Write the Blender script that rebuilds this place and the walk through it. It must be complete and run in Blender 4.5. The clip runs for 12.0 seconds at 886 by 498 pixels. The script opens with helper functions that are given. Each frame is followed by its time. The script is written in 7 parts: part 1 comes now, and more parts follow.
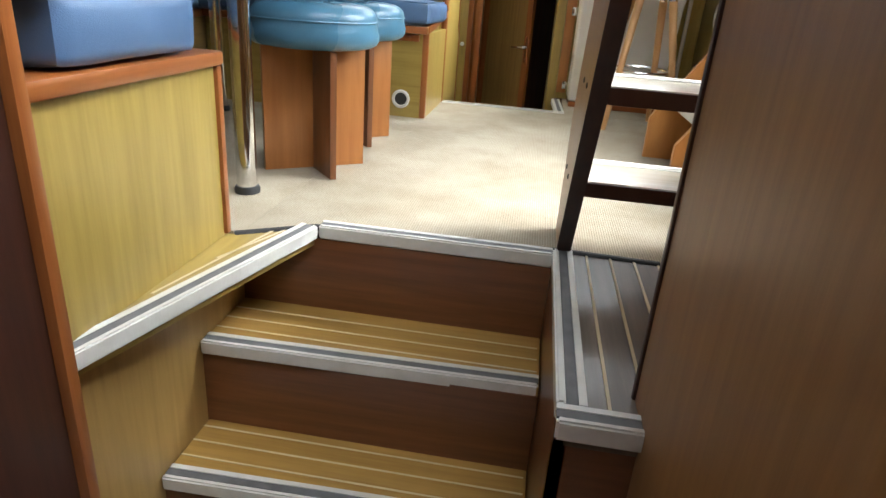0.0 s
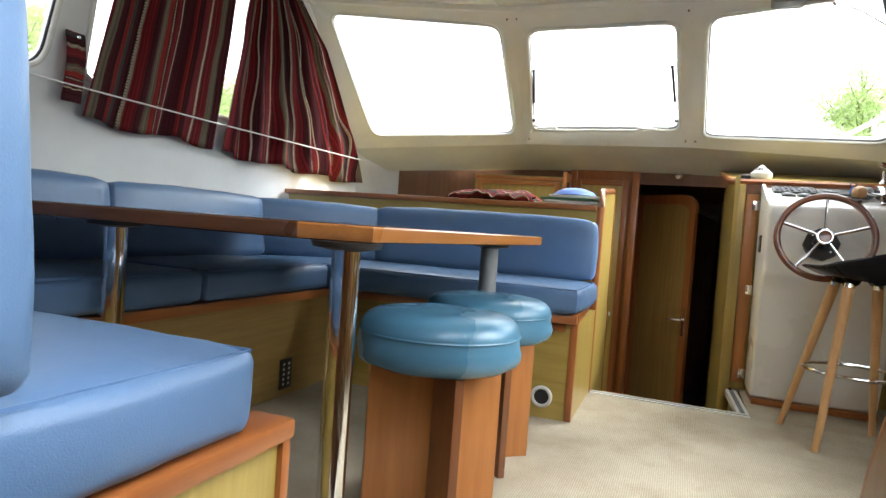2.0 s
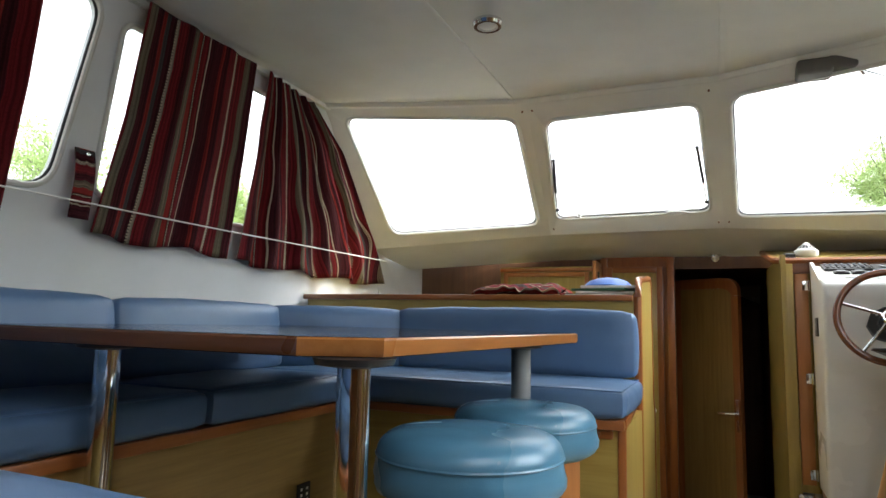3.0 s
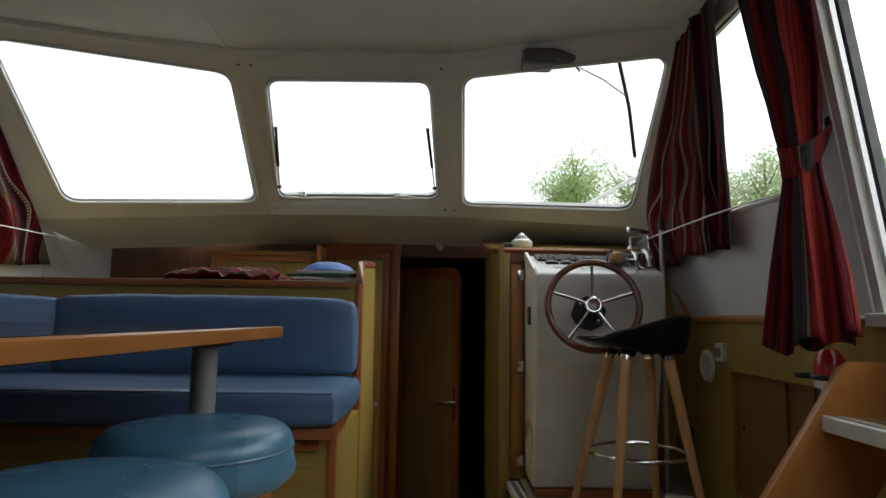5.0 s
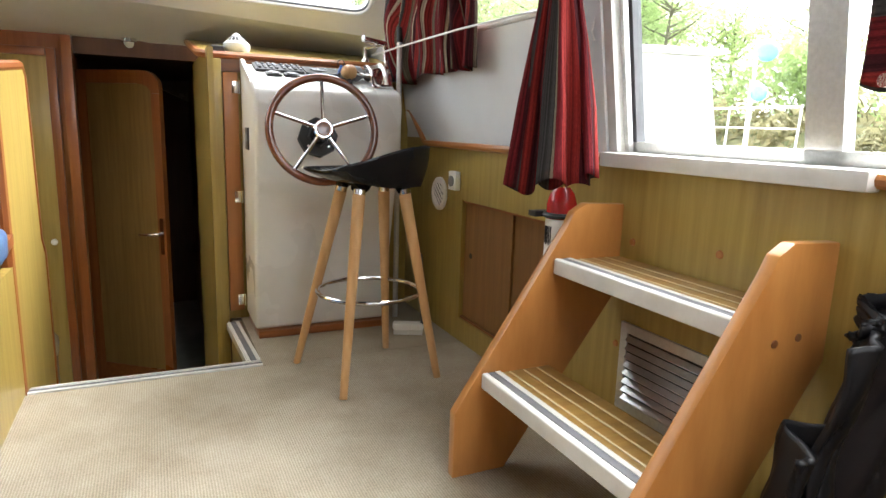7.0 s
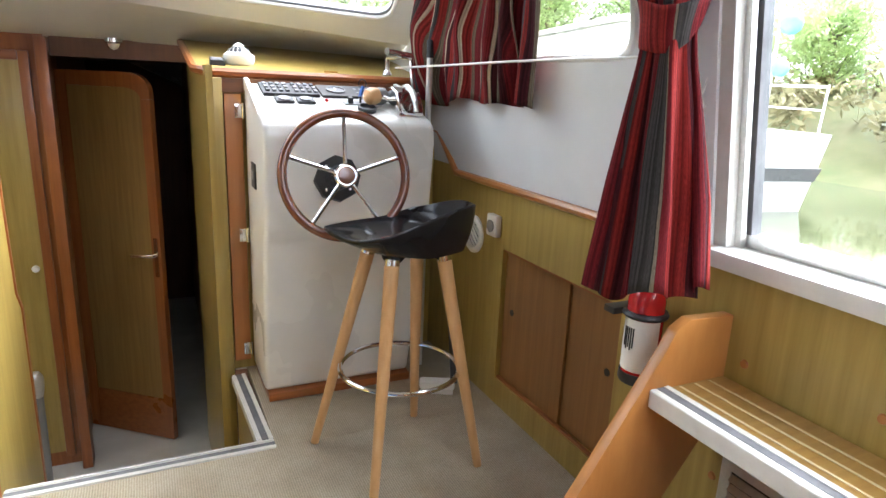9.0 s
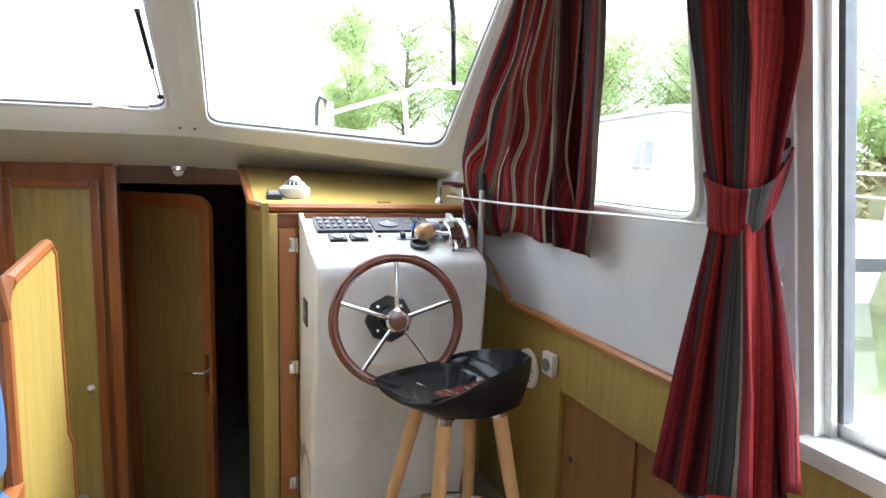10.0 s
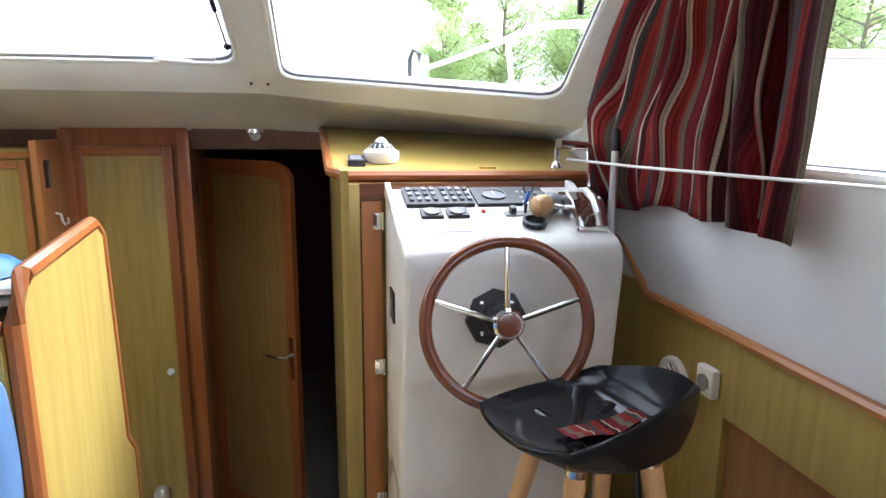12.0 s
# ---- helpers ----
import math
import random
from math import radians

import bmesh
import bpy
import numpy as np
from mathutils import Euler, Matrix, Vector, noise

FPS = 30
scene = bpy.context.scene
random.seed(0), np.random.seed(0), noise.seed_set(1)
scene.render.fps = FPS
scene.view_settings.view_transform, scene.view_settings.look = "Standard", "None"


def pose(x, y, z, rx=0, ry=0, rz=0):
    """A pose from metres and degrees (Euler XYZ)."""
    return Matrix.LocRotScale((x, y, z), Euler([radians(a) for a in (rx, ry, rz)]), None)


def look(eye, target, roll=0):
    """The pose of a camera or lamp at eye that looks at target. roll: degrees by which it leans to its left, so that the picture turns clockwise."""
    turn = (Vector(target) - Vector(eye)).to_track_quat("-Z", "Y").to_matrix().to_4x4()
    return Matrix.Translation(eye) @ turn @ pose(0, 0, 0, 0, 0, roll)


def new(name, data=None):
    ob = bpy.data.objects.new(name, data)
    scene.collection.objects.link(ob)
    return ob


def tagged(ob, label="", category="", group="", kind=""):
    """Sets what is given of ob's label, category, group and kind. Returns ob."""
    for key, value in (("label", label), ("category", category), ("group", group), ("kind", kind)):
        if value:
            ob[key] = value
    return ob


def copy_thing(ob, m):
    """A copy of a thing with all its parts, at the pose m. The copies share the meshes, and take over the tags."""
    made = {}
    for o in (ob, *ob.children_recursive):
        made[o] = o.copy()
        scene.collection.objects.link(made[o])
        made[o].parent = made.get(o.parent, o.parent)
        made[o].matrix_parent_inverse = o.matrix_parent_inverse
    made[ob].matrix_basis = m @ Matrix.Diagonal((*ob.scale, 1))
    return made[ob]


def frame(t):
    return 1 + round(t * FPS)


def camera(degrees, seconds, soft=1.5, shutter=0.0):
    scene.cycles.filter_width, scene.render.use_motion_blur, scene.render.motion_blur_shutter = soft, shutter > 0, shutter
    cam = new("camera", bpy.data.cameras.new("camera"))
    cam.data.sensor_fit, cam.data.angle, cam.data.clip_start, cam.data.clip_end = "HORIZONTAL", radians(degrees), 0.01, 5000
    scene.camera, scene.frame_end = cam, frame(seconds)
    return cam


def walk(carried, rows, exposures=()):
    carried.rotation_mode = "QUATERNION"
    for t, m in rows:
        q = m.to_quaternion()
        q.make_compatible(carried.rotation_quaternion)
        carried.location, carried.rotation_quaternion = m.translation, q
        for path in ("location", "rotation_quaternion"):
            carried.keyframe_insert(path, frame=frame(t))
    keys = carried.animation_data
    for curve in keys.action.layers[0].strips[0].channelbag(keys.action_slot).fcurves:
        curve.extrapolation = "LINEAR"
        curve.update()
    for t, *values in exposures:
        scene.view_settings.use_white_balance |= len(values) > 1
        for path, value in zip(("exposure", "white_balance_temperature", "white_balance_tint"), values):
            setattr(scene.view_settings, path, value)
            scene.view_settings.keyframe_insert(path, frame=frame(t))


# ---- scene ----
cam = camera(70.8, 12.0)
PATH = [
    (0, (-0.027, -0.08, 0.6), (-0.257, 1.755, -0.163), 4.4),
    (0.5, (-0.044, 0.041, 0.652), (-0.279, 1.931, 0.04), 3.4),
    (1, (-0.117, 0.171, 0.695), (-0.401, 2.114, 0.315), 3.0),
    (1.5, (-0.188, 0.319, 0.711), (-0.602, 2.266, 0.516), 3.1),
    (2, (-0.204, 0.486, 0.751), (-0.912, 2.355, 0.683), 4.2),
    (2.5, (-0.191, 0.583, 0.77), (-1.03, 2.396, 0.871), 3.2),
    (2.7, (-0.213, 0.607, 0.771), (-1.059, 2.411, 0.937), 2.1),
    (4.3, (-0.317, 0.888, 0.794), (-0.767, 2.808, 1.128), 1.9),
    (4.5, (-0.284, 0.923, 0.785), (-0.635, 2.869, 1.082), 2.5),
    (5, (-0.255, 1.059, 0.776), (-0.243, 3.048, 0.993), 0.8),
    (5.5, (-0.241, 1.102, 0.737), (-0.047, 3.091, 0.797), -0.7),
    (6, (-0.243, 1.192, 0.717), (0.134, 3.152, 0.6), 0.9),
    (6.5, (-0.243, 1.32, 0.767), (0.294, 3.234, 0.548), 3.1),
    (7, (-0.169, 1.415, 0.847), (0.661, 3.195, 0.47), 1.8),
    (7.2, (-0.123, 1.494, 0.849), (0.768, 3.247, 0.482), 1.0),
    (8.8, (-0.127, 1.774, 1.038), (0.757, 3.484, 0.495), 3.3),
    (9, (-0.146, 1.834, 1.105), (0.689, 3.579, 0.599), 2.5),
    (9.5, (-0.18, 1.877, 1.258), (0.609, 3.665, 0.833), 2.5),
    (10, (-0.13, 1.931, 1.299), (0.575, 3.781, 1.021), 1.7),
    (10.5, (0.006, 2.025, 1.31), (0.597, 3.929, 1.154), -1.1),
    (11, (0.048, 2.108, 1.277), (0.504, 4.042, 1.054), -1.6),
    (11.5, (0.025, 2.24, 1.258), (0.391, 4.176, 0.917), -0.9),
    (12, (-0.038, 2.367, 1.274), (0.372, 4.284, 0.877), 0.5),
]
EXPOSURES = [(t, stops, kelvin, 8 if t < 5.8 else 11 if t < 8 else 13) for t, stops, kelvin in ((0.0, 2.72, 6100), (1.0, 2.72, 6050), (2.0, 2.6, 6200), (2.7, 2.38, 6200), (3.9, 0.95, 6250), (4.5, 0.52, 6250), (5.0, 0.7, 6250), (5.5, 1.33, 6250), (6.0, 2.2, 6250), (6.5, 2.58, 6250), (7.2, 2.92, 6200), (9.0, 3.04, 5850), (9.5, 2.95, 5750), (10.5, 2.6, 5600), (11.0, 2.45, 5650), (12.0, 2.75, 5600))]
walk(cam, [(t, look(eye, target, roll)) for t, eye, target, roll in PATH], EXPOSURES)

# ---- light ----
world = bpy.data.worlds.new("overcast_sky")
scene.world = world
world.use_nodes = True
wn = world.node_tree.nodes
wl = world.node_tree.links
sky = wn.new("ShaderNodeTexSky")
sky.sky_type = "NISHITA"
sky.sun_disc = False
sky.sun_elevation = radians(52)
sky.sun_rotation = radians(70)
sky.dust_density = 4.0
sky.air_density = 1.0
soft_sky = wn.new("ShaderNodeHueSaturation")
soft_sky.inputs["Saturation"].default_value = 0.05
soft_sky.inputs["Value"].default_value = 1.5
wl.new(sky.outputs[0], soft_sky.inputs["Color"])
wl.new(soft_sky.outputs[0], wn["Background"].inputs["Color"])
wn["Background"].inputs["Strength"].default_value = 0.15

sun_data = bpy.data.lights.new("sun", "SUN")
sun_data.energy, sun_data.angle, sun_data.color = 0.5, radians(25), (1.0, 0.96, 0.9)
sun = new("sun", sun_data)
sun.matrix_world = look((8, 2.9, 10), (0, 0, 0))


# skylight through the open deck hatch and the side window, standing in for the sky seen there
for name, place, aim, sx, sy, watts in (("hatch_skylight", (0.4, 0.45, 1.97), (0.0, 1.1, 0.0), 1.0, 1.7, 2.6), ("side_window_skylight", (1.06, 2.2, 1.32), (-0.6, 2.3, 0.3), 0.95, 0.9, 1.0)):
    area = bpy.data.lights.new(name, "AREA")
    area.shape, area.size, area.size_y, area.energy, area.color = "RECTANGLE", sx, sy, watts, (0.97, 0.99, 1.0)
    area.spread = radians(120)
    new(name, area).matrix_world = look(place, aim)


# ---- small building kit ----
def world_of(ob):
    return ob.matrix_basis if ob.parent is None else world_of(ob.parent) @ ob.matrix_parent_inverse @ ob.matrix_basis


def mesh_object(name, bm, material, smooth=35):
    bmesh.ops.recalc_face_normals(bm, faces=bm.faces)
    me = bpy.data.meshes.new(name)
    bm.to_mesh(me)
    bm.free()
    me.materials.append(material)
    if smooth:
        me.shade_smooth()
        me.set_sharp_from_angle(angle=radians(smooth))
    return new(name, me)


def part(name, bm, material, parent, label="", smooth=35):
    ob = mesh_object(name, bm, material, smooth)
    ob.parent = parent
    ob.matrix_parent_inverse = world_of(parent).inverted()
    return tagged(ob, label)


def thing(name, place, label, category, group="", kind=""):
    ob = new(name)
    ob.empty_display_size = 0.1
    ob.matrix_basis = Matrix.Translation(place)
    return tagged(ob, label, category, group, kind)


def solo(name, bm, material, label, category="", kind="", group="", smooth=35):
    return tagged(mesh_object(name, bm, material, smooth), label, category, group, kind)


def box(x0, x1, y0, y1, z0, z1, bevel=0.0, seg=2):
    bm = bmesh.new()
    bmesh.ops.create_cube(bm, size=1.0)
    for v in bm.verts:
        v.co = Vector((x0 + (v.co.x + 0.5) * (x1 - x0), y0 + (v.co.y + 0.5) * (y1 - y0), z0 + (v.co.z + 0.5) * (z1 - z0)))
    if bevel:
        bmesh.ops.bevel(bm, geom=list(bm.edges), offset=bevel, segments=seg, affect="EDGES", profile=0.6)
    return bm


def prism(outline, axis, a, b, bevel=0.0, seg=2):
    """A flat outline pushed along an axis; the outline's two numbers are the other two axes in order."""
    bm = bmesh.new()
    def at(p, s):
        return Vector({"x": (s, p[0], p[1]), "y": (p[0], s, p[1]), "z": (p[0], p[1], s)}[axis])
    lo = [bm.verts.new(at(p, a)) for p in outline]
    hi = [bm.verts.new(at(p, b)) for p in outline]
    n = len(outline)
    bm.faces.new(lo)
    bm.faces.new(hi[::-1])
    for i in range(n):
        bm.faces.new((lo[i], hi[i], hi[(i + 1) % n], lo[(i + 1) % n]))
    bmesh.ops.recalc_face_normals(bm, faces=bm.faces)
    if bevel:
        bmesh.ops.bevel(bm, geom=list(bm.edges), offset=bevel, segments=seg, affect="EDGES", profile=0.6)
    return bm


def slab(low, high):
    """A solid between two loops of equal length."""
    bm = bmesh.new()
    lo = [bm.verts.new(p) for p in low]
    hi = [bm.verts.new(p) for p in high]
    n = len(lo)
    bm.faces.new(lo)
    bm.faces.new(hi[::-1])
    for i in range(n):
        bm.faces.new((lo[i], hi[i], hi[(i + 1) % n], lo[(i + 1) % n]))
    return bm


def tube(points, r, seg=10, closed=False, r_end=None):
    bm = bmesh.new()
    pts = [Vector(p) for p in points]
    n = len(pts)
    rings = []
    up = Vector((0.13, 0.21, 0.97))
    if closed:
        mid = sum(pts, Vector()) / n
        up = sum(((pts[i] - mid).cross(pts[(i + 1) % n] - mid) for i in range(n)), Vector()).normalized()
    for i, p in enumerate(pts):
        a = pts[(i - 1) % n] if (i or closed) else p
        b = pts[(i + 1) % n] if (i < n - 1 or closed) else p
        d = (b - a).normalized()
        s = d.cross(up)
        if s.length < 0.2:
            s = d.cross(Vector((1, 0, 0)))
        s.normalize()
        w = s.cross(d)
        rr = r if r_end is None else r + (r_end - r) * i / (n - 1)
        rings.append([bm.verts.new(p + rr * (math.cos(2 * math.pi * k / seg) * s + math.sin(2 * math.pi * k / seg) * w)) for k in range(seg)])
    for i in range(n if closed else n - 1):
        a, b = rings[i], rings[(i + 1) % n]
        for k in range(seg):
            bm.faces.new((a[k], a[(k + 1) % seg], b[(k + 1) % seg], b[k]))
    if not closed:
        bm.faces.new(rings[0])
        bm.faces.new(rings[-1][::-1])
    return bm


def rod(a, b, r, r_end=None, seg=14):
    return tube([a, b], r, seg, False, r if r_end is None else r_end)


def lathe(profile, centre, seg=28, axis=(0, 0, 1)):
    """Turned shape: profile of (radius, height) about an axis through centre."""
    bm = bmesh.new()
    turn = Vector((0, 0, 1)).rotation_difference(Vector(axis)).to_matrix()
    rings = []
    for r, h in profile:
        if r < 1e-5:
            rings.append([bm.verts.new(Vector(centre) + turn @ Vector((0, 0, h)))])
        else:
            rings.append([bm.verts.new(Vector(centre) + turn @ Vector((r * math.cos(2 * math.pi * k / seg), r * math.sin(2 * math.pi * k / seg), h))) for k in range(seg)])
    for a, b in zip(rings, rings[1:]):
        for k in range(seg):
            j = (k + 1) % seg
            if len(a) == 1 and len(b) > 1:
                bm.faces.new((a[0], b[j], b[k]))
            elif len(b) == 1 and len(a) > 1:
                bm.faces.new((a[k], a[j], b[0]))
            elif len(a) > 1:
                bm.faces.new((a[k], a[j], b[j], b[k]))
    for ring in (rings[0], rings[-1]):
        if len(ring) > 1:
            bm.faces.new(ring)
    return bm


def joined(*bms):
    out = bmesh.new()
    for b in bms:
        tmp = bpy.data.meshes.new("tmp")
        b.to_mesh(tmp)
        b.free()
        out.from_mesh(tmp)
        bpy.data.meshes.remove(tmp)
    return out


def grid(f, nu, nv):
    """An open sheet: f(u, v) with u and v from 0 to 1, with its u and v kept as a UV layer."""
    bm = bmesh.new()
    uv = bm.loops.layers.uv.new("UVMap")
    vs = [[bm.verts.new(f(i / nu, j / nv)) for i in range(nu + 1)] for j in range(nv + 1)]
    for j in range(nv):
        for i in range(nu):
            face = bm.faces.new((vs[j][i], vs[j][i + 1], vs[j + 1][i + 1], vs[j + 1][i]))
            for loop, (a, b) in zip(face.loops, ((i, j), (i + 1, j), (i + 1, j + 1), (i, j + 1))):
                loop[uv].uv = (a / nu, b / nv)
    return bm


def round_loop(corners, r, k=6):
    """The loop through four or more corners with each corner rounded; grouped corner by corner."""
    cs = [Vector(c) for c in corners]
    out = []
    for i, c in enumerate(cs):
        a = c + (cs[i - 1] - c).normalized() * r
        b = c + (cs[(i + 1) % len(cs)] - c).normalized() * r
        out.append([(1 - s) ** 2 * a + 2 * s * (1 - s) * c + s * s * b for s in (j / k for j in range(k + 1))])
    return out


def framed(outer, hole, r, thick):
    """A wall panel with one rounded opening, of a thickness along its normal."""
    o = [Vector(c) for c in outer]
    arcs = round_loop(hole, r)
    n = ((o[1] - o[0]).cross(o[3] - o[0])).normalized() * thick
    bm = bmesh.new()
    layers = []
    for s in (0, 1):
        layers.append(([bm.verts.new(c + n * s) for c in o], [[bm.verts.new(p + n * s) for p in arc] for arc in arcs]))
    for ov, av in layers:
        m = len(ov)
        for i in range(m):
            for j in range(len(av[i]) - 1):
                bm.faces.new((ov[i], av[i][j], av[i][j + 1]))
            bm.faces.new((ov[i], av[i][-1], av[(i + 1) % m][0], ov[(i + 1) % m]))
    (o0, a0), (o1, a1) = layers
    for i in range(len(o0)):
        bm.faces.new((o0[i], o0[(i + 1) % len(o0)], o1[(i + 1) % len(o0)], o1[i]))
    f0, f1 = [p for arc in a0 for p in arc], [p for arc in a1 for p in arc]
    for i in range(len(f0)):
        bm.faces.new((f0[i], f0[(i + 1) % len(f0)], f1[(i + 1) % len(f0)], f1[i]))
    return bm


def pane_in(hole, r, thick, shift):
    loop = [p for arc in round_loop(hole, r) for p in arc]
    h = [Vector(c) for c in hole]
    n = ((h[1] - h[0]).cross(h[3] - h[0])).normalized()
    return slab([p + n * shift for p in loop], [p + n * (shift + thick) for p in loop])


def rim_loop(hole, r, shift=0.0, grow=0.0):
    h = [Vector(c) for c in hole]
    mid = sum(h, Vector()) / len(h)
    n = ((h[1] - h[0]).cross(h[3] - h[0])).normalized()
    return [p + n * shift + (p - mid).normalized() * grow for arc in round_loop(hole, r) for p in arc]


def cushion(x0, x1, y0, y1, z0, z1, r=0.03, puff=0.008, buttons=()):
    """An upholstered block with rounded edges, slightly domed faces and pressed-in buttons."""
    bm = box(x0, x1, y0, y1, z0, z1)
    bmesh.ops.subdivide_edges(bm, edges=list(bm.edges), cuts=19, use_grid_fill=True)
    c = Vector(((x0 + x1) / 2, (y0 + y1) / 2, (z0 + z1) / 2))
    hx, hy, hz = (x1 - x0) / 2, (y1 - y0) / 2, (z1 - z0) / 2
    inner = (hx - r, hy - r, hz - r)
    for v in bm.verts:
        d = v.co - c
        core = Vector([max(-q, min(q, p)) for p, q in zip(d, inner)])
        rest = d - core
        if rest.length > 1e-6:
            rest = rest.normalized() * min(r, rest.length)
        q = core + rest
        fx, fy, fz = [1 - min(1, abs(p) / h) ** 2 for p, h in zip(q, (hx, hy, hz))]
        puffed = Vector((math.copysign(fy * fz, q.x) if abs(q.x) > hx * 0.9 else 0, math.copysign(fx * fz, q.y) if abs(q.y) > hy * 0.9 else 0, math.copysign(fx * fy, q.z) if abs(q.z) > hz * 0.9 else 0))
        v.co = c + q + puffed * puff + 0.0035 * noise.noise_vector(v.co * 6.0) + 0.0022 * noise.noise_vector(v.co * 17.0)
        for b in buttons:
            k = (v.co - Vector(b)).length
            if k < 0.09:
                v.co += (c - v.co).normalized() * 0.014 * (1 - k / 0.09)
    return bm


def tilt_bm(bm, pivot, axis, degrees):
    bmesh.ops.rotate(bm, verts=bm.verts, cent=Vector(pivot), matrix=Matrix.Rotation(radians(degrees), 3, axis))
    return bm


# ---- materials ----
def node_material(name):
    m = bpy.data.materials.new(name)
    m.use_nodes = True
    return m, m.node_tree.nodes, m.node_tree.links, m.node_tree.nodes["Principled BSDF"]


def ramp_node(nodes, stops, mode="LINEAR"):
    r = nodes.new("ShaderNodeValToRGB")
    r.color_ramp.interpolation = mode
    while len(r.color_ramp.elements) < len(stops):
        r.color_ramp.elements.new(0.5)
    for e, (p, c) in zip(r.color_ramp.elements, stops):
        e.position, e.color = p, (*c, 1)
    return r


def textured(name, dark, light, scale=(1, 1, 1), size=6.0, rough=0.4, rough_var=0.12, bump=0.05, fine=180.0, metal=0.0, coat=0.0, stain=0.0):
    """A base material: two-tone noise stretched by scale, fine grain in the relief, gloss that wanders, optional stains."""
    m, ns, ln, bsdf = node_material(name)
    co = ns.new("ShaderNodeTexCoord")
    mp = ns.new("ShaderNodeMapping")
    mp.inputs["Scale"].default_value = scale
    ln.new(co.outputs["Object"], mp.inputs["Vector"])
    big = ns.new("ShaderNodeTexNoise")
    big.inputs["Scale"].default_value, big.inputs["Detail"].default_value, big.inputs["Roughness"].default_value = size, 6, 0.62
    ln.new(mp.outputs[0], big.inputs["Vector"])
    ramp = ramp_node(ns, [(0.3, dark), (0.7, light)])
    ln.new(big.outputs[0], ramp.inputs[0])
    colour = ramp.outputs[0]
    blot = ns.new("ShaderNodeTexNoise")
    blot.inputs["Scale"].default_value, blot.inputs["Detail"].default_value = 2.3, 4
    ln.new(co.outputs["Object"], blot.inputs["Vector"])
    if stain:
        mix = ns.new("ShaderNodeMix")
        mix.data_type, mix.blend_type = "RGBA", "MULTIPLY"
        sr = ramp_node(ns, [(0.35, (1 - stain,) * 3), (0.62, (1, 1, 1))])
        ln.new(blot.outputs[0], sr.inputs[0])
        mix.inputs["Factor"].default_value = 1.0
        ln.new(colour, mix.inputs["A"])
        ln.new(sr.outputs[0], mix.inputs["B"])
        colour = mix.outputs["Result"]
    ln.new(colour, bsdf.inputs["Base Color"])
    rr = ns.new("ShaderNodeMapRange")
    rr.inputs["To Min"].default_value, rr.inputs["To Max"].default_value = max(0.02, rough - rough_var), rough + rough_var
    ln.new(blot.outputs[0], rr.inputs["Value"])
    ln.new(rr.outputs[0], bsdf.inputs["Roughness"])
    if bump:
        grain = ns.new("ShaderNodeTexNoise")
        grain.inputs["Scale"].default_value, grain.inputs["Detail"].default_value = fine, 3
        ln.new(mp.outputs[0], grain.inputs["Vector"])
        bn = ns.new("ShaderNodeBump")
        bn.inputs["Strength"].default_value, bn.inputs["Distance"].default_value = bump, 0.002
        ln.new(grain.outputs[0], bn.inputs["Height"])
        ln.new(bn.outputs[0], bsdf.inputs["Normal"])
    bsdf.inputs["Metallic"].default_value = metal
    bsdf.inputs["Coat Weight"].default_value = coat
    bsdf.inputs["Coat Roughness"].default_value = 0.12
    return m


UP, ALONG_X, ALONG_Y = (9, 9, 0.5), (0.5, 9, 9), (9, 0.5, 9)
veneer = textured("yellow_oak_veneer", (0.3, 0.208, 0.046), (0.42, 0.305, 0.08), UP, 5, 0.34, 0.08, 0.06, 60, coat=0.25, stain=0.06)
veneer_x = textured("yellow_oak_veneer_lying", (0.3, 0.208, 0.046), (0.42, 0.305, 0.08), ALONG_X, 5, 0.34, 0.08, 0.06, 60, coat=0.25, stain=0.06)
veneer_y = textured("yellow_oak_veneer_fore_aft", (0.3, 0.208, 0.046), (0.42, 0.305, 0.08), ALONG_Y, 5, 0.34, 0.08, 0.06, 60, coat=0.25, stain=0.06)
teak = textured("varnished_teak", (0.235, 0.07, 0.017), (0.35, 0.12, 0.031), UP, 5, 0.3, 0.08, 0.08, 50, coat=0.35, stain=0.1)
teak_x = textured("varnished_teak_lying", (0.235, 0.07, 0.017), (0.35, 0.12, 0.031), ALONG_X, 5, 0.3, 0.08, 0.08, 50, coat=0.35, stain=0.1)
teak_y = textured("varnished_teak_fore_aft", (0.235, 0.07, 0.017), (0.35, 0.12, 0.031), ALONG_Y, 5, 0.3, 0.08, 0.08, 50, coat=0.35, stain=0.1)
mahogany = textured("mahogany_board", (0.12, 0.045, 0.017), (0.2, 0.075, 0.028), UP, 5, 0.32, 0.08, 0.06, 50, coat=0.25, stain=0.08)
mahogany_x = textured("mahogany_board_lying", (0.12, 0.045, 0.017), (0.2, 0.075, 0.028), ALONG_X, 5, 0.32, 0.08, 0.06, 50, coat=0.25, stain=0.08)
brown_panel = textured("brown_passage_panel", (0.22, 0.105, 0.031), (0.3, 0.15, 0.046), UP, 5, 0.44, 0.05, 0.06, 50, coat=0.04, stain=0.08)
orange_wood = textured("orange_plywood", (0.35, 0.13, 0.032), (0.46, 0.185, 0.048), UP, 4, 0.38, 0.08, 0.06, 50, coat=0.2, stain=0.12)
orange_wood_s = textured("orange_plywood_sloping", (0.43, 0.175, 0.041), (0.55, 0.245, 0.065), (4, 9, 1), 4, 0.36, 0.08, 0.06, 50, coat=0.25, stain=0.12)
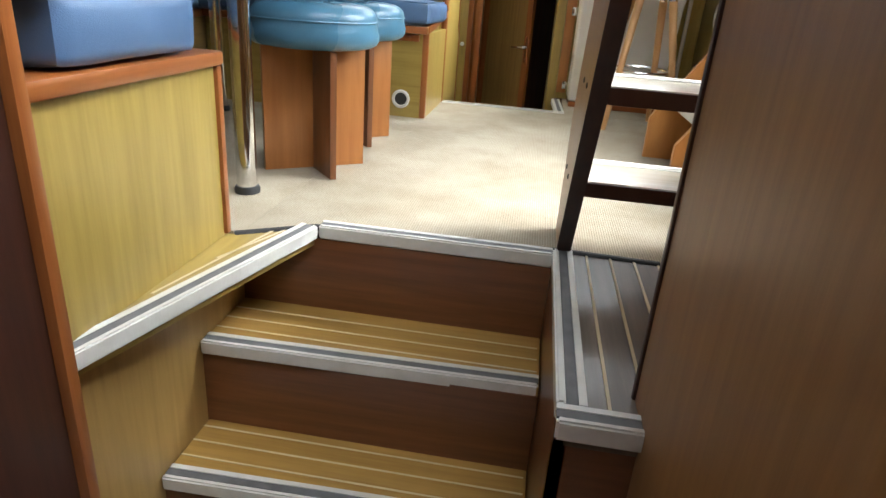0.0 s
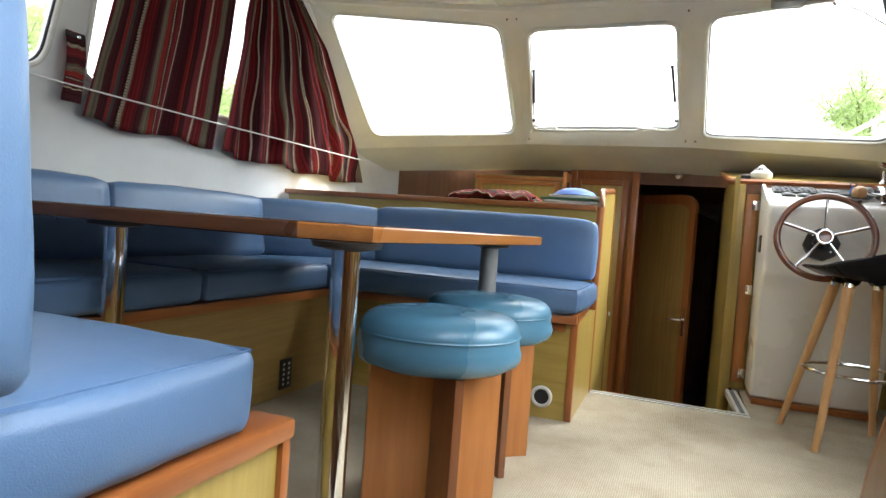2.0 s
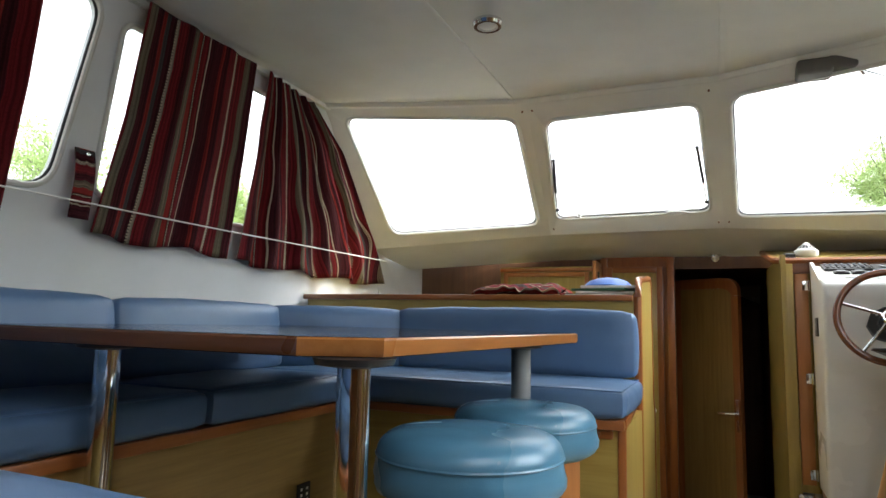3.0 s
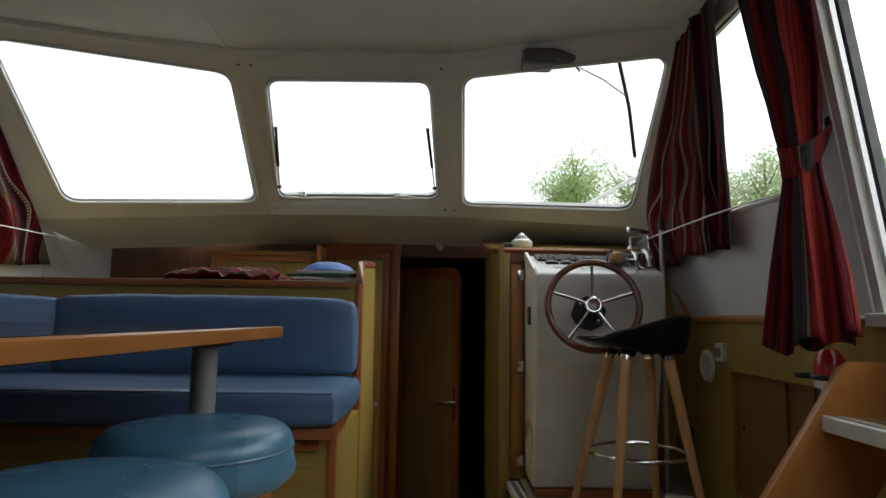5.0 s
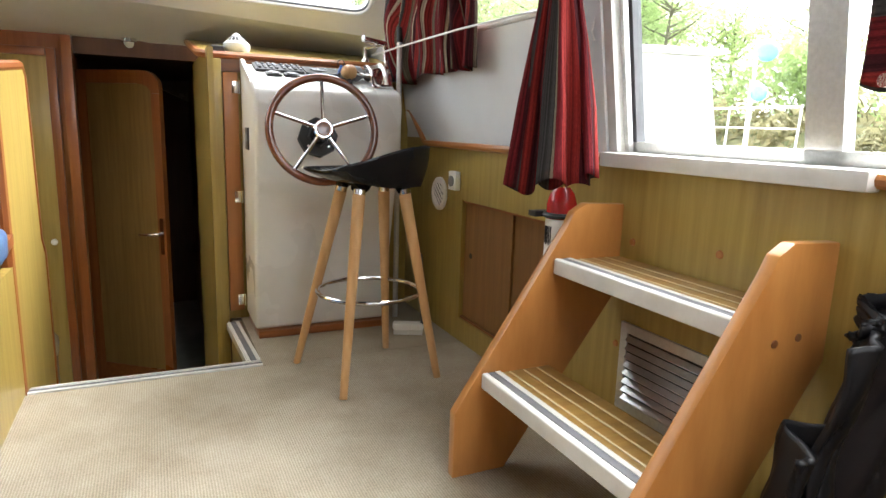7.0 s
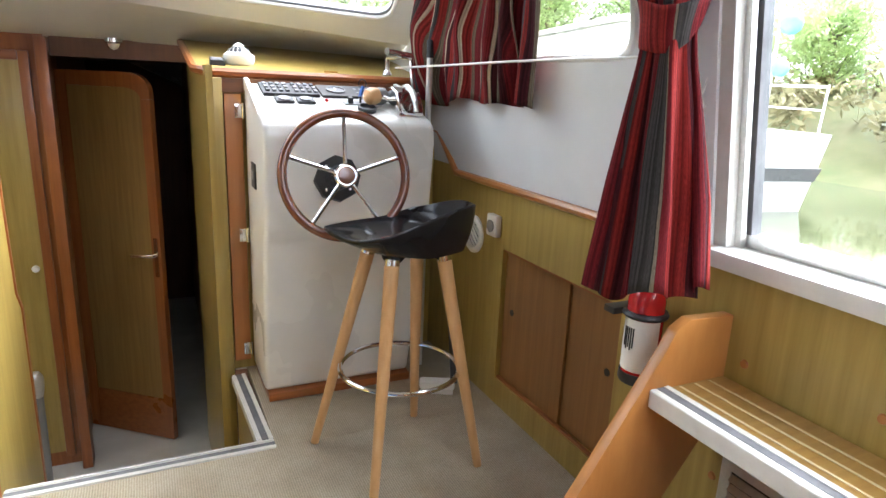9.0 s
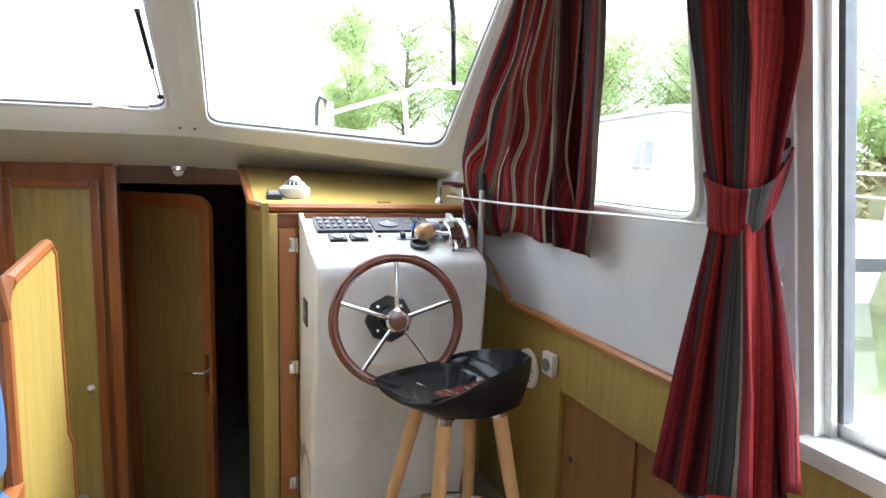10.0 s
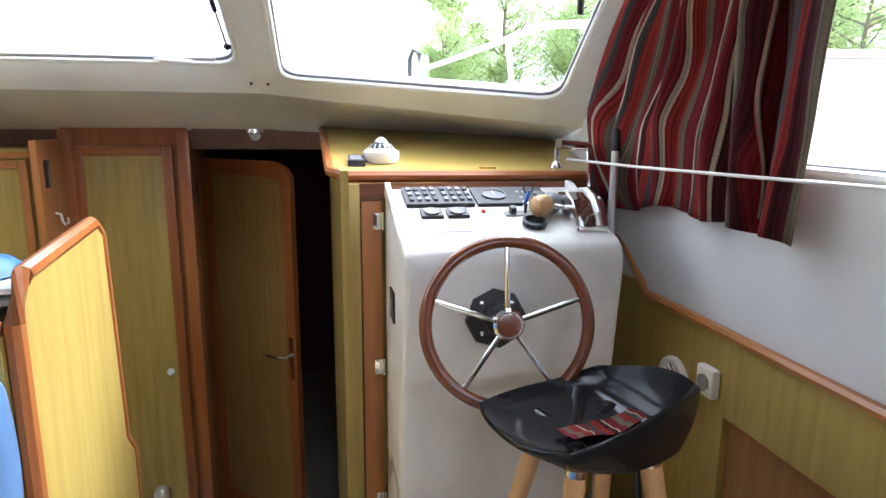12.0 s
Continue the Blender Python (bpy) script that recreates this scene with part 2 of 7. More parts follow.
# the oak veneer again, browned to hold the doorway's shade in its colour
shaded_door_oak = textured("shade_browned_oak_veneer", (0.23, 0.135, 0.04), (0.32, 0.2, 0.062), UP, 5, 0.34, 0.08, 0.06, 60, coat=0.2, stain=0.1)
bench_wood = textured("brown_bench_veneer", (0.22, 0.135, 0.042), (0.31, 0.2, 0.064), ALONG_Y, 5, 0.34, 0.08, 0.06, 60, coat=0.2, stain=0.1)
orange_wood_lying = textured("orange_edge_wood", (0.35, 0.13, 0.032), (0.46, 0.185, 0.048), ALONG_Y, 4, 0.3, 0.08, 0.06, 50, coat=0.3, stain=0.1)
beech = textured("pale_beech", (0.5, 0.28, 0.11), (0.6, 0.36, 0.16), UP, 6, 0.4, 0.06, 0.05, 60)
# brown panel with shade mixed into its colour, for the forward end
shade_toned_panel = textured("shade_toned_cabin_panel", (0.1, 0.045, 0.02), (0.16, 0.07, 0.03), UP, 4, 0.45, 0.08, 0.05, 50)
gelcoat = textured("white_gelcoat", (0.72, 0.71, 0.66), (0.8, 0.79, 0.75), (1, 1, 1), 3, 0.28, 0.08, 0.02, 90, coat=0.2, stain=0.05)
headliner = textured("off_white_headliner", (0.7, 0.705, 0.66), (0.78, 0.785, 0.745), (1, 1, 1), 2, 0.55, 0.1, 0.06, 120, stain=0.08)
wall_white = textured("white_side_lining", (0.66, 0.67, 0.67), (0.74, 0.75, 0.75), (1, 1, 1), 2, 0.5, 0.1, 0.08, 110, stain=0.06)
blue_vinyl = textured("blue_vinyl", (0.08, 0.148, 0.275), (0.105, 0.185, 0.325), (1, 1, 1), 3, 0.36, 0.06, 0.25, 420, stain=0.1)
teal_vinyl = textured("teal_blue_vinyl", (0.065, 0.175, 0.275), (0.09, 0.22, 0.33), (1, 1, 1), 3, 0.28, 0.06, 0.2, 420, stain=0.1)
chrome = textured("chrome", (0.72, 0.72, 0.72), (0.82, 0.82, 0.82), (1, 1, 1), 5, 0.1, 0.05, 0.0, metal=1.0)
alu = textured("brushed_aluminium", (0.62, 0.62, 0.6), (0.74, 0.74, 0.72), ALONG_X, 12, 0.34, 0.06, 0.04, 90, metal=0.85)
alu_white = textured("worn_white_nosing", (0.62, 0.61, 0.56), (0.74, 0.73, 0.69), (1, 1, 1), 14, 0.38, 0.08, 0.05, 90, stain=0.12)
rubber = textured("black_rubber", (0.018, 0.018, 0.019), (0.03, 0.03, 0.031), (1, 1, 1), 9, 0.55, 0.08, 0.08, 150)
grey_rubber = textured("grey_grip_strip", (0.11, 0.11, 0.115), (0.17, 0.17, 0.175), (1, 1, 1), 20, 0.6, 0.08, 0.1, 150)
black_gloss = textured("black_gloss_plastic", (0.008, 0.008, 0.009), (0.014, 0.014, 0.015), (1, 1, 1), 4, 0.13, 0.04, 0.0)
black_gloss.node_tree.nodes["Principled BSDF"].inputs["Specular IOR Level"].default_value = 0.28
black_plastic = textured("black_plastic", (0.014, 0.014, 0.015), (0.026, 0.026, 0.027), (1, 1, 1), 8, 0.42, 0.08, 0.05, 200)
grey_plastic = textured("grey_plastic", (0.2, 0.2, 0.2), (0.27, 0.27, 0.27), (1, 1, 1), 6, 0.45, 0.08, 0.05, 200)
white_plastic = textured("white_plastic", (0.72, 0.71, 0.67), (0.78, 0.77, 0.73), (1, 1, 1), 6, 0.35, 0.08, 0.02, 200)
red_paint = textured("red_enamel", (0.4, 0.012, 0.014), (0.5, 0.02, 0.02), (1, 1, 1), 6, 0.25, 0.08, 0.02, 200, coat=0.3)
rim_wood = textured("lacquered_wheel_wood", (0.13, 0.032, 0.01), (0.2, 0.054, 0.017), (3, 3, 3), 6, 0.18, 0.05, 0.04, 60, coat=0.6)
tabletop_dark = textured("dark_polished_tabletop", (0.012, 0.009, 0.008), (0.02, 0.014, 0.012), ALONG_X, 5, 0.1, 0.05, 0.01, 50)
# near-black wood; on ladder edges and passage wall the colour includes shade
dark_wood_and_shade = textured("near_black_wood_tone", (0.03, 0.011, 0.008), (0.055, 0.02, 0.012), UP, 5, 0.35, 0.08, 0.06, 50, coat=0.2)


def carpet_material():
    m, ns, ln, bsdf = node_material("beige_ribbed_carpet")
    co = ns.new("ShaderNodeTexCoord")
    rib = ns.new("ShaderNodeTexWave")
    rib.bands_direction = "X"
    rib.inputs["Scale"].default_value, rib.inputs["Distortion"].default_value, rib.inputs["Detail"].default_value, rib.inputs["Detail Scale"].default_value = 46, 1.6, 2, 3
    ln.new(co.outputs["Object"], rib.inputs["Vector"])
    tuft = ns.new("ShaderNodeTexNoise")
    tuft.inputs["Scale"].default_value, tuft.inputs["Detail"].default_value = 160, 3
    ln.new(co.outputs["Object"], tuft.inputs["Vector"])
    dirt = ns.new("ShaderNodeTexNoise")
    dirt.inputs["Scale"].default_value, dirt.inputs["Detail"].default_value, dirt.inputs["Roughness"].default_value = 2.6, 6, 0.65
    ln.new(co.outputs["Object"], dirt.inputs["Vector"])
    base = ramp_node(ns, [(0.2, (0.3, 0.25, 0.175)), (0.8, (0.5, 0.445, 0.345))])
    mixv = ns.new("ShaderNodeMath")
    mixv.operation = "MULTIPLY_ADD"
    mixv.inputs[1].default_value = 0.32
    ln.new(rib.outputs["Fac"], mixv.inputs[0])
    half = ns.new("ShaderNodeMath")
    half.operation = "MULTIPLY"
    half.inputs[1].default_value = 0.66
    ln.new(tuft.outputs[0], half.inputs[0])
    ln.new(half.outputs[0], mixv.inputs[2])
    ln.new(mixv.outputs[0], base.inputs[0])
    soil = ramp_node(ns, [(0.3, (0.72, 0.68, 0.62)), (0.6, (1, 1, 1))])
    ln.new(dirt.outputs[0], soil.inputs[0])
    mul = ns.new("ShaderNodeMix")
    mul.data_type, mul.blend_type = "RGBA", "MULTIPLY"
    mul.inputs["Factor"].default_value = 1
    ln.new(base.outputs[0], mul.inputs["A"])
    ln.new(soil.outputs[0], mul.inputs["B"])
    ln.new(mul.outputs["Result"], bsdf.inputs["Base Color"])
    bsdf.inputs["Roughness"].default_value = 0.95
    bn = ns.new("ShaderNodeBump")
    bn.inputs["Strength"].default_value, bn.inputs["Distance"].default_value = 0.6, 0.004
    ln.new(mixv.outputs[0], bn.inputs["Height"])
    ln.new(bn.outputs[0], bsdf.inputs["Normal"])
    return m


def glass_material():
    """Thin clear pane: light goes straight through, with gloss that grows at glancing angles."""
    m, ns, ln, bsdf = node_material("window_glass")
    ns.remove(bsdf)
    clear = ns.new("ShaderNodeBsdfTransparent")
    clear.inputs["Color"].default_value = (0.96, 0.975, 0.97, 1)
    gloss = ns.new("ShaderNodeBsdfGlossy")
    gloss.inputs["Roughness"].default_value = 0.02
    lw = ns.new("ShaderNodeLayerWeight")
    power = ns.new("ShaderNodeMath")
    power.operation = "POWER"
    power.inputs[1].default_value = 4.0
    ln.new(lw.outputs["Facing"], power.inputs[0])
    scale = ns.new("ShaderNodeMath")
    scale.operation = "MULTIPLY_ADD"
    scale.inputs[1].default_value, scale.inputs[2].default_value = 0.45, 0.02
    ln.new(power.outputs[0], scale.inputs[0])
    mix = ns.new("ShaderNodeMixShader")
    ln.new(scale.outputs[0], mix.inputs[0])
    ln.new(clear.outputs[0], mix.inputs[1])
    ln.new(gloss.outputs[0], mix.inputs[2])
    ln.new(mix.outputs[0], ns["Material Output"].inputs["Surface"])
    return m


def curtain_material(name, stops, dots=()):
    """Woven cloth striped along u; dots are (from, to) ranges of u that carry a dashed thread."""
    m, ns, ln, bsdf = node_material(name)
    uv = ns.new("ShaderNodeUVMap")
    sep = ns.new("ShaderNodeSeparateXYZ")
    ln.new(uv.outputs[0], sep.inputs[0])
    wob = ns.new("ShaderNodeTexNoise")
    wob.inputs["Scale"].default_value = 3
    ln.new(uv.outputs[0], wob.inputs["Vector"])
    addw = ns.new("ShaderNodeMath")
    addw.operation = "MULTIPLY_ADD"
    addw.inputs[1].default_value = 0.05
    ln.new(wob.outputs[0], addw.inputs[0])
    ln.new(sep.outputs["X"], addw.inputs[2])
    rep = ns.new("ShaderNodeMath")
    rep.operation = "FRACT"
    ln.new(addw.outputs[0], rep.inputs[0])
    ramp = ramp_node(ns, stops, "CONSTANT")
    ln.new(rep.outputs[0], ramp.inputs[0])
    beads = ns.new("ShaderNodeMath")
    beads.operation = "MULTIPLY"
    beads.inputs[1].default_value = 75
    ln.new(sep.outputs["Y"], beads.inputs[0])
    frac = ns.new("ShaderNodeMath")
    frac.operation = "FRACT"
    ln.new(beads.outputs[0], frac.inputs[0])
    gap = ns.new("ShaderNodeMath")
    gap.operation = "GREATER_THAN"
    gap.inputs[1].default_value = 0.5
    ln.new(frac.outputs[0], gap.inputs[0])
    where = ramp_node(ns, [(0.0, (0, 0, 0))] + [(p, (c, c, c)) for a, b in dots for p, c in ((a, 1), (b, 0))] + [(1.0, (0, 0, 0))], "CONSTANT")
    ln.new(rep.outputs[0], where.inputs[0])
    both = ns.new("ShaderNodeMath")
    both.operation = "MULTIPLY"
    ln.new(gap.outputs[0], both.inputs[0])
    ln.new(where.outputs[0], both.inputs[1])
    dotted = ns.new("ShaderNodeMix")
    dotted.data_type = "RGBA"
    dotted.inputs["B"].default_value = (0.42, 0.34, 0.24, 1)
    ln.new(both.outputs[0], dotted.inputs["Factor"])
    ln.new(ramp.outputs[0], dotted.inputs["A"])
    weave = ns.new("ShaderNodeTexNoise")
    weave.inputs["Scale"].default_value, weave.inputs["Detail"].default_value = 240, 2
    mp = ns.new("ShaderNodeMapping")
    mp.inputs["Scale"].default_value = (2.0, 0.5, 1)
    ln.new(uv.outputs[0], mp.inputs["Vector"])
    ln.new(mp.outputs[0], weave.inputs["Vector"])
    wr = ramp_node(ns, [(0.3, (0.6, 0.6, 0.6)), (0.7, (1.25, 1.25, 1.25))])
    ln.new(weave.outputs[0], wr.inputs[0])
    thread = ns.new("ShaderNodeTexNoise")
    thread.noise_dimensions = "1D"
    thread.inputs["Scale"].default_value, thread.inputs["Detail"].default_value = 55, 3
    ln.new(addw.outputs[0], thread.inputs["W"])
    tr = ramp_node(ns, [(0.35, (0.55, 0.55, 0.55)), (0.65, (1.3, 1.3, 1.3))])
    ln.new(thread.outputs[0], tr.inputs[0])
    woven = ns.new("ShaderNodeMix")
    woven.data_type, woven.blend_type = "RGBA", "MULTIPLY"
    woven.inputs["Factor"].default_value = 1
    ln.new(dotted.outputs["Result"], woven.inputs["A"])
    ln.new(tr.outputs[0], woven.inputs["B"])
    mul = ns.new("ShaderNodeMix")
    mul.data_type, mul.blend_type = "RGBA", "MULTIPLY"
    mul.inputs["Factor"].default_value = 1
    ln.new(woven.outputs["Result"], mul.inputs["A"])
    ln.new(wr.outputs[0], mul.inputs["B"])
    ln.new(mul.outputs["Result"], bsdf.inputs["Base Color"])
    bsdf.inputs["Roughness"].default_value = 0.92
    bsdf.inputs["Specular IOR Level"].default_value = 0.15
    bn = ns.new("ShaderNodeBump")
    bn.inputs["Strength"].default_value, bn.inputs["Distance"].default_value = 0.5, 0.002
    ln.new(weave.outputs[0], bn.inputs["Height"])
    ln.new(bn.outputs[0], bsdf.inputs["Normal"])
    return m


carpet = carpet_material()
glass = glass_material()
RED, DARK, GREY, TAN, CREAM, BLACK, BRIGHT = (0.13, 0.011, 0.014), (0.05, 0.009, 0.012), (0.045, 0.04, 0.038), (0.13, 0.105, 0.07), (0.36, 0.3, 0.22), (0.013, 0.011, 0.011), (0.21, 0.02, 0.017)
cloth = curtain_material("striped_woven_cloth", [(0.0, DARK), (0.09, BRIGHT), (0.12, DARK), (0.17, RED), (0.25, CREAM), (0.262, BLACK), (0.276, RED), (0.37, TAN), (0.43, DARK), (0.5, BRIGHT), (0.53, GREY), (0.57, DARK), (0.62, BLACK), (0.635, CREAM), (0.65, RED), (0.72, DARK), (0.78, TAN), (0.835, BRIGHT), (0.88, BLACK), (0.9, RED), (0.96, CREAM), (0.97, DARK)], ((0.262, 0.276), (0.622, 0.633), (0.885, 0.896)))
cloth_bold = curtain_material("bold_striped_cloth", [(0.0, DARK), (0.12, RED), (0.22, GREY), (0.3, DARK), (0.36, BRIGHT), (0.56, RED), (0.6, CREAM), (0.612, GREY), (0.72, RED), (0.84, DARK), (0.9, BRIGHT), (0.96, GREY)])
# lit copy of the striped cloth, with more bright and cream bands
cloth_lit = curtain_material("lit_striped_cloth", [(0.0, RED), (0.1, TAN), (0.17, BRIGHT), (0.26, CREAM), (0.29, RED), (0.38, GREY), (0.46, BRIGHT), (0.55, DARK), (0.61, CREAM), (0.64, RED), (0.74, TAN), (0.82, BRIGHT), (0.9, GREY), (0.95, CREAM), (0.97, RED)], ((0.61, 0.63),))
ledge_wood = textured("worn_yellow_deck_wood", (0.36, 0.2, 0.045), (0.5, 0.3, 0.075), ALONG_X, 5, 0.4, 0.1, 0.08, 50, coat=0.15, stain=0.25)
entry_wood = textured("brown_yellow_step_side", (0.33, 0.2, 0.06), (0.44, 0.28, 0.09), UP, 5, 0.38, 0.08, 0.06, 50, coat=0.15, stain=0.12)
dark_deck = textured("dark_deck_wood", (0.12, 0.09, 0.068), (0.21, 0.16, 0.125), ALONG_Y, 5, 0.4, 0.1, 0.08, 50, coat=0.2, stain=0.2)
inlay = textured("pale_inlay_strip", (0.6, 0.5, 0.3), (0.68, 0.58, 0.38), (1, 1, 1), 8, 0.5, 0.1, 0.04, 90)
pale_sole = textured("pale_cabin_sole", (0.5, 0.48, 0.42), (0.6, 0.58, 0.52), (1, 1, 1), 5, 0.5, 0.1, 0.05, 90, stain=0.1)

# ---- setting: floors ----
LOW = -0.8
CX = -0.74
floor = thing("floor", (0, 0, 0), "raised saloon floor with beige ribbed carpet", "floor", kind="structure")
part("carpet", joined(
    box(-2.42, -0.72, 1.31, 3.62, -0.03, 0.0, 0.004),
    prism([(-0.72, 1.31), (-0.56, 1.425), (0.08, 1.465), (0.34, 1.455), (0.96, 1.455), (0.96, 3.585), (-0.72, 3.585)], "z", -0.03, 0.0, 0.004),
    prism([(0.15, 3.585), (0.96, 3.585), (0.96, 4.25), (0.15, 4.2)], "z", -0.03, 0.0)), carpet, floor, "beige ribbed carpet, slightly soiled")
part("carpet_edge", joined(tube([(-0.735, 1.305, -0.006), (-0.56, 1.418, -0.006), (0.08, 1.458, -0.006), (0.34, 1.449, -0.006)], 0.009, 8)), rubber, floor, "dark bound carpet edge")
part("subfloor", joined(box(-2.42, -0.72, 1.31, 3.6, -0.06, -0.034), box(-0.72, 0.96, 1.43, 3.59, -0.06, -0.034), box(0.1, 0.96, 3.59, 4.25, -0.06, -0.034)), mahogany, floor)
part("side_ledge", prism([(-0.76, 0.6), (-0.745, 0.68), (-0.56, 1.40), (-0.565, 1.425), (-0.74, 1.305), (-0.95, 1.305), (-0.95, 0.6)], "z", -0.05, -0.006), veneer_y, floor, "yellow wooden ledge beside the steps")
for k in (0, 1, 2):
    part("inlay_strip", slab([(-0.742 + 0.035 * k, 0.95 + 0.2 * k, -0.0045), (-0.736 + 0.035 * k, 0.95 + 0.2 * k, -0.0045), (-0.648 + 0.03 * k, 1.362 + 0.02 * k, -0.0045), (-0.654 + 0.03 * k, 1.362 + 0.02 * k, -0.0045)],
                                 [(-0.742 + 0.035 * k, 0.95 + 0.2 * k, -0.003), (-0.736 + 0.035 * k, 0.95 + 0.2 * k, -0.003), (-0.648 + 0.03 * k, 1.362 + 0.02 * k, -0.003), (-0.654 + 0.03 * k, 1.362 + 0.02 * k, -0.003)]), inlay, floor)
part("side_platform", box(0.085, 0.95, 0.74, 1.452, -0.05, -0.006), dark_deck, floor, "dark wooden deck board beside the steps")
for x in (0.155, 0.215, 0.275, 0.335, 0.395):
    part("inlay_strip", box(x - 0.003, x + 0.003, 0.76, 1.445, -0.0065, -0.0035), inlay, floor)

lower_floor = solo("floor_lower", joined(box(-2.42, 0.96, -1.8, 1.2, LOW - 0.05, LOW), box(-2.42, 0.96, 3.55, 8.0, LOW - 0.05, LOW)), pale_sole, "pale lower cabin floor", "floor", "structure")


def nosing(parent, a, b, drop=(0, 0, -1), width=0.055, out=None):
    """A metal stair nosing from a to b: a rounded white lip, a grey grip strip and a rear bar."""
    a, b = Vector(a), Vector(b)
    d = (b - a).normalized()
    side = Vector((-d.y, d.x, 0)) if out is None else Vector(out)
    side.normalize()
    up = Vector((0, 0, 1))
    def bar(s0, s1, z0, z1):
        return slab([a + side * s0 + up * z0, b + side * s0 + up * z0, b + side * s1 + up * z0, a + side * s1 + up * z0],
                    [a + side * s0 + up * z1, b + side * s0 + up * z1, b + side * s1 + up * z1, a + side * s1 + up * z1])
    lip = bar(0.0, 0.016, -0.032, 0.006)
    bmesh.ops.recalc_face_normals(lip, faces=lip.faces)
    bmesh.ops.bevel(lip, geom=list(lip.edges), offset=0.004, segments=2, affect="EDGES")
    n = part("nosing", lip, alu_white, parent, "worn white metal stair nosing")
    part("grip_strip", bar(0.0165, 0.036, -0.004, 0.003), grey_rubber, n)
    part("rear_bar", bar(0.0365, 0.05, -0.004, 0.0045), alu_white, n)
    return n


# steps up from the aft passage
entry = thing("entry_steps", (-0.3, 1.2, LOW), "wooden steps with white metal nosings and pale inlay lines", "steps", kind="structure")
treads = [(-0.24, 1.15, 1.44), (-0.48, 0.94, 1.21), (-0.7, 0.70, 0.98)]
part("riser", box(-0.767, 0.068, 1.405, 1.43, -0.25, -0.033), mahogany_x, entry)
part("riser", box(-0.78, 0.068, 1.165, 1.185, -0.49, -0.262), mahogany_x, entry)
part("riser", box(-0.8, 0.068, 0.955, 0.975, LOW, -0.502), mahogany_x, entry)
for z, y0, y1 in treads[:2]:
    t = part("tread", box(-0.766, 0.067, y0 + 0.02, y1, z - 0.03, z, 0.003), ledge_wood, entry)
    for k in range(3):
        y = y0 + 0.085 + 0.055 * k
        part("inlay_strip", box(-0.765, 0.06, y, y + 0.005, z - 0.001, z + 0.0015), inlay, t)
    nosing(entry, (-0.765, y0, z), (0.065, y0 + 0.02, z), out=(0, 1, 0))
part("side_board", box(-0.79, -0.768, 0.6, 1.43, LOW, -0.052), entry_wood, entry)
part("side_board", box(0.07, 0.09, 0.745, 1.43, LOW, -0.034), mahogany, entry)
part("side_board", box(0.07, 0.9, 0.745, 0.765, LOW, -0.034), mahogany_x, entry)
nosing(entry, (-0.548, 1.402, 0), (-0.745, 0.62, 0), out=(-0.97, 0.24, 0))
nosing(entry, (-0.548, 1.402, 0), (0.068, 1.402, 0), out=(0, 1, 0))
nosing(entry, (0.068, 0.777, 0), (0.068, 1.45, 0), out=(1, 0, 0))
nosing(entry, (0.068, 0.725, 0), (0.3, 0.725, 0), out=(0, 1, 0))

# forward well edge
well = thing("well_edging", (-0.3, 3.6, 0), "white and grey metal edging round the forward step-down", "edging", kind="structure")
nosing(well, (0.15, 3.635, 0), (-0.56, 3.635, 0), out=(0, -1, 0))
nosing(well, (0.1, 3.637, 0), (0.082, 4.13, 0), out=(1, 0, 0))
part("side_board", box(-0.57, 0.1, 3.6, 3.63, LOW, -0.034), veneer_x, well)
part("side_board", box(0.102, 0.13, 3.6, 4.15, LOW, -0.034), veneer_y, well)
part("tread", box(-0.56, 0.1, 3.64, 3.9, -0.44, -0.41), pale_sole, well)

# ---- setting: sides ----
TOPX, LOWX = 0.72, 0.93


def side_x(z, s):
    """The inner face of the cabin side (s=1 starboard, -1 port), which leans in above the panelling."""
    x = 0.935 if z < 0.8 else 0.935 - (z - 0.8) * 0.16
    return x if s > 0 else 2 * CX - x


def side_panel(s, y0, y1, z0, z1, hole=None, r=0.08, y0t=None, y1t=None):
    """A leaning piece of the side lining, with one window opening given as (y0, y1, z0, z1, y0 at top, y1 at top)."""
    y0t, y1t = y0 if y0t is None else y0t, y1 if y1t is None else y1t
    o = [(side_x(z0, s), y0, z0), (side_x(z0, s), y1, z0), (side_x(z1, s), y1t, z1), (side_x(z1, s), y0t, z1)]
    h = None
    if hole:
        a, b, c, d, at, bt = hole
        h = [(side_x(c, s), a, c), (side_x(c, s), b, c), (side_x(d, s), bt, d), (side_x(d, s), at, d)]
    if s < 0:
        pass
    if h is None:
        return slab(o, [(p[0] + s * 0.04, p[1], p[2]) for p in o]), None
    if s < 0:
        o, h = [o[1], o[0], o[3], o[2]], [h[1], h[0], h[3], h[2]]
    return framed(o, h, r, 0.04), h


def window(name, hole, r, label, rubber_rim=True):
    w = thing(name, hole[0], label, "window", kind="structure")
    p = part("pane", pane_in(hole, r, 0.005, 0.018), glass, w)
    p.visible_shadow = False
    part("window_frame", tube(rim_loop(hole, r, -0.002, 0.008), 0.011, 8, True), alu_white, w, "rounded off-white window frame")
    part("gasket", tube(rim_loop(hole, r, 0.008, -0.003), 0.006, 6, True), rubber, w, "black rubber gasket")
    return w


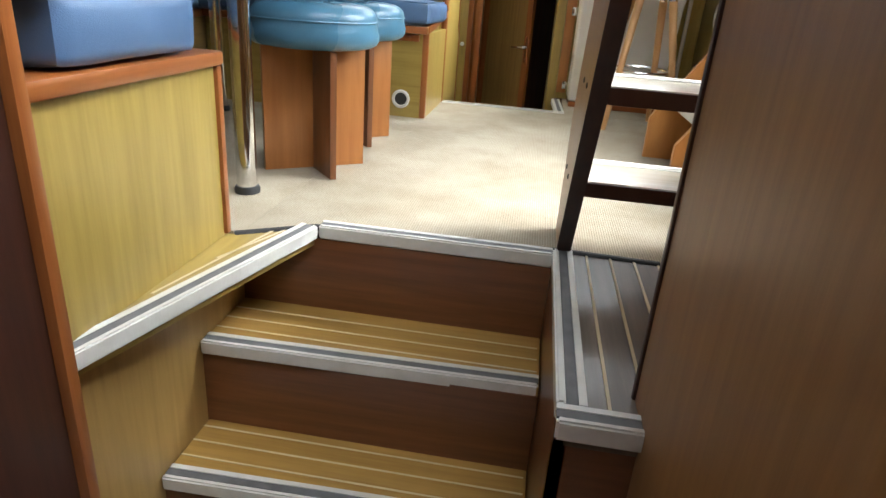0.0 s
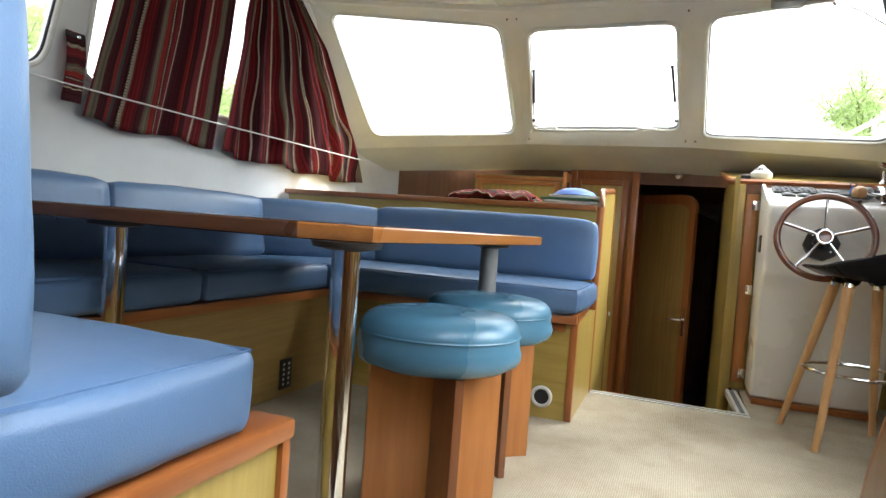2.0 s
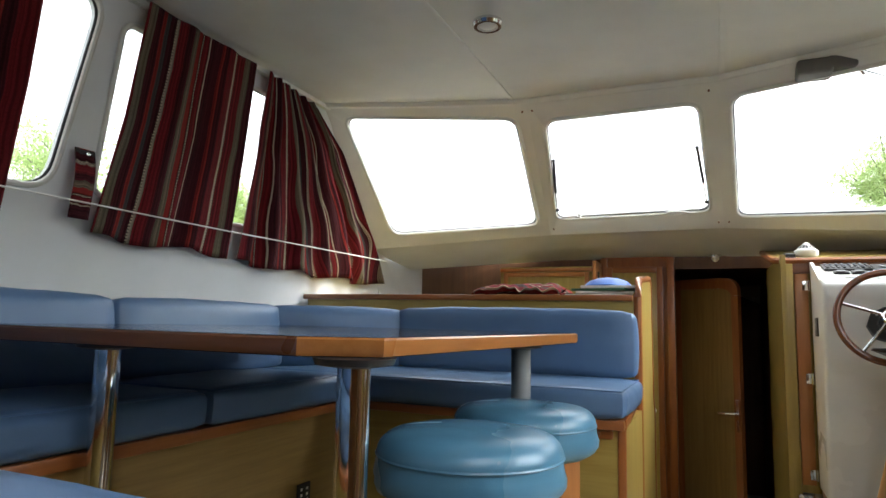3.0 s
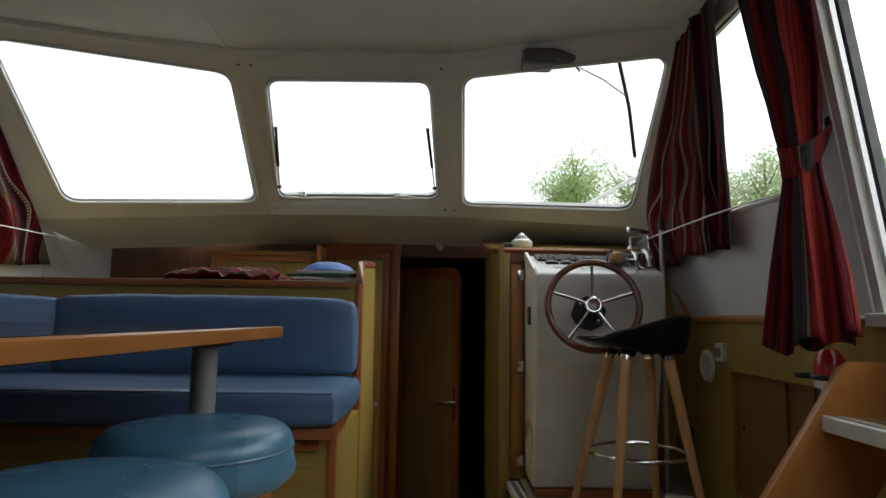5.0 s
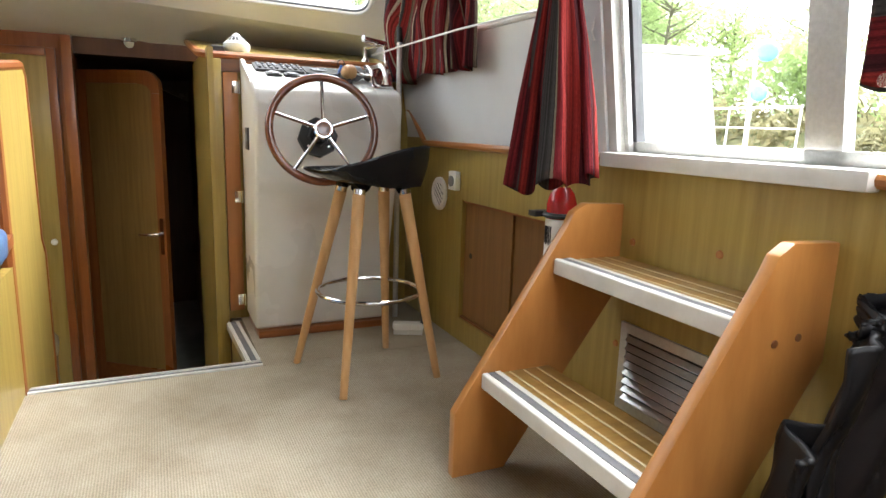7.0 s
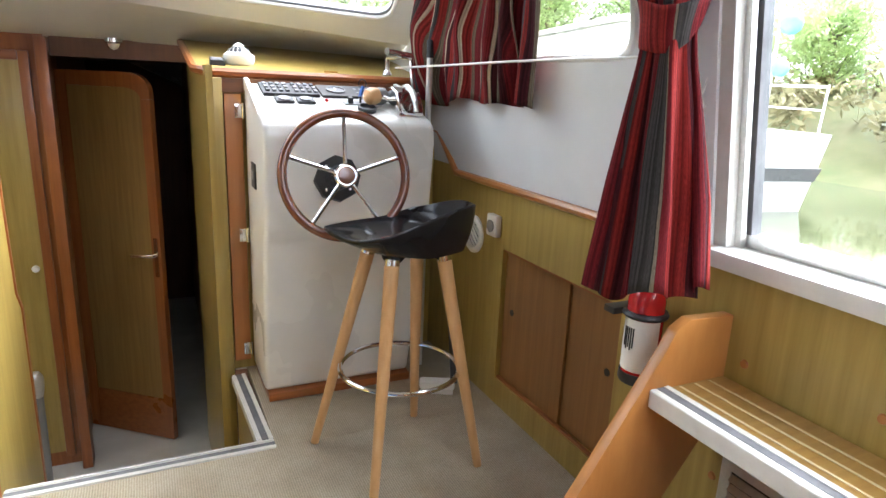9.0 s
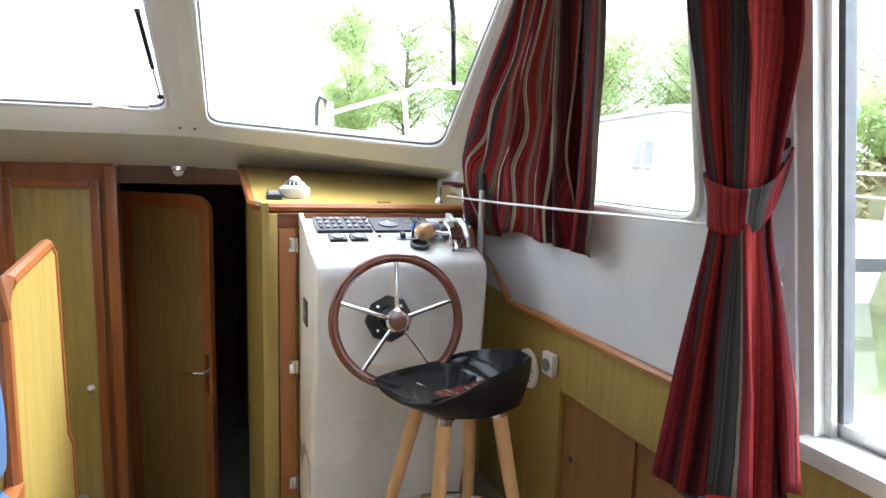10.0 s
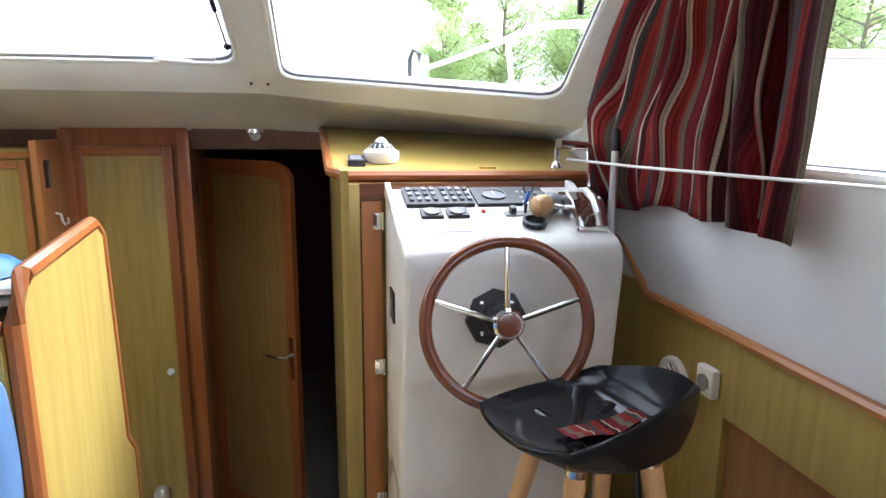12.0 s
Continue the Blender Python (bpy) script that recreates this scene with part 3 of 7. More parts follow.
# starboard
wall_s = thing("wall_starboard", (0.93, 2.5, 0), "starboard side with oak panelling below and white lining above", "wall", kind="structure")
for b in (box(0.93, 0.96, -1.8, 3.0, LOW, 0.775), box(0.93, 0.96, 3.605, 4.25, -0.06, 0.775), box(0.93, 0.96, 3.0, 3.605, -0.06, 0.095), box(0.93, 0.96, 3.0, 3.605, 0.575, 0.775),
          prism([(3.98, 0.775), (4.28, 0.775), (4.28, 0.94), (4.15, 0.925)], "x", 0.93, 0.96)):
    part("panelling", b, veneer, wall_s, "yellow oak veneer panelling")
for x0, owner in ((0.9, wall_s), (2 * CX - 0.94, None)):
    b = prism([(4.3, 1.285), (4.42, 0.95), (4.99, 0.77), (5.14, 0.77), (5.14, 1.3), (4.3, 1.3)], "x", x0, x0 + 0.04)
    if owner:
        part("corner_filler", b, wall_white, owner)
    else:
        solo("wall_port_corner", b, wall_white, "white lining in the port corner under the windscreen", "wall", "structure")
part("locker_back", box(0.972, 0.98, 2.98, 3.62, 0.07, 0.6), mahogany, wall_s)
slide = part("sliding_locker_door", box(0.948, 0.956, 3.245, 3.604, 0.096, 0.574), brown_panel, wall_s, "brown sliding locker door")
part("finger_hole", lathe([(0.0, 0.0015), (0.011, 0.0015), (0.012, -0.001), (0.0, -0.001)], (0.9478, 3.55, 0.36), 16, (-1, 0, 0)), rubber, slide, "dark round finger hole")
slide = part("sliding_locker_door", box(0.958, 0.966, 3.001, 3.275, 0.096, 0.574), brown_panel, wall_s, "brown sliding locker door")
part("finger_hole", lathe([(0.0, 0.0015), (0.011, 0.0015), (0.012, -0.001), (0.0, -0.001)], (0.9578, 3.06, 0.36), 16, (-1, 0, 0)), rubber, slide, "dark round finger hole")
for z0, z1 in ((0.566, 0.5745), (0.0955, 0.104)):
    part("locker_rail", box(0.936, 0.947, 3.001, 3.604, z0, z1), teak_y, wall_s)
part("capping", tube([(0.925, 2.74, 0.785), (0.925, 3.5, 0.785), (0.925, 3.98, 0.785), (0.925, 4.15, 0.925), (0.925, 4.3, 0.94)], 0.014, 8), orange_wood_lying, wall_s, "orange wooden capping strip")
part("capping", tube([(0.925, 0.5, 0.785), (0.925, 2.06, 0.785)], 0.014, 8), orange_wood_lying, wall_s)
bm, hole_s = side_panel(1, 2.9, 4.99, 0.775, 1.96, (3.0, 4.2, 1.195, 1.86, 3.0, 3.45), 0.06, 2.9, 3.45)
part("lining", bm, wall_white, wall_s, "white side lining")
window("window_1", hole_s, 0.06, "starboard side window with rounded corners")
bm, _ = side_panel(1, 2.76, 2.9, 0.775, 1.96)
part("pillar", bm, wall_white, wall_s, "grey-white window pillar")
bm, _ = side_panel(1, -1.8, 1.55, 0.775, 1.96)
part("lining", bm, wall_white, wall_s)
bm, _ = side_panel(1, 1.55, 2.76, 1.86, 1.96)
part("lining", bm, wall_white, wall_s)

# sliding side window over the steps
slider = thing("window_2", (1.0, 2.4, 0.78), "sliding side window in a white aluminium frame, overlooking the water", "window", kind="structure")


def leaning_bar(y0, y1, z0, z1, dx0, dx1):
    a = [(side_x(z0, 1) + dx0, y0, z0), (side_x(z0, 1) + dx1, y0, z0), (side_x(z0, 1) + dx1, y1, z0), (side_x(z0, 1) + dx0, y1, z0)]
    b = [(side_x(z1, 1) + dx0, y0, z1), (side_x(z1, 1) + dx1, y0, z1), (side_x(z1, 1) + dx1, y1, z1), (side_x(z1, 1) + dx0, y1, z1)]
    return slab(a, b)


part("window_frame", leaning_bar(2.727, 2.759, 0.803, 1.86, 0.004, 0.09), alu_white, slider, "white aluminium jamb")
part("track", leaning_bar(2.712, 2.7265, 0.803, 1.86, 0.03, 0.045), alu, slider)
part("track", leaning_bar(2.705, 2.7265, 0.803, 1.86, 0.052, 0.08), grey_rubber, slider)
part("mullion", leaning_bar(2.16, 2.235, 0.8, 1.86, 0.05, 0.085), alu, slider, "grey aluminium meeting rail")
part("window_frame", leaning_bar(1.55, 1.6, 0.8, 1.86, 0.03, 0.09), alu_white, slider)
part("window_frame", leaning_bar(1.55, 2.76, 1.82, 1.86, 0.03, 0.09), alu_white, slider)
part("bottom_track", leaning_bar(1.6, 2.72, 0.803, 0.83, 0.05, 0.09), alu, slider)
for y0, y1, d in ((2.235, 2.71, 0.06), (1.6, 2.17, 0.075)):
    part("pane", leaning_bar(y0, y1, 0.83, 1.82, d, d + 0.005), glass, slider).visible_shadow = False
part("window_sill", box(0.895, 1.03, 2.055, 2.745, 0.765, 0.802, 0.006), alu_white, slider, "worn white sill")

# port
wall_p = thing("wall_port", (2 * CX - 0.93, 2.5, 0), "port side with white lining above the seats", "wall", kind="structure")
bm, hole_p = side_panel(-1, 2.1, 4.99, 0.775, 1.96, (2.2, 4.2, 1.215, 1.86, 2.2, 3.45), 0.06, 2.1, 3.45)
part("lining", bm, wall_white, wall_p, "white side lining")
window("window_3", hole_p, 0.06, "port side window behind striped curtains")
bm, hole_p2 = side_panel(-1, 0.4, 2.1, 0.775, 1.96, (0.6, 2.03, 1.2, 1.9, 0.6, 2.1), 0.1)
part("lining", bm, wall_white, wall_p)
window("window_4", hole_p2, 0.1, "large port window with rounded corners")
part("lining", box(2 * CX - 0.97, 2 * CX - 0.935, -1.8, 4.8, LOW, 0.775), wall_white, wall_p)
bm, _ = side_panel(-1, -1.8, 0.4, 0.775, 1.96)
part("lining", bm, wall_white, wall_p)

# ---- setting: windscreen, roof ----
L_GLASS = [(-2.166, 4.21, 1.34), (-1.312, 4.605, 1.425), (-1.263, 3.93, 1.915), (-2.175, 3.595, 1.925)]
C_GLASS = [(-1.205, 4.70, 1.475), (-0.268, 4.66, 1.475), (-0.312, 3.945, 1.897), (-1.085, 3.92, 1.883)]
R_GLASS = [(-0.12, 4.624, 1.428), (0.757, 4.315, 1.36), (0.705, 3.59, 1.89), (-0.155, 3.866, 1.885)]


def out_of(glass_quad, i, j, f):
    a, b = Vector(glass_quad[i]), Vector(glass_quad[j])
    return a + (a - b) * f


bl_l = Vector((-2.36, 4.22, 1.24))
seam_lb = Vector((-1.258, 4.74, 1.37))
seam_lt = Vector((-1.172, 3.82, 1.965))
seam_rb = Vector((-0.195, 4.72, 1.37))
seam_rt = Vector((-0.232, 3.83, 1.965))
br_r = Vector((0.86, 4.36, 1.26))
L_OUT = [bl_l, seam_lb, seam_lt, Vector((-2.27, 3.43, 1.965))]
C_OUT = [seam_lb, seam_rb, seam_rt, seam_lt]
R_OUT = [seam_rb, br_r, Vector((0.76, 3.45, 1.965)), seam_rt]
front = thing("wall_windscreen", (CX, 4.6, 1.4), "raked off-white windscreen surround with three openings", "wall", kind="structure")
for i, (o, h) in enumerate(((L_OUT, L_GLASS), (C_OUT, C_GLASS), (R_OUT, R_GLASS))):
    part("windscreen_panel", framed(o, h, 0.075, -0.035), headliner, front)
for name, h, lab in (("window_5", L_GLASS, "port windscreen pane"), ("window_6", C_GLASS, "opening centre windscreen pane"), ("window_7", R_GLASS, "starboard windscreen pane with wiper")):
    w = thing(name, h[0], lab, "window", kind="structure")
    part("pane", pane_in(h, 0.075, 0.005, -0.022), glass, w).visible_shadow = False
    part("window_frame", tube(rim_loop(h, 0.075, 0.004, 0.012), 0.011, 8, True), headliner, w, "off-white moulded frame")
    part("gasket", tube(rim_loop(h, 0.075, -0.004, 0.0), 0.0065, 6, True), grey_rubber, w, "grey rubber gasket")

dash = [bl_l, seam_lb, seam_rb, br_r]
back = [Vector((-2.36, 4.85, 1.16)), Vector((-1.26, 5.1, 1.235)), Vector((-0.19, 5.1, 1.238)), Vector((0.93, 4.8, 1.2))]
bm = bmesh.new()
lo = [bm.verts.new(p) for p in dash]
hi = [bm.verts.new(p) for p in back]
lo2 = [bm.verts.new(p + Vector((0, 0.02, 0.04))) for p in dash]
hi2 = [bm.verts.new(p + Vector((0, 0.02, 0.04))) for p in back]
for i in range(3):
    bm.faces.new((lo[i], lo[i + 1], hi[i + 1], hi[i]))
    bm.faces.new((lo2[i], hi2[i], hi2[i + 1], lo2[i + 1]))
solo("wall_under_windscreen", bm, headliner, "off-white moulding sloping down under the windscreen", "wall", "structure")


def roof_z(x, y):
    return 1.985 - 0.03 * ((x - CX) / 1.5) ** 2


bm = grid(lambda u, v: Vector((-2.26 + 3.04 * u, 1.25 + 2.23 * v + (0.37 * (1 - abs(2 * u - 1) ** 2.2)) * v, roof_z(-2.26 + 3.04 * u, 0))), 24, 12)
roof = solo("ceiling", bm, headliner, "off-white cabin ceiling panels", "ceiling", "structure")
mod = roof.modifiers.new("thickness", "SOLIDIFY")
mod.thickness, mod.offset = 0.05, 1.0
solo("windscreen_header", tube([(-2.29, 3.42, 1.972), (-1.72, 3.66, 1.985), (-1.17, 3.83, 1.99), (-0.74, 3.84, 1.992), (-0.23, 3.84, 1.99), (0.26, 3.67, 1.985), (0.78, 3.44, 1.972)], 0.036, 10), headliner, "rounded off-white header above the windscreen", "trim", "structure")
trim = thing("trim", (CX, 3.0, 1.97), "off-white ceiling seam strips", "trim", kind="structure")
for x in (-1.24, -0.2):
    part("seam_strip", box(x - 0.012, x + 0.012, 1.26, 3.78, roof_z(x, 0) - 0.006, roof_z(x, 0) + 0.004, 0.002), headliner, trim)
for s in (1, -1):
    x = side_x(1.955, s)
    part("seam_strip", box(min(x, x - s * 0.03), max(x, x - s * 0.03), 0.35, 3.48, 1.935, 1.97, 0.004), headliner, trim)

# ---- setting: aft end and passage ----
aft = thing("wall_aft", (CX, 0.6, 0), "aft bulkhead with brown wooden panels", "wall", kind="structure")
part("panelling", box(-2.42, -0.78, 0.56, 0.6, LOW, 1.96), brown_panel, aft)
part("panelling", box(-2.42, 0.96, -1.84, -1.8, LOW, 1.96), brown_panel, aft)
solo("ceiling_passage", box(-2.42, 0.96, -1.8, -0.6, 1.75, 1.8), headliner, "off-white ceiling over the aft passage", "ceiling", "structure")
post = thing("door_post", (-0.75, 0.6, LOW), "wooden passage wall darkened for shade, with a teak edge", "wall", kind="structure")
# wall coloured near black because it stands in shade
part("panelling", box(-0.79, -0.70, -1.7, 0.638, LOW, 1.6), dark_wood_and_shade, post)
part("teak_edge", box(-0.79, -0.683, 0.64, 0.665, LOW, 1.6, 0.006), teak, post, "teak edge strip")

# ---- setting: forward bulkhead ----
fwd = thing("wall_forward", (-0.7, 5.1, LOW), "forward wooden bulkhead with oak and teak joinery", "wall", kind="structure")
# port panelling darkened to hold the shade under the windscreen
part("panelling", box(-2.42, -0.98, 5.1, 5.14, LOW, 1.28), shade_toned_panel, fwd)
# unseen plate added to keep sky light out of the port corner
part("leak_blocker", box(-2.5, -1.9, 4.75, 5.3, 1.27, 1.29), wall_white, fwd)
part("panelling", box(-0.98, -0.52, 5.08, 5.12, LOW, 1.28), teak, fwd)
part("post", box(-0.545, -0.5, 5.0, 5.1, LOW, 1.235, 0.004), teak, fwd)
part("post", box(-0.985, -0.94, 5.05, 5.1, LOW, 1.235, 0.004), teak, fwd)
# lintel and passage pieces share the shade-dark brown
part("lintel", box(-0.5, 0.1, 5.09, 5.14, 1.16, 1.28), shade_toned_panel, fwd)
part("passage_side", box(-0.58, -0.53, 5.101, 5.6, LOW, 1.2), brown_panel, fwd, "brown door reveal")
part("passage_side", box(-0.58, -0.54, 5.601, 7.5, LOW, 1.2), shade_toned_panel, fwd)
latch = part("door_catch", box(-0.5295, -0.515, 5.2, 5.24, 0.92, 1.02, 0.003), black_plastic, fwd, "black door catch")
part("passage_side", box(0.14, 0.18, 4.9, 7.5, LOW, 1.2), shade_toned_panel, fwd)
part("passage_end", box(-0.6, 0.2, 7.5, 7.54, LOW, 1.2), shade_toned_panel, fwd)
part("passage_ceiling", box(-0.6, 0.2, 5.1, 7.5, 1.18, 1.22), shade_toned_panel, fwd)

# ---- dinette seating ----
port_bench = thing("dinette_bench", (-2.0, 2.0, 0), "oak-veneered port bench with teak rim and blue cushions on top", "bench")
part("front_panel", box(-1.735, -1.71, 1.28, 3.04, 0.0, 0.40), bench_wood, port_bench)
part("rim", box(-1.75, -1.685, 1.28, 3.0, 0.40, 0.437, 0.008), teak_y, port_bench, "varnished teak rim")
part("top_board", box(-2.4, -1.752, 0.62, 3.6, 0.38, 0.42), veneer_y, port_bench)
outlet = part("vent_plate", box(-1.709, -1.703, 2.655, 2.735, 0.03, 0.155, 0.002), black_plastic, port_bench, "black vent plate with white dots")
for i in range(2):
    for j in range(5):
        part("dot", box(-1.7035, -1.7015, 2.672 + 0.035 * i, 2.683 + 0.035 * i, 0.045 + 0.021 * j, 0.055 + 0.021 * j), white_plastic, outlet)

fwd_bench = thing("dinette_bench", (-1.1, 3.2, 0), "forward oak bench with teak rim and a round hose outlet", "bench")
part("front_panel", box(-1.70, -0.566, 3.03, 3.055, 0.0, 0.405), veneer_x, fwd_bench)
part("side_panel", box(-0.59, -0.565, 3.056, 3.6, 0.0, 0.405), veneer, fwd_bench)
part("corner_post", box(-0.592, -0.562, 3.026, 3.056, 0.0, 0.405, 0.006), teak, fwd_bench, "rounded teak corner post")
part("rim", box(-1.69, -0.56, 2.965, 3.03, 0.405, 0.44, 0.008), teak_x, fwd_bench, "varnished teak rim")
part("side_rim", prism([(3.0, 0.405), (3.6, 0.47), (3.6, 0.505), (3.0, 0.44)], "x", -0.595, -0.556, 0.005), teak_y, fwd_bench, "sloping teak rim at the bench end")
part("top_board", box(-2.3, -0.6, 3.056, 3.6, 0.395, 0.43), veneer_x, fwd_bench)
pull = part("pull_rail", box(-0.80, -0.606, 3.008, 3.0285, 0.366, 0.4, 0.009, 3), teak_x, fwd_bench, "small teak pull")
part("knob", lathe([(0.0, 0.01), (0.006, 0.008), (0.008, 0.002), (0.006, -0.002)], (-0.655, 3.006, 0.385), 12, (0, -1, 0)), teak, pull)
ring = part("outlet_ring", lathe([(0.045, 0), (0.046, 0.006), (0.04, 0.012), (0.032, 0.011), (0.03, 0.002)], (-0.687, 3.03, 0.088), 24, (0, -1, 0)), alu_white, fwd_bench, "cream outlet ring")
part("outlet_hole", lathe([(0.031, 0), (0.031, 0.004), (0.0, 0.004)], (-0.687, 3.029, 0.088), 20, (0, -1, 0)), black_plastic, ring)
solo("red_tag", box(-0.79, -0.764, 3.022, 3.0295, 0.185, 0.245, 0.002), red_paint, "small red tag stuck to the bench front", "tag")

aft_bench = thing("dinette_bench", (-1.5, 1.0, 0), "aft bench box with pale oak panel and teak rim", "bench")
part("side_panel", box(-0.775, -0.752, 0.632, 1.29, -0.004, 0.408), veneer, aft_bench, "pale yellow oak end panel")
part("front_panel", box(-2.3, -0.776, 1.265, 1.288, 0.0, 0.408), veneer_x, aft_bench)
part("corner_post", box(-0.764, -0.742, 1.284, 1.306, 0.0, 0.408, 0.006), teak, aft_bench, "rounded teak corner post")
part("side_rim", box(-0.82, -0.738, 0.632, 1.31, 0.408, 0.44, 0.008), teak_y, aft_bench, "varnished teak rim")
part("front_rim", box(-2.3, -0.822, 1.25, 1.31, 0.408, 0.44, 0.008), teak_x, aft_bench)
part("top_board", box(-2.3, -0.83, 0.632, 1.25, 0.39, 0.425), veneer_x, aft_bench)


def seat_cushion(name, bm, label, group):
    ob = solo(name, bm, blue_vinyl, label, "cushion", group=group)
    return ob


def with_piping(ob, loop, r=0.0035):
    part("piping", tube(loop, r, 6, True), blue_vinyl, ob)


SEATS, BACKS = "dinette seat cushions", "dinette back cushions"
c = seat_cushion("seat_cushion", cushion(-2.3, -0.745, 0.80, 1.222, 0.44, 0.565, 0.028, 0.012), "blue vinyl seat cushion on the aft bench", SEATS)
with_piping(c, [(-2.28, 0.82, 0.558), (-0.757, 0.82, 0.558), (-0.757, 1.21, 0.558), (-2.28, 1.21, 0.558)])
c = seat_cushion("seat_cushion", cushion(-2.28, -1.675, 1.29, 2.155, 0.438, 0.55, 0.03, 0.01), "blue vinyl seat cushion on the port bench", SEATS)
with_piping(c, [(-2.26, 1.31, 0.546), (-1.69, 1.31, 0.546), (-1.69, 2.14, 0.546), (-2.26, 2.14, 0.546)])
c = seat_cushion("seat_cushion", cushion(-2.28, -1.675, 2.165, 2.955, 0.438, 0.55, 0.03, 0.01), "blue vinyl seat cushion near the corner of the port bench", SEATS)
with_piping(c, [(-2.26, 2.18, 0.546), (-1.69, 2.18, 0.546), (-1.69, 2.94, 0.546), (-2.26, 2.94, 0.546)])
c = seat_cushion("seat_cushion", cushion(-2.28, -0.552, 2.935, 3.5, 0.442, 0.548, 0.03, 0.01), "long blue vinyl seat cushion on the forward bench", SEATS)
with_piping(c, [(-2.26, 2.95, 0.543), (-0.566, 2.95, 0.543), (-0.566, 3.48, 0.543), (-2.26, 3.48, 0.543)])


def back_with_buttons(name, bm, label, spots, out):
    ob = solo(name, bm, blue_vinyl, label, "cushion", group=BACKS)
    for p in spots:
        part("button", lathe([(0.0, 0.004), (0.009, 0.003), (0.012, -0.003), (0.011, -0.008)], p, 14, out), blue_vinyl, ob)
    return ob


spots = [(-2.115, 1.55, 0.69), (-2.115, 1.95, 0.69)]
back_with_buttons("back_cushion", tilt_bm(cushion(-2.235, -2.115, 1.0, 2.182, 0.545, 0.838, 0.035, 0.012, spots), (-2.17, 0, 0.545), "Y", -7), "blue buttoned back cushion along the port side", [(-2.108, 1.55, 0.69), (-2.108, 1.95, 0.69)], (1, 0, 0.1))
spots = [(-2.115, 2.45, 0.69), (-2.115, 2.8, 0.69)]
back_with_buttons("back_cushion", tilt_bm(cushion(-2.235, -2.115, 2.192, 3.08, 0.545, 0.834, 0.035, 0.012, spots), (-2.17, 0, 0.545), "Y", -7), "blue buttoned back cushion along the port side", [(-2.108, 2.45, 0.69), (-2.108, 2.8, 0.69)], (1, 0, 0.1))
bm = tilt_bm(cushion(-2.31, -1.64, 3.24, 3.35, 0.546, 0.83, 0.035, 0.012), (-1.975, 3.295, 0.6), "Z", 42)
back_with_buttons("back_cushion", bm, "blue back cushion set across the corner", [(-1.94, 3.246, 0.69)], (0.67, -0.74, 0))
spots = [(-1.45, 3.45, 0.69), (-0.9, 3.45, 0.69)]
back_with_buttons("back_cushion", cushion(-1.73, -0.577, 3.448, 3.56, 0.547, 0.838, 0.035, 0.012, spots), "long blue back cushion on the forward bench", [(-1.45, 3.444, 0.69), (-1.1, 3.444, 0.69)], (0, -1, 0))
back_with_buttons("back_cushion", tilt_bm(cushion(-2.2, -0.714, 0.73, 0.879, 0.568, 1.02, 0.035, 0.012), (0, 0.79, 0.568), "X", 4), "thick blue back cushion on the aft bench", [], (0, 1, 0))

# shelf behind the forward bench and its end board
shelf_unit = thing("bench_back_shelf", (-1.4, 3.6, 0), "oak-panelled shelf unit behind the forward bench, teak trimmed", "shelf")
part("back_panel", box(-2.36, -0.595, 3.575, 3.6, 0.0, 0.885), veneer_x, shelf_unit)
part("top_board", box(-2.38, -0.6, 3.6, 4.14, 0.872, 0.895), veneer_x, shelf_unit)
part("front_trim", box(-2.38, -0.596, 3.555, 3.603, 0.885, 0.913, 0.006), teak_x, shelf_unit, "dark teak front trim")
part("rear_panel", box(-2.36, -0.6, 4.14, 4.16, LOW, 0.895), veneer_x, shelf_unit)
END = [(3.602, LOW), (3.602, 0.905), (3.66, 0.985), (4.06, 1.018), (4.105, 0.985), (4.14, 0.40), (4.2, 0.33), (4.2, LOW)]
end_board = thing("end_board", (-0.58, 3.9, LOW), "shaped oak end board with a varnished teak edge", "panel")
part("board", prism(END, "x", -0.592, -0.566), veneer, end_board)
part("teak_edge", tube([(-0.579, y, z) for y, z in END[:-1]] + [(-0.579, 4.2, LOW)], 0.019, 8), teak, end_board, "rounded teak edge band")

# ---- dinette table ----
table = thing("dinette_table", (-1.2, 2.2, 0), "large wooden dinette table with clipped corners on round metal legs", "table")
TOP = [(-0.925, 1.555), (-0.79, 1.625), (-0.715, 2.93), (-0.80, 2.99), (-1.98, 2.99), (-2.08, 2.9), (-2.08, 1.68), (-1.98, 1.61)]
part("tabletop", prism([(CX - 0.6 + (x - CX + 0.6) * 0.985, 2.215 + (y - 2.215) * 0.985) for x, y in TOP], "z", 0.708, 0.744), tabletop_dark, table, "dark polished tabletop")
for k, (a, b) in enumerate(zip(TOP, TOP[1:] + TOP[:1])):
    inner = [(CX - 0.6 + (p[0] - CX + 0.6) * 0.986, 2.215 + (p[1] - 2.215) * 0.986) for p in (a, b)]
    under = [(CX - 0.6 + (p[0] - CX + 0.6) * 0.994, 2.215 + (p[1] - 2.215) * 0.994) for p in (a, b)]
    bm = slab([(*under[0], 0.71), (*a, 0.718), (*a, 0.739), (*under[0], 0.743), (*inner[0], 0.743), (*inner[0], 0.71)], [(*under[1], 0.71), (*b, 0.718), (*b, 0.739), (*under[1], 0.743), (*inner[1], 0.743), (*inner[1], 0.71)])
    part("edge_band", bm, orange_wood_lying if k < 3 else mahogany_x, table, "orange wooden edge band" if k < 3 else "dark brown edge band")
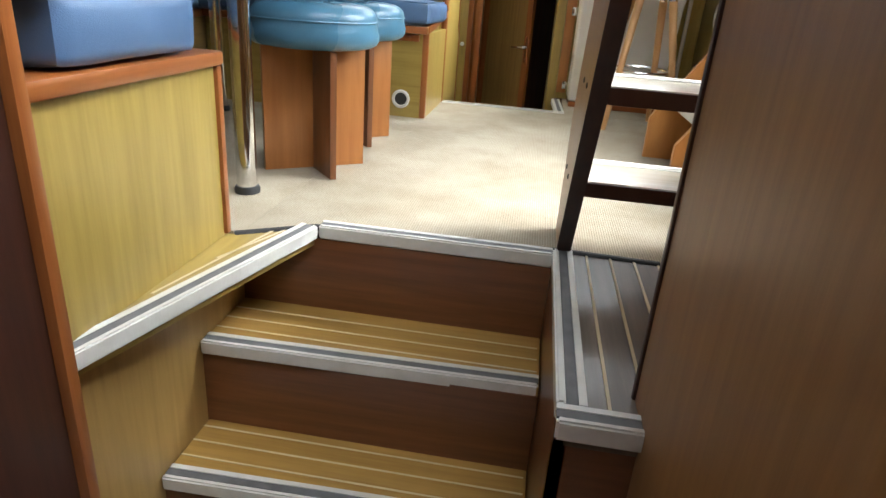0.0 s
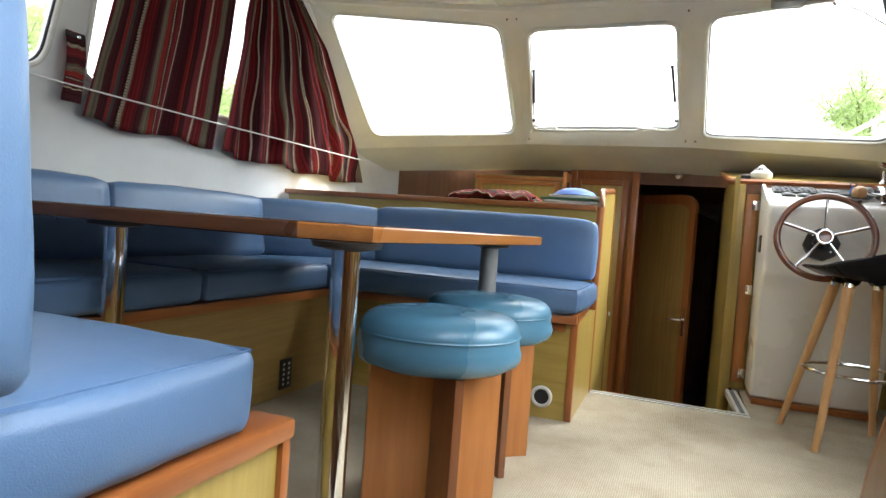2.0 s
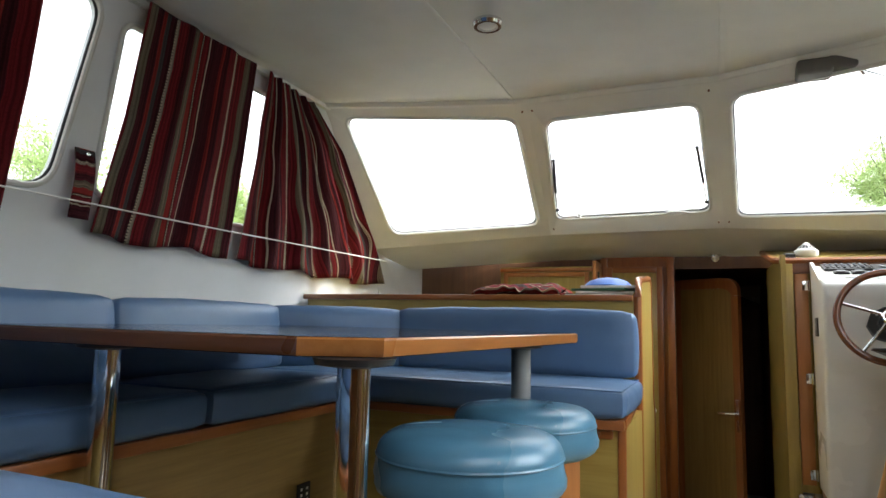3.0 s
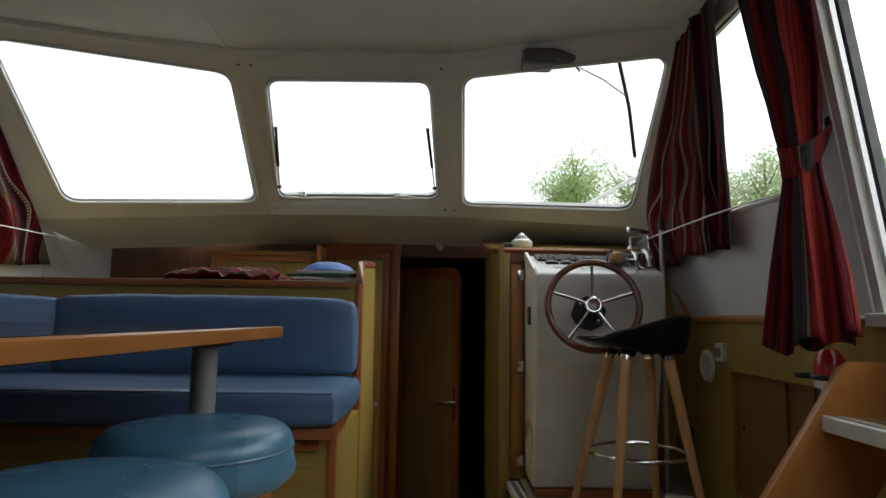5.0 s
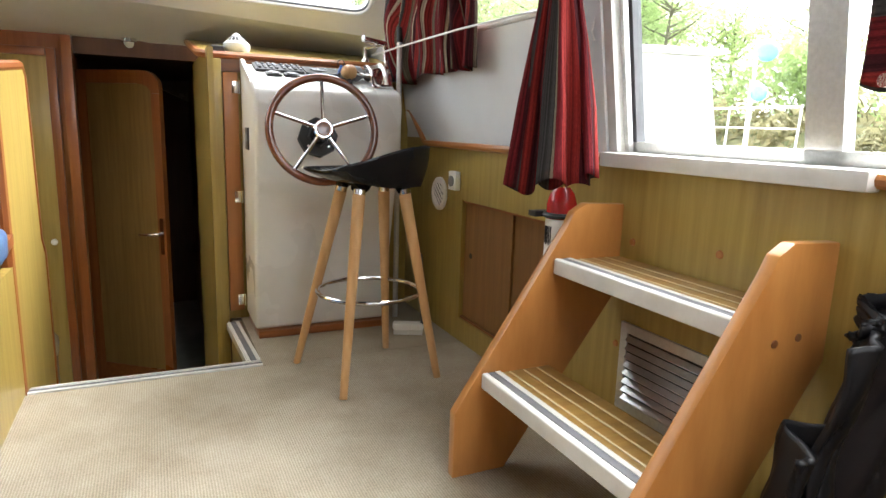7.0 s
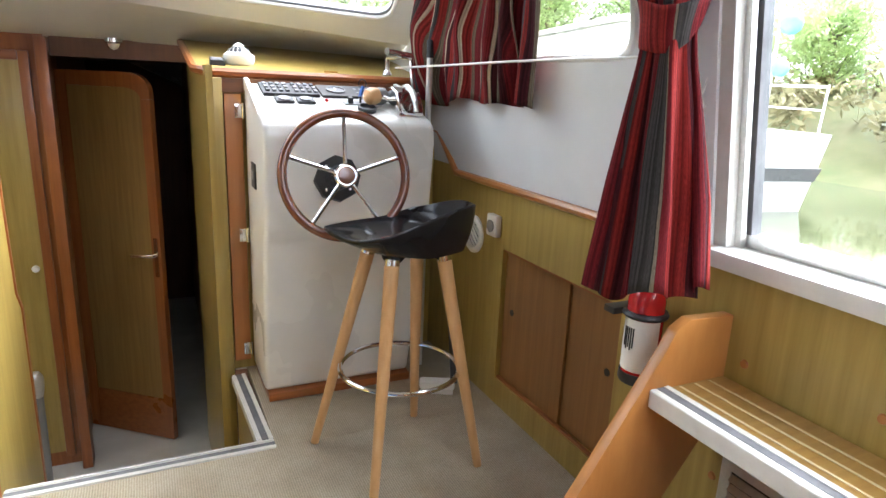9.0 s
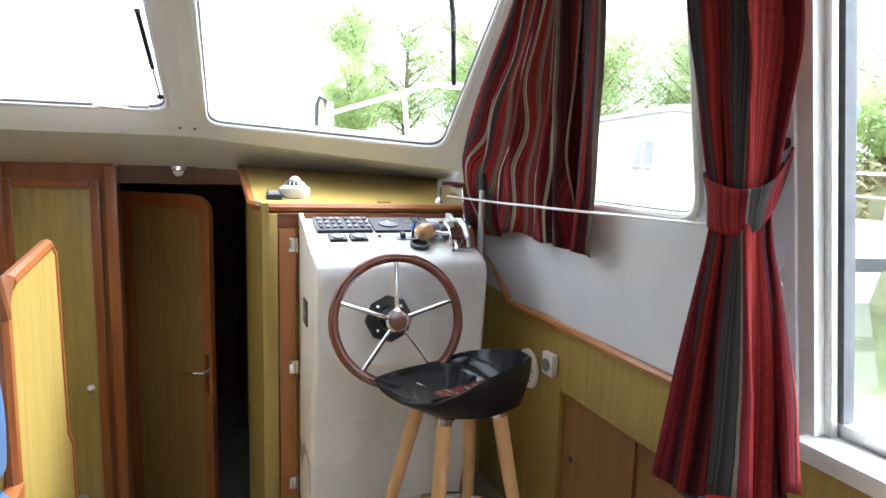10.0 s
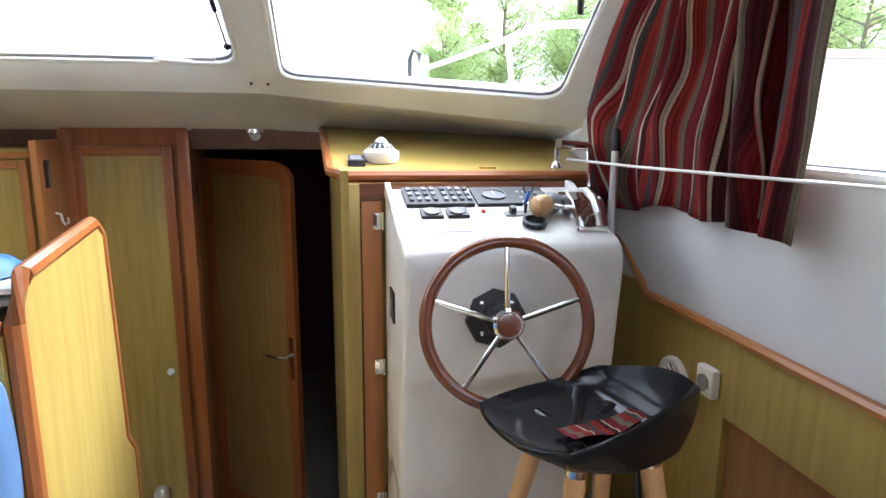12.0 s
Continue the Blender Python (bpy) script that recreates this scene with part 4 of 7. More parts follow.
for i, (x, y) in enumerate(((-0.846, 1.62), (-1.5, 2.75), (-1.62, 1.74))):
    leg = part("leg", rod((x, y, 0.02), (x, y, 0.705), 0.03, None, 24), chrome, table, "chromed tube leg")
    part("foot", lathe([(0.0, 0), (0.037, 0.0), (0.038, 0.012), (0.033, 0.022), (0.0, 0.024)], (x, y, 0), 24), rubber, leg, "black rubber foot")
    part("flange", lathe([(0.0, 0), (0.075, 0.0), (0.07, -0.012), (0.033, -0.018), (0.0, -0.018)], (x, y, 0.7075), 24), black_plastic, leg)
leg = part("leg", rod((-0.855, 2.69, 0.02), (-0.855, 2.69, 0.705), 0.032, None, 24), grey_plastic, table, "grey painted tube leg")
part("foot", lathe([(0.0, 0), (0.037, 0.0), (0.038, 0.012), (0.033, 0.022), (0.0, 0.024)], (-0.855, 2.69, 0), 24), rubber, leg)
part("flange", lathe([(0.0, 0), (0.075, 0.0), (0.07, -0.012), (0.033, -0.018), (0.0, -0.018)], (-0.855, 2.69, 0.7075), 24), black_plastic, leg)

# ---- two upholstered stools ----
stool = thing("round_stool", (0, 0, 0), "round stool with teal vinyl pad on crossed brown boards", "stool", "stools by the table")
top_c = []
prof = [(0.0, 0.405), (0.16, 0.405), (0.182, 0.408), (0.196, 0.417), (0.205, 0.432), (0.2085, 0.45), (0.208, 0.468), (0.204, 0.485), (0.2055, 0.494), (0.203, 0.505), (0.197, 0.517), (0.187, 0.527), (0.17, 0.535), (0.13, 0.541), (0.07, 0.5445), (0.0, 0.546)]
pad_bm = lathe(prof, (0, 0, 0), 72)
for v in pad_bm.verts:
    low = max(0.0, min(1.0, (0.487 - v.co.z) / 0.03)) * min(1.0, v.co.xy.length / 0.15)
    a = math.atan2(v.co.y, v.co.x)
    v.co += Vector((math.cos(a), math.sin(a), 0)) * low * 0.012 * noise.noise(Vector((math.cos(a) * 2.2, math.sin(a) * 2.2, v.co.z * 26))) + Vector((0, 0, 0.0015)) * noise.noise(v.co * 14)
pad = part("seat_pad", pad_bm, teal_vinyl, stool, "teal vinyl pad with a stitched seam", 80)
part("piping", tube([(0.2045 * math.cos(a), 0.2045 * math.sin(a), 0.490) for a in (2 * math.pi * k / 40 for k in range(40))], 0.0035, 6, True), teal_vinyl, pad)
b1 = box(-0.175, 0.175, -0.011, 0.011, 0.0, 0.404, 0.002)
part("base_board", tilt_bm(b1, (0, 0, 0), "Z", 37), orange_wood, stool)
for s in (1, -1):
    b2 = box(0.0125 if s > 0 else -0.175, 0.175 if s > 0 else -0.0125, -0.011, 0.011, 0.0, 0.404, 0.002)
    part("base_board", tilt_bm(b2, (0, 0, 0), "Z", -51), mahogany if s > 0 else orange_wood, stool)
second = copy_thing(stool, pose(-0.775, 2.455, 0, 0, 0, 3))
stool.matrix_basis = pose(-0.76, 1.975, 0)

# ---- ladder to the aft deck ----
def lad(y, z):
    return y - 0.62 * z


ladder = thing("deck_ladder", (0.28, 1.5, 0), "steep wooden ladder with glare-paled treads leading to the aft deck", "ladder")
# tread wood made pale so its colour carries the glare from above
tread_glare = textured("tread_with_painted_glare", (0.5, 0.4, 0.26), (0.66, 0.62, 0.54), ALONG_X, 4, 0.3, 0.08, 0.06, 50, coat=0.3, stain=0.1)
stringer_wood = textured("ladder_wood", (0.22, 0.11, 0.045), (0.31, 0.16, 0.068), UP, 4, 0.38, 0.06, 0.05, 50, coat=0.12, stain=0.06)
CHEEK = [(1.452, 0), (1.615, 0), (1.618, 0.3), (1.585, 0.36), (1.555, 0.44), (1.36, 0.75), (1.315, 0.85), (1.28, 0.93), (lad(1.86, 1.75), 1.75), (lad(1.452, 1.75), 1.75)]
for x0, x1 in ((0.078, 0.112), (0.47, 0.504)):
    s = part("stringer", prism(CHEEK, "x", x0, x1, 0.004), stringer_wood, ladder)
    # dark strip laid over the rear edge to stand for its shade
    part("shade_strip", prism([(1.446, 0), (1.4505, 0), (lad(1.4505, 1.75), 1.75), (lad(1.446, 1.75), 1.75)], "x", x0 - 0.001, x1 + 0.001), dark_wood_and_shade, s, "rear edge strip, its shade painted near black")
    part("hand_grip", tube([((x0 + x1) / 2, 1.612, 0.31), ((x0 + x1) / 2, 1.588, 0.37), ((x0 + x1) / 2, 1.557, 0.445), ((x0 + x1) / 2, 1.362, 0.752), ((x0 + x1) / 2, 1.318, 0.85)], 0.0175, 10), teak, s, "reddish worn grip edge")
    part("hand_slot", prism([(1.175, 0.955), (1.2, 0.945), (1.215, 0.965), (1.135, 1.12), (1.11, 1.13), (1.1, 1.11)], "x", x0 - 0.0015, x1 + 0.0015), teak, s, "reddish hand slot")
    for k in range(5):
        z = 0.205 + 0.235 * k
        for dy in (0.1, 0.2):
            part("bolt", lathe([(0, 0.003), (0.006, 0.002), (0.0065, -0.002)], (x0 - 0.0005, lad(1.452 + dy, z), z), 10, (-1, 0, 0)), rubber, s)
for k in range(6):
    z = 0.222 + 0.232 * k
    y0 = lad(1.475, z)
    t = part("tread", box(0.113, 0.469, y0, y0 + 0.2, z - 0.028, z, 0.003), tread_glare, ladder, "wooden tread, hatch glare painted pale")
    # tread's rear side covered dark, as shade would leave it
    part("rear_edge", box(0.1135, 0.4685, y0 - 0.006, y0 - 0.0005, z - 0.036, z - 0.003), dark_wood_and_shade, t, "rear edge of the tread, painted dark for shade")
    part("nosing", box(0.114, 0.468, y0 + 0.201, y0 + 0.22, z - 0.03, z + 0.004, 0.004), alu_white, t, "white nosing")
    part("grip_strip", box(0.114, 0.468, y0 + 0.178, y0 + 0.198, z - 0.001, z + 0.002), alu, t)

# ---- cabinet beside the passage ----
galley = thing("passage_cabinet", (0.5, 0.3, LOW), "brown wooden cabinet with a thick teak top beside the steps", "cabinet")
part("side_panel", box(0.2, 0.225, -1.75, 0.828, LOW, 0.735), brown_panel, galley)
part("front_panel", box(0.2265, 0.925, 0.805, 0.827, LOW, 0.735), brown_panel, galley)
part("corner_strip", box(0.195, 0.222, 0.829, 0.845, LOW, 0.735, 0.005), dark_wood_and_shade, galley, "dark corner strip")
part("worktop", box(0.125, 0.925, -1.75, 0.875, 0.74, 0.79, 0.015, 3), teak_y, galley, "thick rounded teak top")
switch = thing("switch_box", (0.19, 0.755, 0.7), "white plastic switch box on the brown panel", "switch")
part("body", box(0.178, 0.2, 0.715, 0.79, 0.668, 0.74, 0.007, 3), white_plastic, switch)
part("rocker", box(0.172, 0.179, 0.735, 0.765, 0.68, 0.725, 0.003), white_plastic, switch)
part("label_plate", box(0.198, 0.2, 0.735, 0.772, 0.648, 0.66), alu_white, switch, "small worn label")

# ---- steps to the side window ----
steps = thing("side_steps", (0.7, 2.4, 0), "two-tread orange plywood steps against the starboard side", "steps")
SIDE = [(0.462, 0.0), (0.608, 0.0), (0.70, 0.13), (0.93, 0.45), (0.93, 0.672), (0.81, 0.676), (0.775, 0.655), (0.757, 0.62), (0.462, 0.17)]
for y0, y1 in ((2.672, 2.70), (2.105, 2.133)):
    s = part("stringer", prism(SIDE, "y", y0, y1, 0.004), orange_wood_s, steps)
    for x, z in ((0.6, 0.22), (0.66, 0.225), (0.79, 0.5), (0.85, 0.505)):
        part("plug", lathe([(0, 0.002), (0.007, 0.0015), (0.008, -0.001)], (x, y0 - 0.0005, z), 12, (0, -1, 0)), mahogany, s)
for x0, x1, z in ((0.53, 0.725, 0.262), (0.72, 0.926, 0.536)):
    t = part("tread", box(x0 + 0.02, x1, 2.1335, 2.6715, z - 0.025, z, 0.002), ledge_wood, steps, "worn yellow tread with inlay lines")
    for k in range(3):
        part("inlay_strip", box(x0 + 0.075 + 0.04 * k, x0 + 0.08 + 0.04 * k, 2.14, 2.665, z - 0.001, z + 0.0015), inlay, t)
    part("nosing", box(x0, x0 + 0.018, 2.134, 2.671, z - 0.034, z + 0.006, 0.006, 3), alu_white, t, "white nosing")
    part("grip_strip", box(x0 + 0.02, x0 + 0.038, 2.134, 2.671, z - 0.002, z + 0.0035), grey_rubber, t)
    part("rear_bar", box(x0 + 0.0385, x0 + 0.052, 2.134, 2.671, z - 0.002, z + 0.0045), alu_white, t)
grille = thing("air_grille", (0.93, 2.48, 0.14), "square aluminium air grille with slanted slats", "grille")
part("frame", joined(box(0.921, 0.929, 2.30, 2.635, 0.345, 0.37), box(0.921, 0.929, 2.30, 2.635, 0.135, 0.16), box(0.921, 0.929, 2.30, 2.325, 0.16, 0.345), box(0.921, 0.929, 2.61, 2.635, 0.16, 0.345)), alu, grille)
part("backing", box(0.9255, 0.929, 2.325, 2.61, 0.16, 0.345), rubber, grille)
for k in range(8):
    z = 0.172 + 0.0225 * k
    part("slat", tilt_bm(box(0.908, 0.925, 2.327, 2.608, z + 0.006, z + 0.009), (0.925, 2.4, z + 0.0075), "Y", -42), alu, grille)
screws = thing("panel_screws", (0.93, 2.4, 0.6), "brown wooden screw plugs in the oak panelling", "screws")
for y, z in ((2.63, 0.58), (2.36, 0.6), (2.0, 0.62), (2.66, 0.3)):
    part("plug", lathe([(0, 0.004), (0.008, 0.003), (0.01, -0.001)], (0.929, y, z), 12, (-1, 0, 0)), orange_wood, screws)

# ---- helm cabinet, dashboard shelf and console ----
helm = thing("helm_cabinet", (0.5, 4.3, LOW), "oak cabinet with teak door edge carrying the helm console", "cabinet")
part("front_frame", box(0.062, 0.925, 4.195, 4.22, 0.0, 1.1), veneer, helm)
part("side_panel", box(0.045, 0.068, 4.14, 5.08, LOW, 1.14), veneer, helm, "oak veneer side, worn at the edge")
part("edge_post", box(0.045, 0.1, 4.165, 4.194, LOW, 1.1, 0.005), veneer, helm)
part("hinge_board", box(0.104, 0.164, 4.172, 4.194, 0.04, 1.05, 0.004), orange_wood, helm, "orange wooden hinge board")
part("top_rail", box(0.07, 0.925, 4.17, 4.194, 1.052, 1.1), mahogany_x, helm)
for z in (0.99, 0.54, 0.09):
    h = part("hinge", box(0.138, 0.166, 4.166, 4.1715, z - 0.024, z + 0.024, 0.001), chrome, helm, "small chromed hinge")
    part("pin", rod((0.166, 4.166, z - 0.026), (0.166, 4.166, z + 0.026), 0.005, None, 10), chrome, h)

dash_shelf = thing("dash_shelf", (0.4, 4.5, 1.13), "sloping yellow oak dashboard shelf with a teak front edge", "shelf")
SH = [(0.025, 4.28), (0.06, 4.225), (0.80, 4.205), (0.925, 4.24), (0.925, 4.86), (0.02, 5.07)]


def dash_z(y):
    return 1.13 + (y - 4.22) * 0.165


part("board", slab([(x, y, dash_z(y) - 0.03) for x, y in SH], [(x, y, dash_z(y)) for x, y in SH]), veneer_x, dash_shelf)
part("teak_edge", tube([(0.02, 5.05, dash_z(5.05) - 0.012), (0.022, 4.28, dash_z(4.28) - 0.012), (0.058, 4.22, dash_z(4.22) - 0.012), (0.80, 4.2, dash_z(4.2) - 0.012), (0.925, 4.236, dash_z(4.236) - 0.012)], 0.017, 8), teak_x, dash_shelf, "reddish teak edge")

console = thing("helm_console", (0.45, 3.95, 0), "white moulded helm console with instruments and a side switch", "console")
PROFILE = [(4.165, 0.03), (3.9, 0.03), (3.868, 0.5), (3.85, 0.58), (3.812, 0.64), (3.785, 0.93), (3.795, 0.972), (3.825, 0.99), (4.165, 1.088)]
bm = prism(PROFILE, "x", 0.172, 0.742)
for v in bm.verts:
    if v.co.x > 0.5 and v.co.z < 0.3:
        v.co.x -= 0.03
bmesh.ops.bevel(bm, geom=list(bm.edges), offset=0.022, segments=4, affect="EDGES", profile=0.5, clamp_overlap=True)
part("shell", bm, gelcoat, console, "glossy white moulding", 50)
part("side_lip", prism([(4.165, 1.06), (4.165, 1.105), (4.13, 1.1), (3.9, 1.01), (3.88, 0.99)], "x", 0.171, 0.186, 0.004), gelcoat, console)
part("side_lip", prism([(4.165, 1.06), (4.165, 1.105), (4.13, 1.1), (3.9, 1.01), (3.88, 0.99)], "x", 0.726, 0.742, 0.004), gelcoat, console)
part("plinth", box(0.18, 0.71, 3.875, 4.16, 0.001, 0.03, 0.003), teak_x, console, "teak plinth")
socket_b = part("side_switch", box(0.167, 0.172, 3.95, 4.03, 0.745, 0.83, 0.002), black_plastic, console, "black flush switch plate")
part("rocker", box(0.165, 0.1675, 3.975, 4.005, 0.775, 0.805), grey_plastic, socket_b)


def top_z(y):
    return 0.99 + (y - 3.825) * (0.098 / 0.34)


def on_top(x0, x1, y0, y1, h0, h1):
    """A plate lying on the console's sloping top."""
    return slab([(x0, y0, top_z(y0) + h0), (x1, y0, top_z(y0) + h0), (x1, y1, top_z(y1) + h0), (x0, y1, top_z(y1) + h0)],
                [(x0, y0, top_z(y0) + h1), (x1, y0, top_z(y0) + h1), (x1, y1, top_z(y1) + h1), (x0, y1, top_z(y1) + h1)])


fuse = part("switch_panel", on_top(0.215, 0.405, 4.02, 4.135, 0.001, 0.012), black_plastic, console, "black panel of small rocker switches")
for i in range(8):
    for j in range(3):
        x, y = 0.226 + 0.0222 * i + (0.008 if i > 3 else 0), 4.036 + 0.034 * j
        part("rocker", on_top(x, x + 0.012, y, y + 0.02, 0.0122, 0.018), grey_rubber if (i + j) % 3 else rubber, fuse)
gauge = part("instrument_panel", on_top(0.415, 0.63, 4.02, 4.135, 0.001, 0.01), black_plastic, console, "dark instrument panel with a round dial")
ys = 4.078
part("dial", lathe([(0.0, 0.0), (0.034, 0.0), (0.036, 0.004), (0.031, 0.004), (0.03, 0.001), (0.0, 0.001)], (0.475, ys, top_z(ys) + 0.0105), 28, (0, -0.277, 0.96)), grey_rubber, gauge)
part("needle", on_top(0.474, 0.477, ys, ys + 0.024, 0.0125, 0.0135), white_plastic, gauge)
for x in (0.545, 0.565, 0.585):
    for y in (4.05, 4.09):
        part("lamp_mark", on_top(x, x + 0.01, y, y + 0.012, 0.0102, 0.012), grey_plastic, gauge)
part("dial", lathe([(0.0, 0.0), (0.016, 0.0), (0.018, 0.004), (0.0, 0.003)], (0.612, ys, top_z(ys) + 0.0105), 20, (0, -0.277, 0.96)), grey_rubber, gauge)
for x in (0.245, 0.315):
    b = part("engine_button", on_top(x, x + 0.058, 3.95, 3.995, 0.001, 0.01), black_plastic, console, "black square gauge cover")
    part("dial", lathe([(0.0, 0.0), (0.02, 0.0), (0.021, 0.004), (0.0, 0.003)], (x + 0.029, 3.9725, top_z(3.9725) + 0.0105), 20, (0, -0.277, 0.96)), grey_rubber, b)
part("red_lamp", on_top(0.414, 0.424, 3.98, 3.99, 0.001, 0.008), red_paint, console, "tiny red warning lamp")
part("label_plate", on_top(0.27, 0.36, 3.885, 3.93, 0.0006, 0.0015), alu_white, console, "pale label plate")
part("label_bar", on_top(0.27, 0.36, 3.872, 3.879, 0.0006, 0.0016), grey_plastic, console)
sw = part("toggle_plate", on_top(0.475, 0.555, 3.955, 3.985, 0.001, 0.004), grey_plastic, console)
part("toggle", on_top(0.49, 0.505, 3.96, 3.978, 0.0042, 0.022), black_plastic, sw)
part("toggle", on_top(0.53, 0.536, 3.966, 3.972, 0.0042, 0.026), black_plastic, sw)
part("round_cap", lathe([(0.0, 0.0), (0.032, 0.0), (0.033, 0.014), (0.027, 0.017), (0.024, 0.006), (0.0, 0.006)], (0.535, 3.9, top_z(3.9) + 0.001), 28, (0, -0.277, 0.96)), black_plastic, console, "open black round cap")

throttle = thing("throttle_control", (0.65, 3.97, 1.03), "chromed engine throttle with two round lever knobs", "throttle")
part("housing", prism([(3.85, top_z(3.85)), (3.85, 1.012), (3.86, 1.045), (3.89, 1.078), (3.935, 1.095), (3.985, 1.09), (4.015, 1.07), (4.02, top_z(4.02))], "x", 0.632, 0.722, 0.006), chrome, throttle, "polished chrome housing")
part("scale_plate", tube([(0.695, 3.848, 1.015), (0.695, 3.858, 1.047), (0.695, 3.888, 1.081), (0.695, 3.935, 1.099), (0.695, 3.98, 1.094)], 0.008, 6), alu, throttle, "scale plate")
for x, xs, m in ((0.592, 0.634, beech), (0.612, 0.634, grey_plastic)):
    k = part("lever", rod((xs, 3.94, 1.05), (x, 3.93 if m is beech else 3.96, 1.06), 0.007), chrome, throttle)
    part("knob", lathe([(0.0, -0.032), (0.014, -0.03), (0.026, -0.02), (0.031, 0.0), (0.026, 0.02), (0.012, 0.03), (0.0, 0.032)], (x - (0.03 if m is beech else 0.01), 3.925 if m is beech else 3.965, 1.06), 20, (0.9, 0.3, 0.2)), m, k, "round wooden lever knob" if m is beech else "round grey lever knob")
keys = thing("ignition_key", (0.545, 4.0, 1.05), "ignition key with a blue tag in the console", "key")
part("key", lathe([(0, 0.0), (0.012, 0.0), (0.012, 0.018), (0.004, 0.02), (0.004, 0.045), (0, 0.045)], (0.55, 4.01, top_z(4.01) + 0.001), 14, (0, -0.277, 0.96)), chrome, keys)
blue_paint = textured("blue_plastic", (0.02, 0.09, 0.35), (0.035, 0.13, 0.45), (1, 1, 1), 6, 0.35, 0.08, 0.02, 200)
part("tag", tube([(0.55, 3.995, 1.09), (0.54, 3.985, 1.07), (0.535, 3.98, 1.055)], 0.006, 6), blue_paint, keys, "blue key tag")
part("key_ring", tube([(0.55 + 0.014 * math.cos(a), 4.0, 1.1 + 0.014 * math.sin(a)) for a in (k * math.pi / 6 for k in range(12))], 0.002, 6, True), rubber, keys)

wheel = thing("steering_wheel", (0.386, 3.65, 0.83), "wooden-rimmed steering wheel with five steel spokes", "steering wheel")
WN = Vector((-0.1, -0.965, 0.2)).normalized()
WC = Vector((0.386, 3.645, 0.832))
wx = WN.cross(Vector((0, 0, 1))).normalized() * -1
wy = wx.cross(WN) * -1 if wx.cross(WN).z < 0 else wx.cross(WN)
part("rim", tube([WC + 0.186 * (math.cos(a) * wx + math.sin(a) * wy) for a in (2 * math.pi * k / 64 for k in range(64))], 0.0145, 12, True), rim_wood, wheel, "red-brown lacquered wooden rim")
for k in range(5):
    a = math.pi / 2 + 2 * math.pi * k / 5
    d = math.cos(a) * wx + math.sin(a) * wy
    part("spoke", rod(WC + d * 0.025 - WN * 0.0, WC + d * 0.178, 0.0062, None, 10), chrome, wheel, "steel spoke")
hub = part("hub", lathe([(0.0, -0.1), (0.03, -0.1), (0.032, -0.02), (0.036, 0.0), (0.036, 0.012), (0.03, 0.018), (0.0, 0.018)], WC, 28, WN), chrome, wheel, "chromed hub")
part("hub_cap", lathe([(0.0, 0.0182), (0.027, 0.0182), (0.024, 0.024), (0.0, 0.026)], WC, 24, WN), rim_wood, hub, "wooden hub cap")
mount = lathe([(0.0, -0.001), (0.078, -0.001), (0.074, 0.022), (0.042, 0.03), (0.036, 0.05), (0.0, 0.05)], WC - WN * 0.155, 8, WN)
m1 = part("helm_mount", mount, black_plastic, wheel, "black eight-sided helm mount", 20)
for k in range(4):
    a = math.pi / 4 + math.pi / 2 * k
    part("bolt", lathe([(0, 0.006), (0.006, 0.004), (0.006, -0.002)], WC - WN * 0.132 + 0.052 * (math.cos(a) * wx + math.sin(a) * wy), 10, WN), chrome, m1)

# ---- bar stool ----
bar = thing("bar_stool", (0.48, 3.42, 0), "black moulded bar stool on beech legs with chrome ring", "stool")
SC = Vector((0.478, 3.43, 0.0))
fx = Vector((-0.96, -0.28, 0)).normalized()
fy = Vector((-fx.y, fx.x, 0))


def seat_point(a, b):
    """Top of the seat: a runs to port (1), b aft (1); the back rises at the aft starboard corner."""
    ra, rb = a * math.sqrt(1 - b * b / 3.4), b * math.sqrt(1 - a * a / 3.4)
    lean = max(0.0, min(1.0, ((b - a) / 2 + 0.45) / 1.3))
    wall = 0.02 + 0.08 * lean * lean * (3 - 2 * lean)
    edge = (a ** 6 + b ** 6 - (a * b) ** 6) ** 0.75
    z = 0.69 + wall * edge + 0.004 * math.exp(-((a - b) / 0.35) ** 2) * max(0.0, (a - b + 1) / 2) - 0.01 * math.exp(-((a + 0.1) / 0.5) ** 2 - ((b - 0.1) / 0.5) ** 2)
    return SC + fx * (0.186 * ra) + fy * (0.165 * rb) + Vector((0, 0, z))


def seat_shell():
    """The seat's top, its rolled lip, outer wall and underside as one closed body."""
    n = 28
    bm = grid(lambda u, v: seat_point(2 * u - 1, 2 * v - 1), n, n)
    edge = [(2 * k / n - 1, -1) for k in range(n)] + [(1, 2 * k / n - 1) for k in range(n)] + [(1 - 2 * k / n, 1) for k in range(n)] + [(-1, 1 - 2 * k / n) for k in range(n)]
    rows = []
    for step in range(8):
        ring = []
        for a, b in edge:
            p = seat_point(a, b)
            low = 0.655 + 0.02 * max(0.0, a)
            inset = 0.88 - 0.2 * (a - b + 2) / 4
            k = max(0, step - 2) / 5
            f = (1.0, 1.012, 1.012)[step] if step < 3 else 1.012 + (inset - 1.012) * (k ** (1.9 - 0.9 * (a - b + 2) / 4))
            q = SC + (p - SC) * f
            q.z = p.z - (0.0, 0.003, 0.009)[step] if step < 3 else (p.z - 0.009) + (low - p.z + 0.009) * k
            ring.append(bm.verts.new(q))
        rows.append(ring)
    for a, b in zip(rows, rows[1:]):
        for k in range(len(edge)):
            j = (k + 1) % len(edge)
            bm.faces.new((a[k], a[j], b[j], b[k]))
    bm.faces.new(rows[-1])
    bmesh.ops.remove_doubles(bm, verts=bm.verts, dist=0.0008)
    return bm


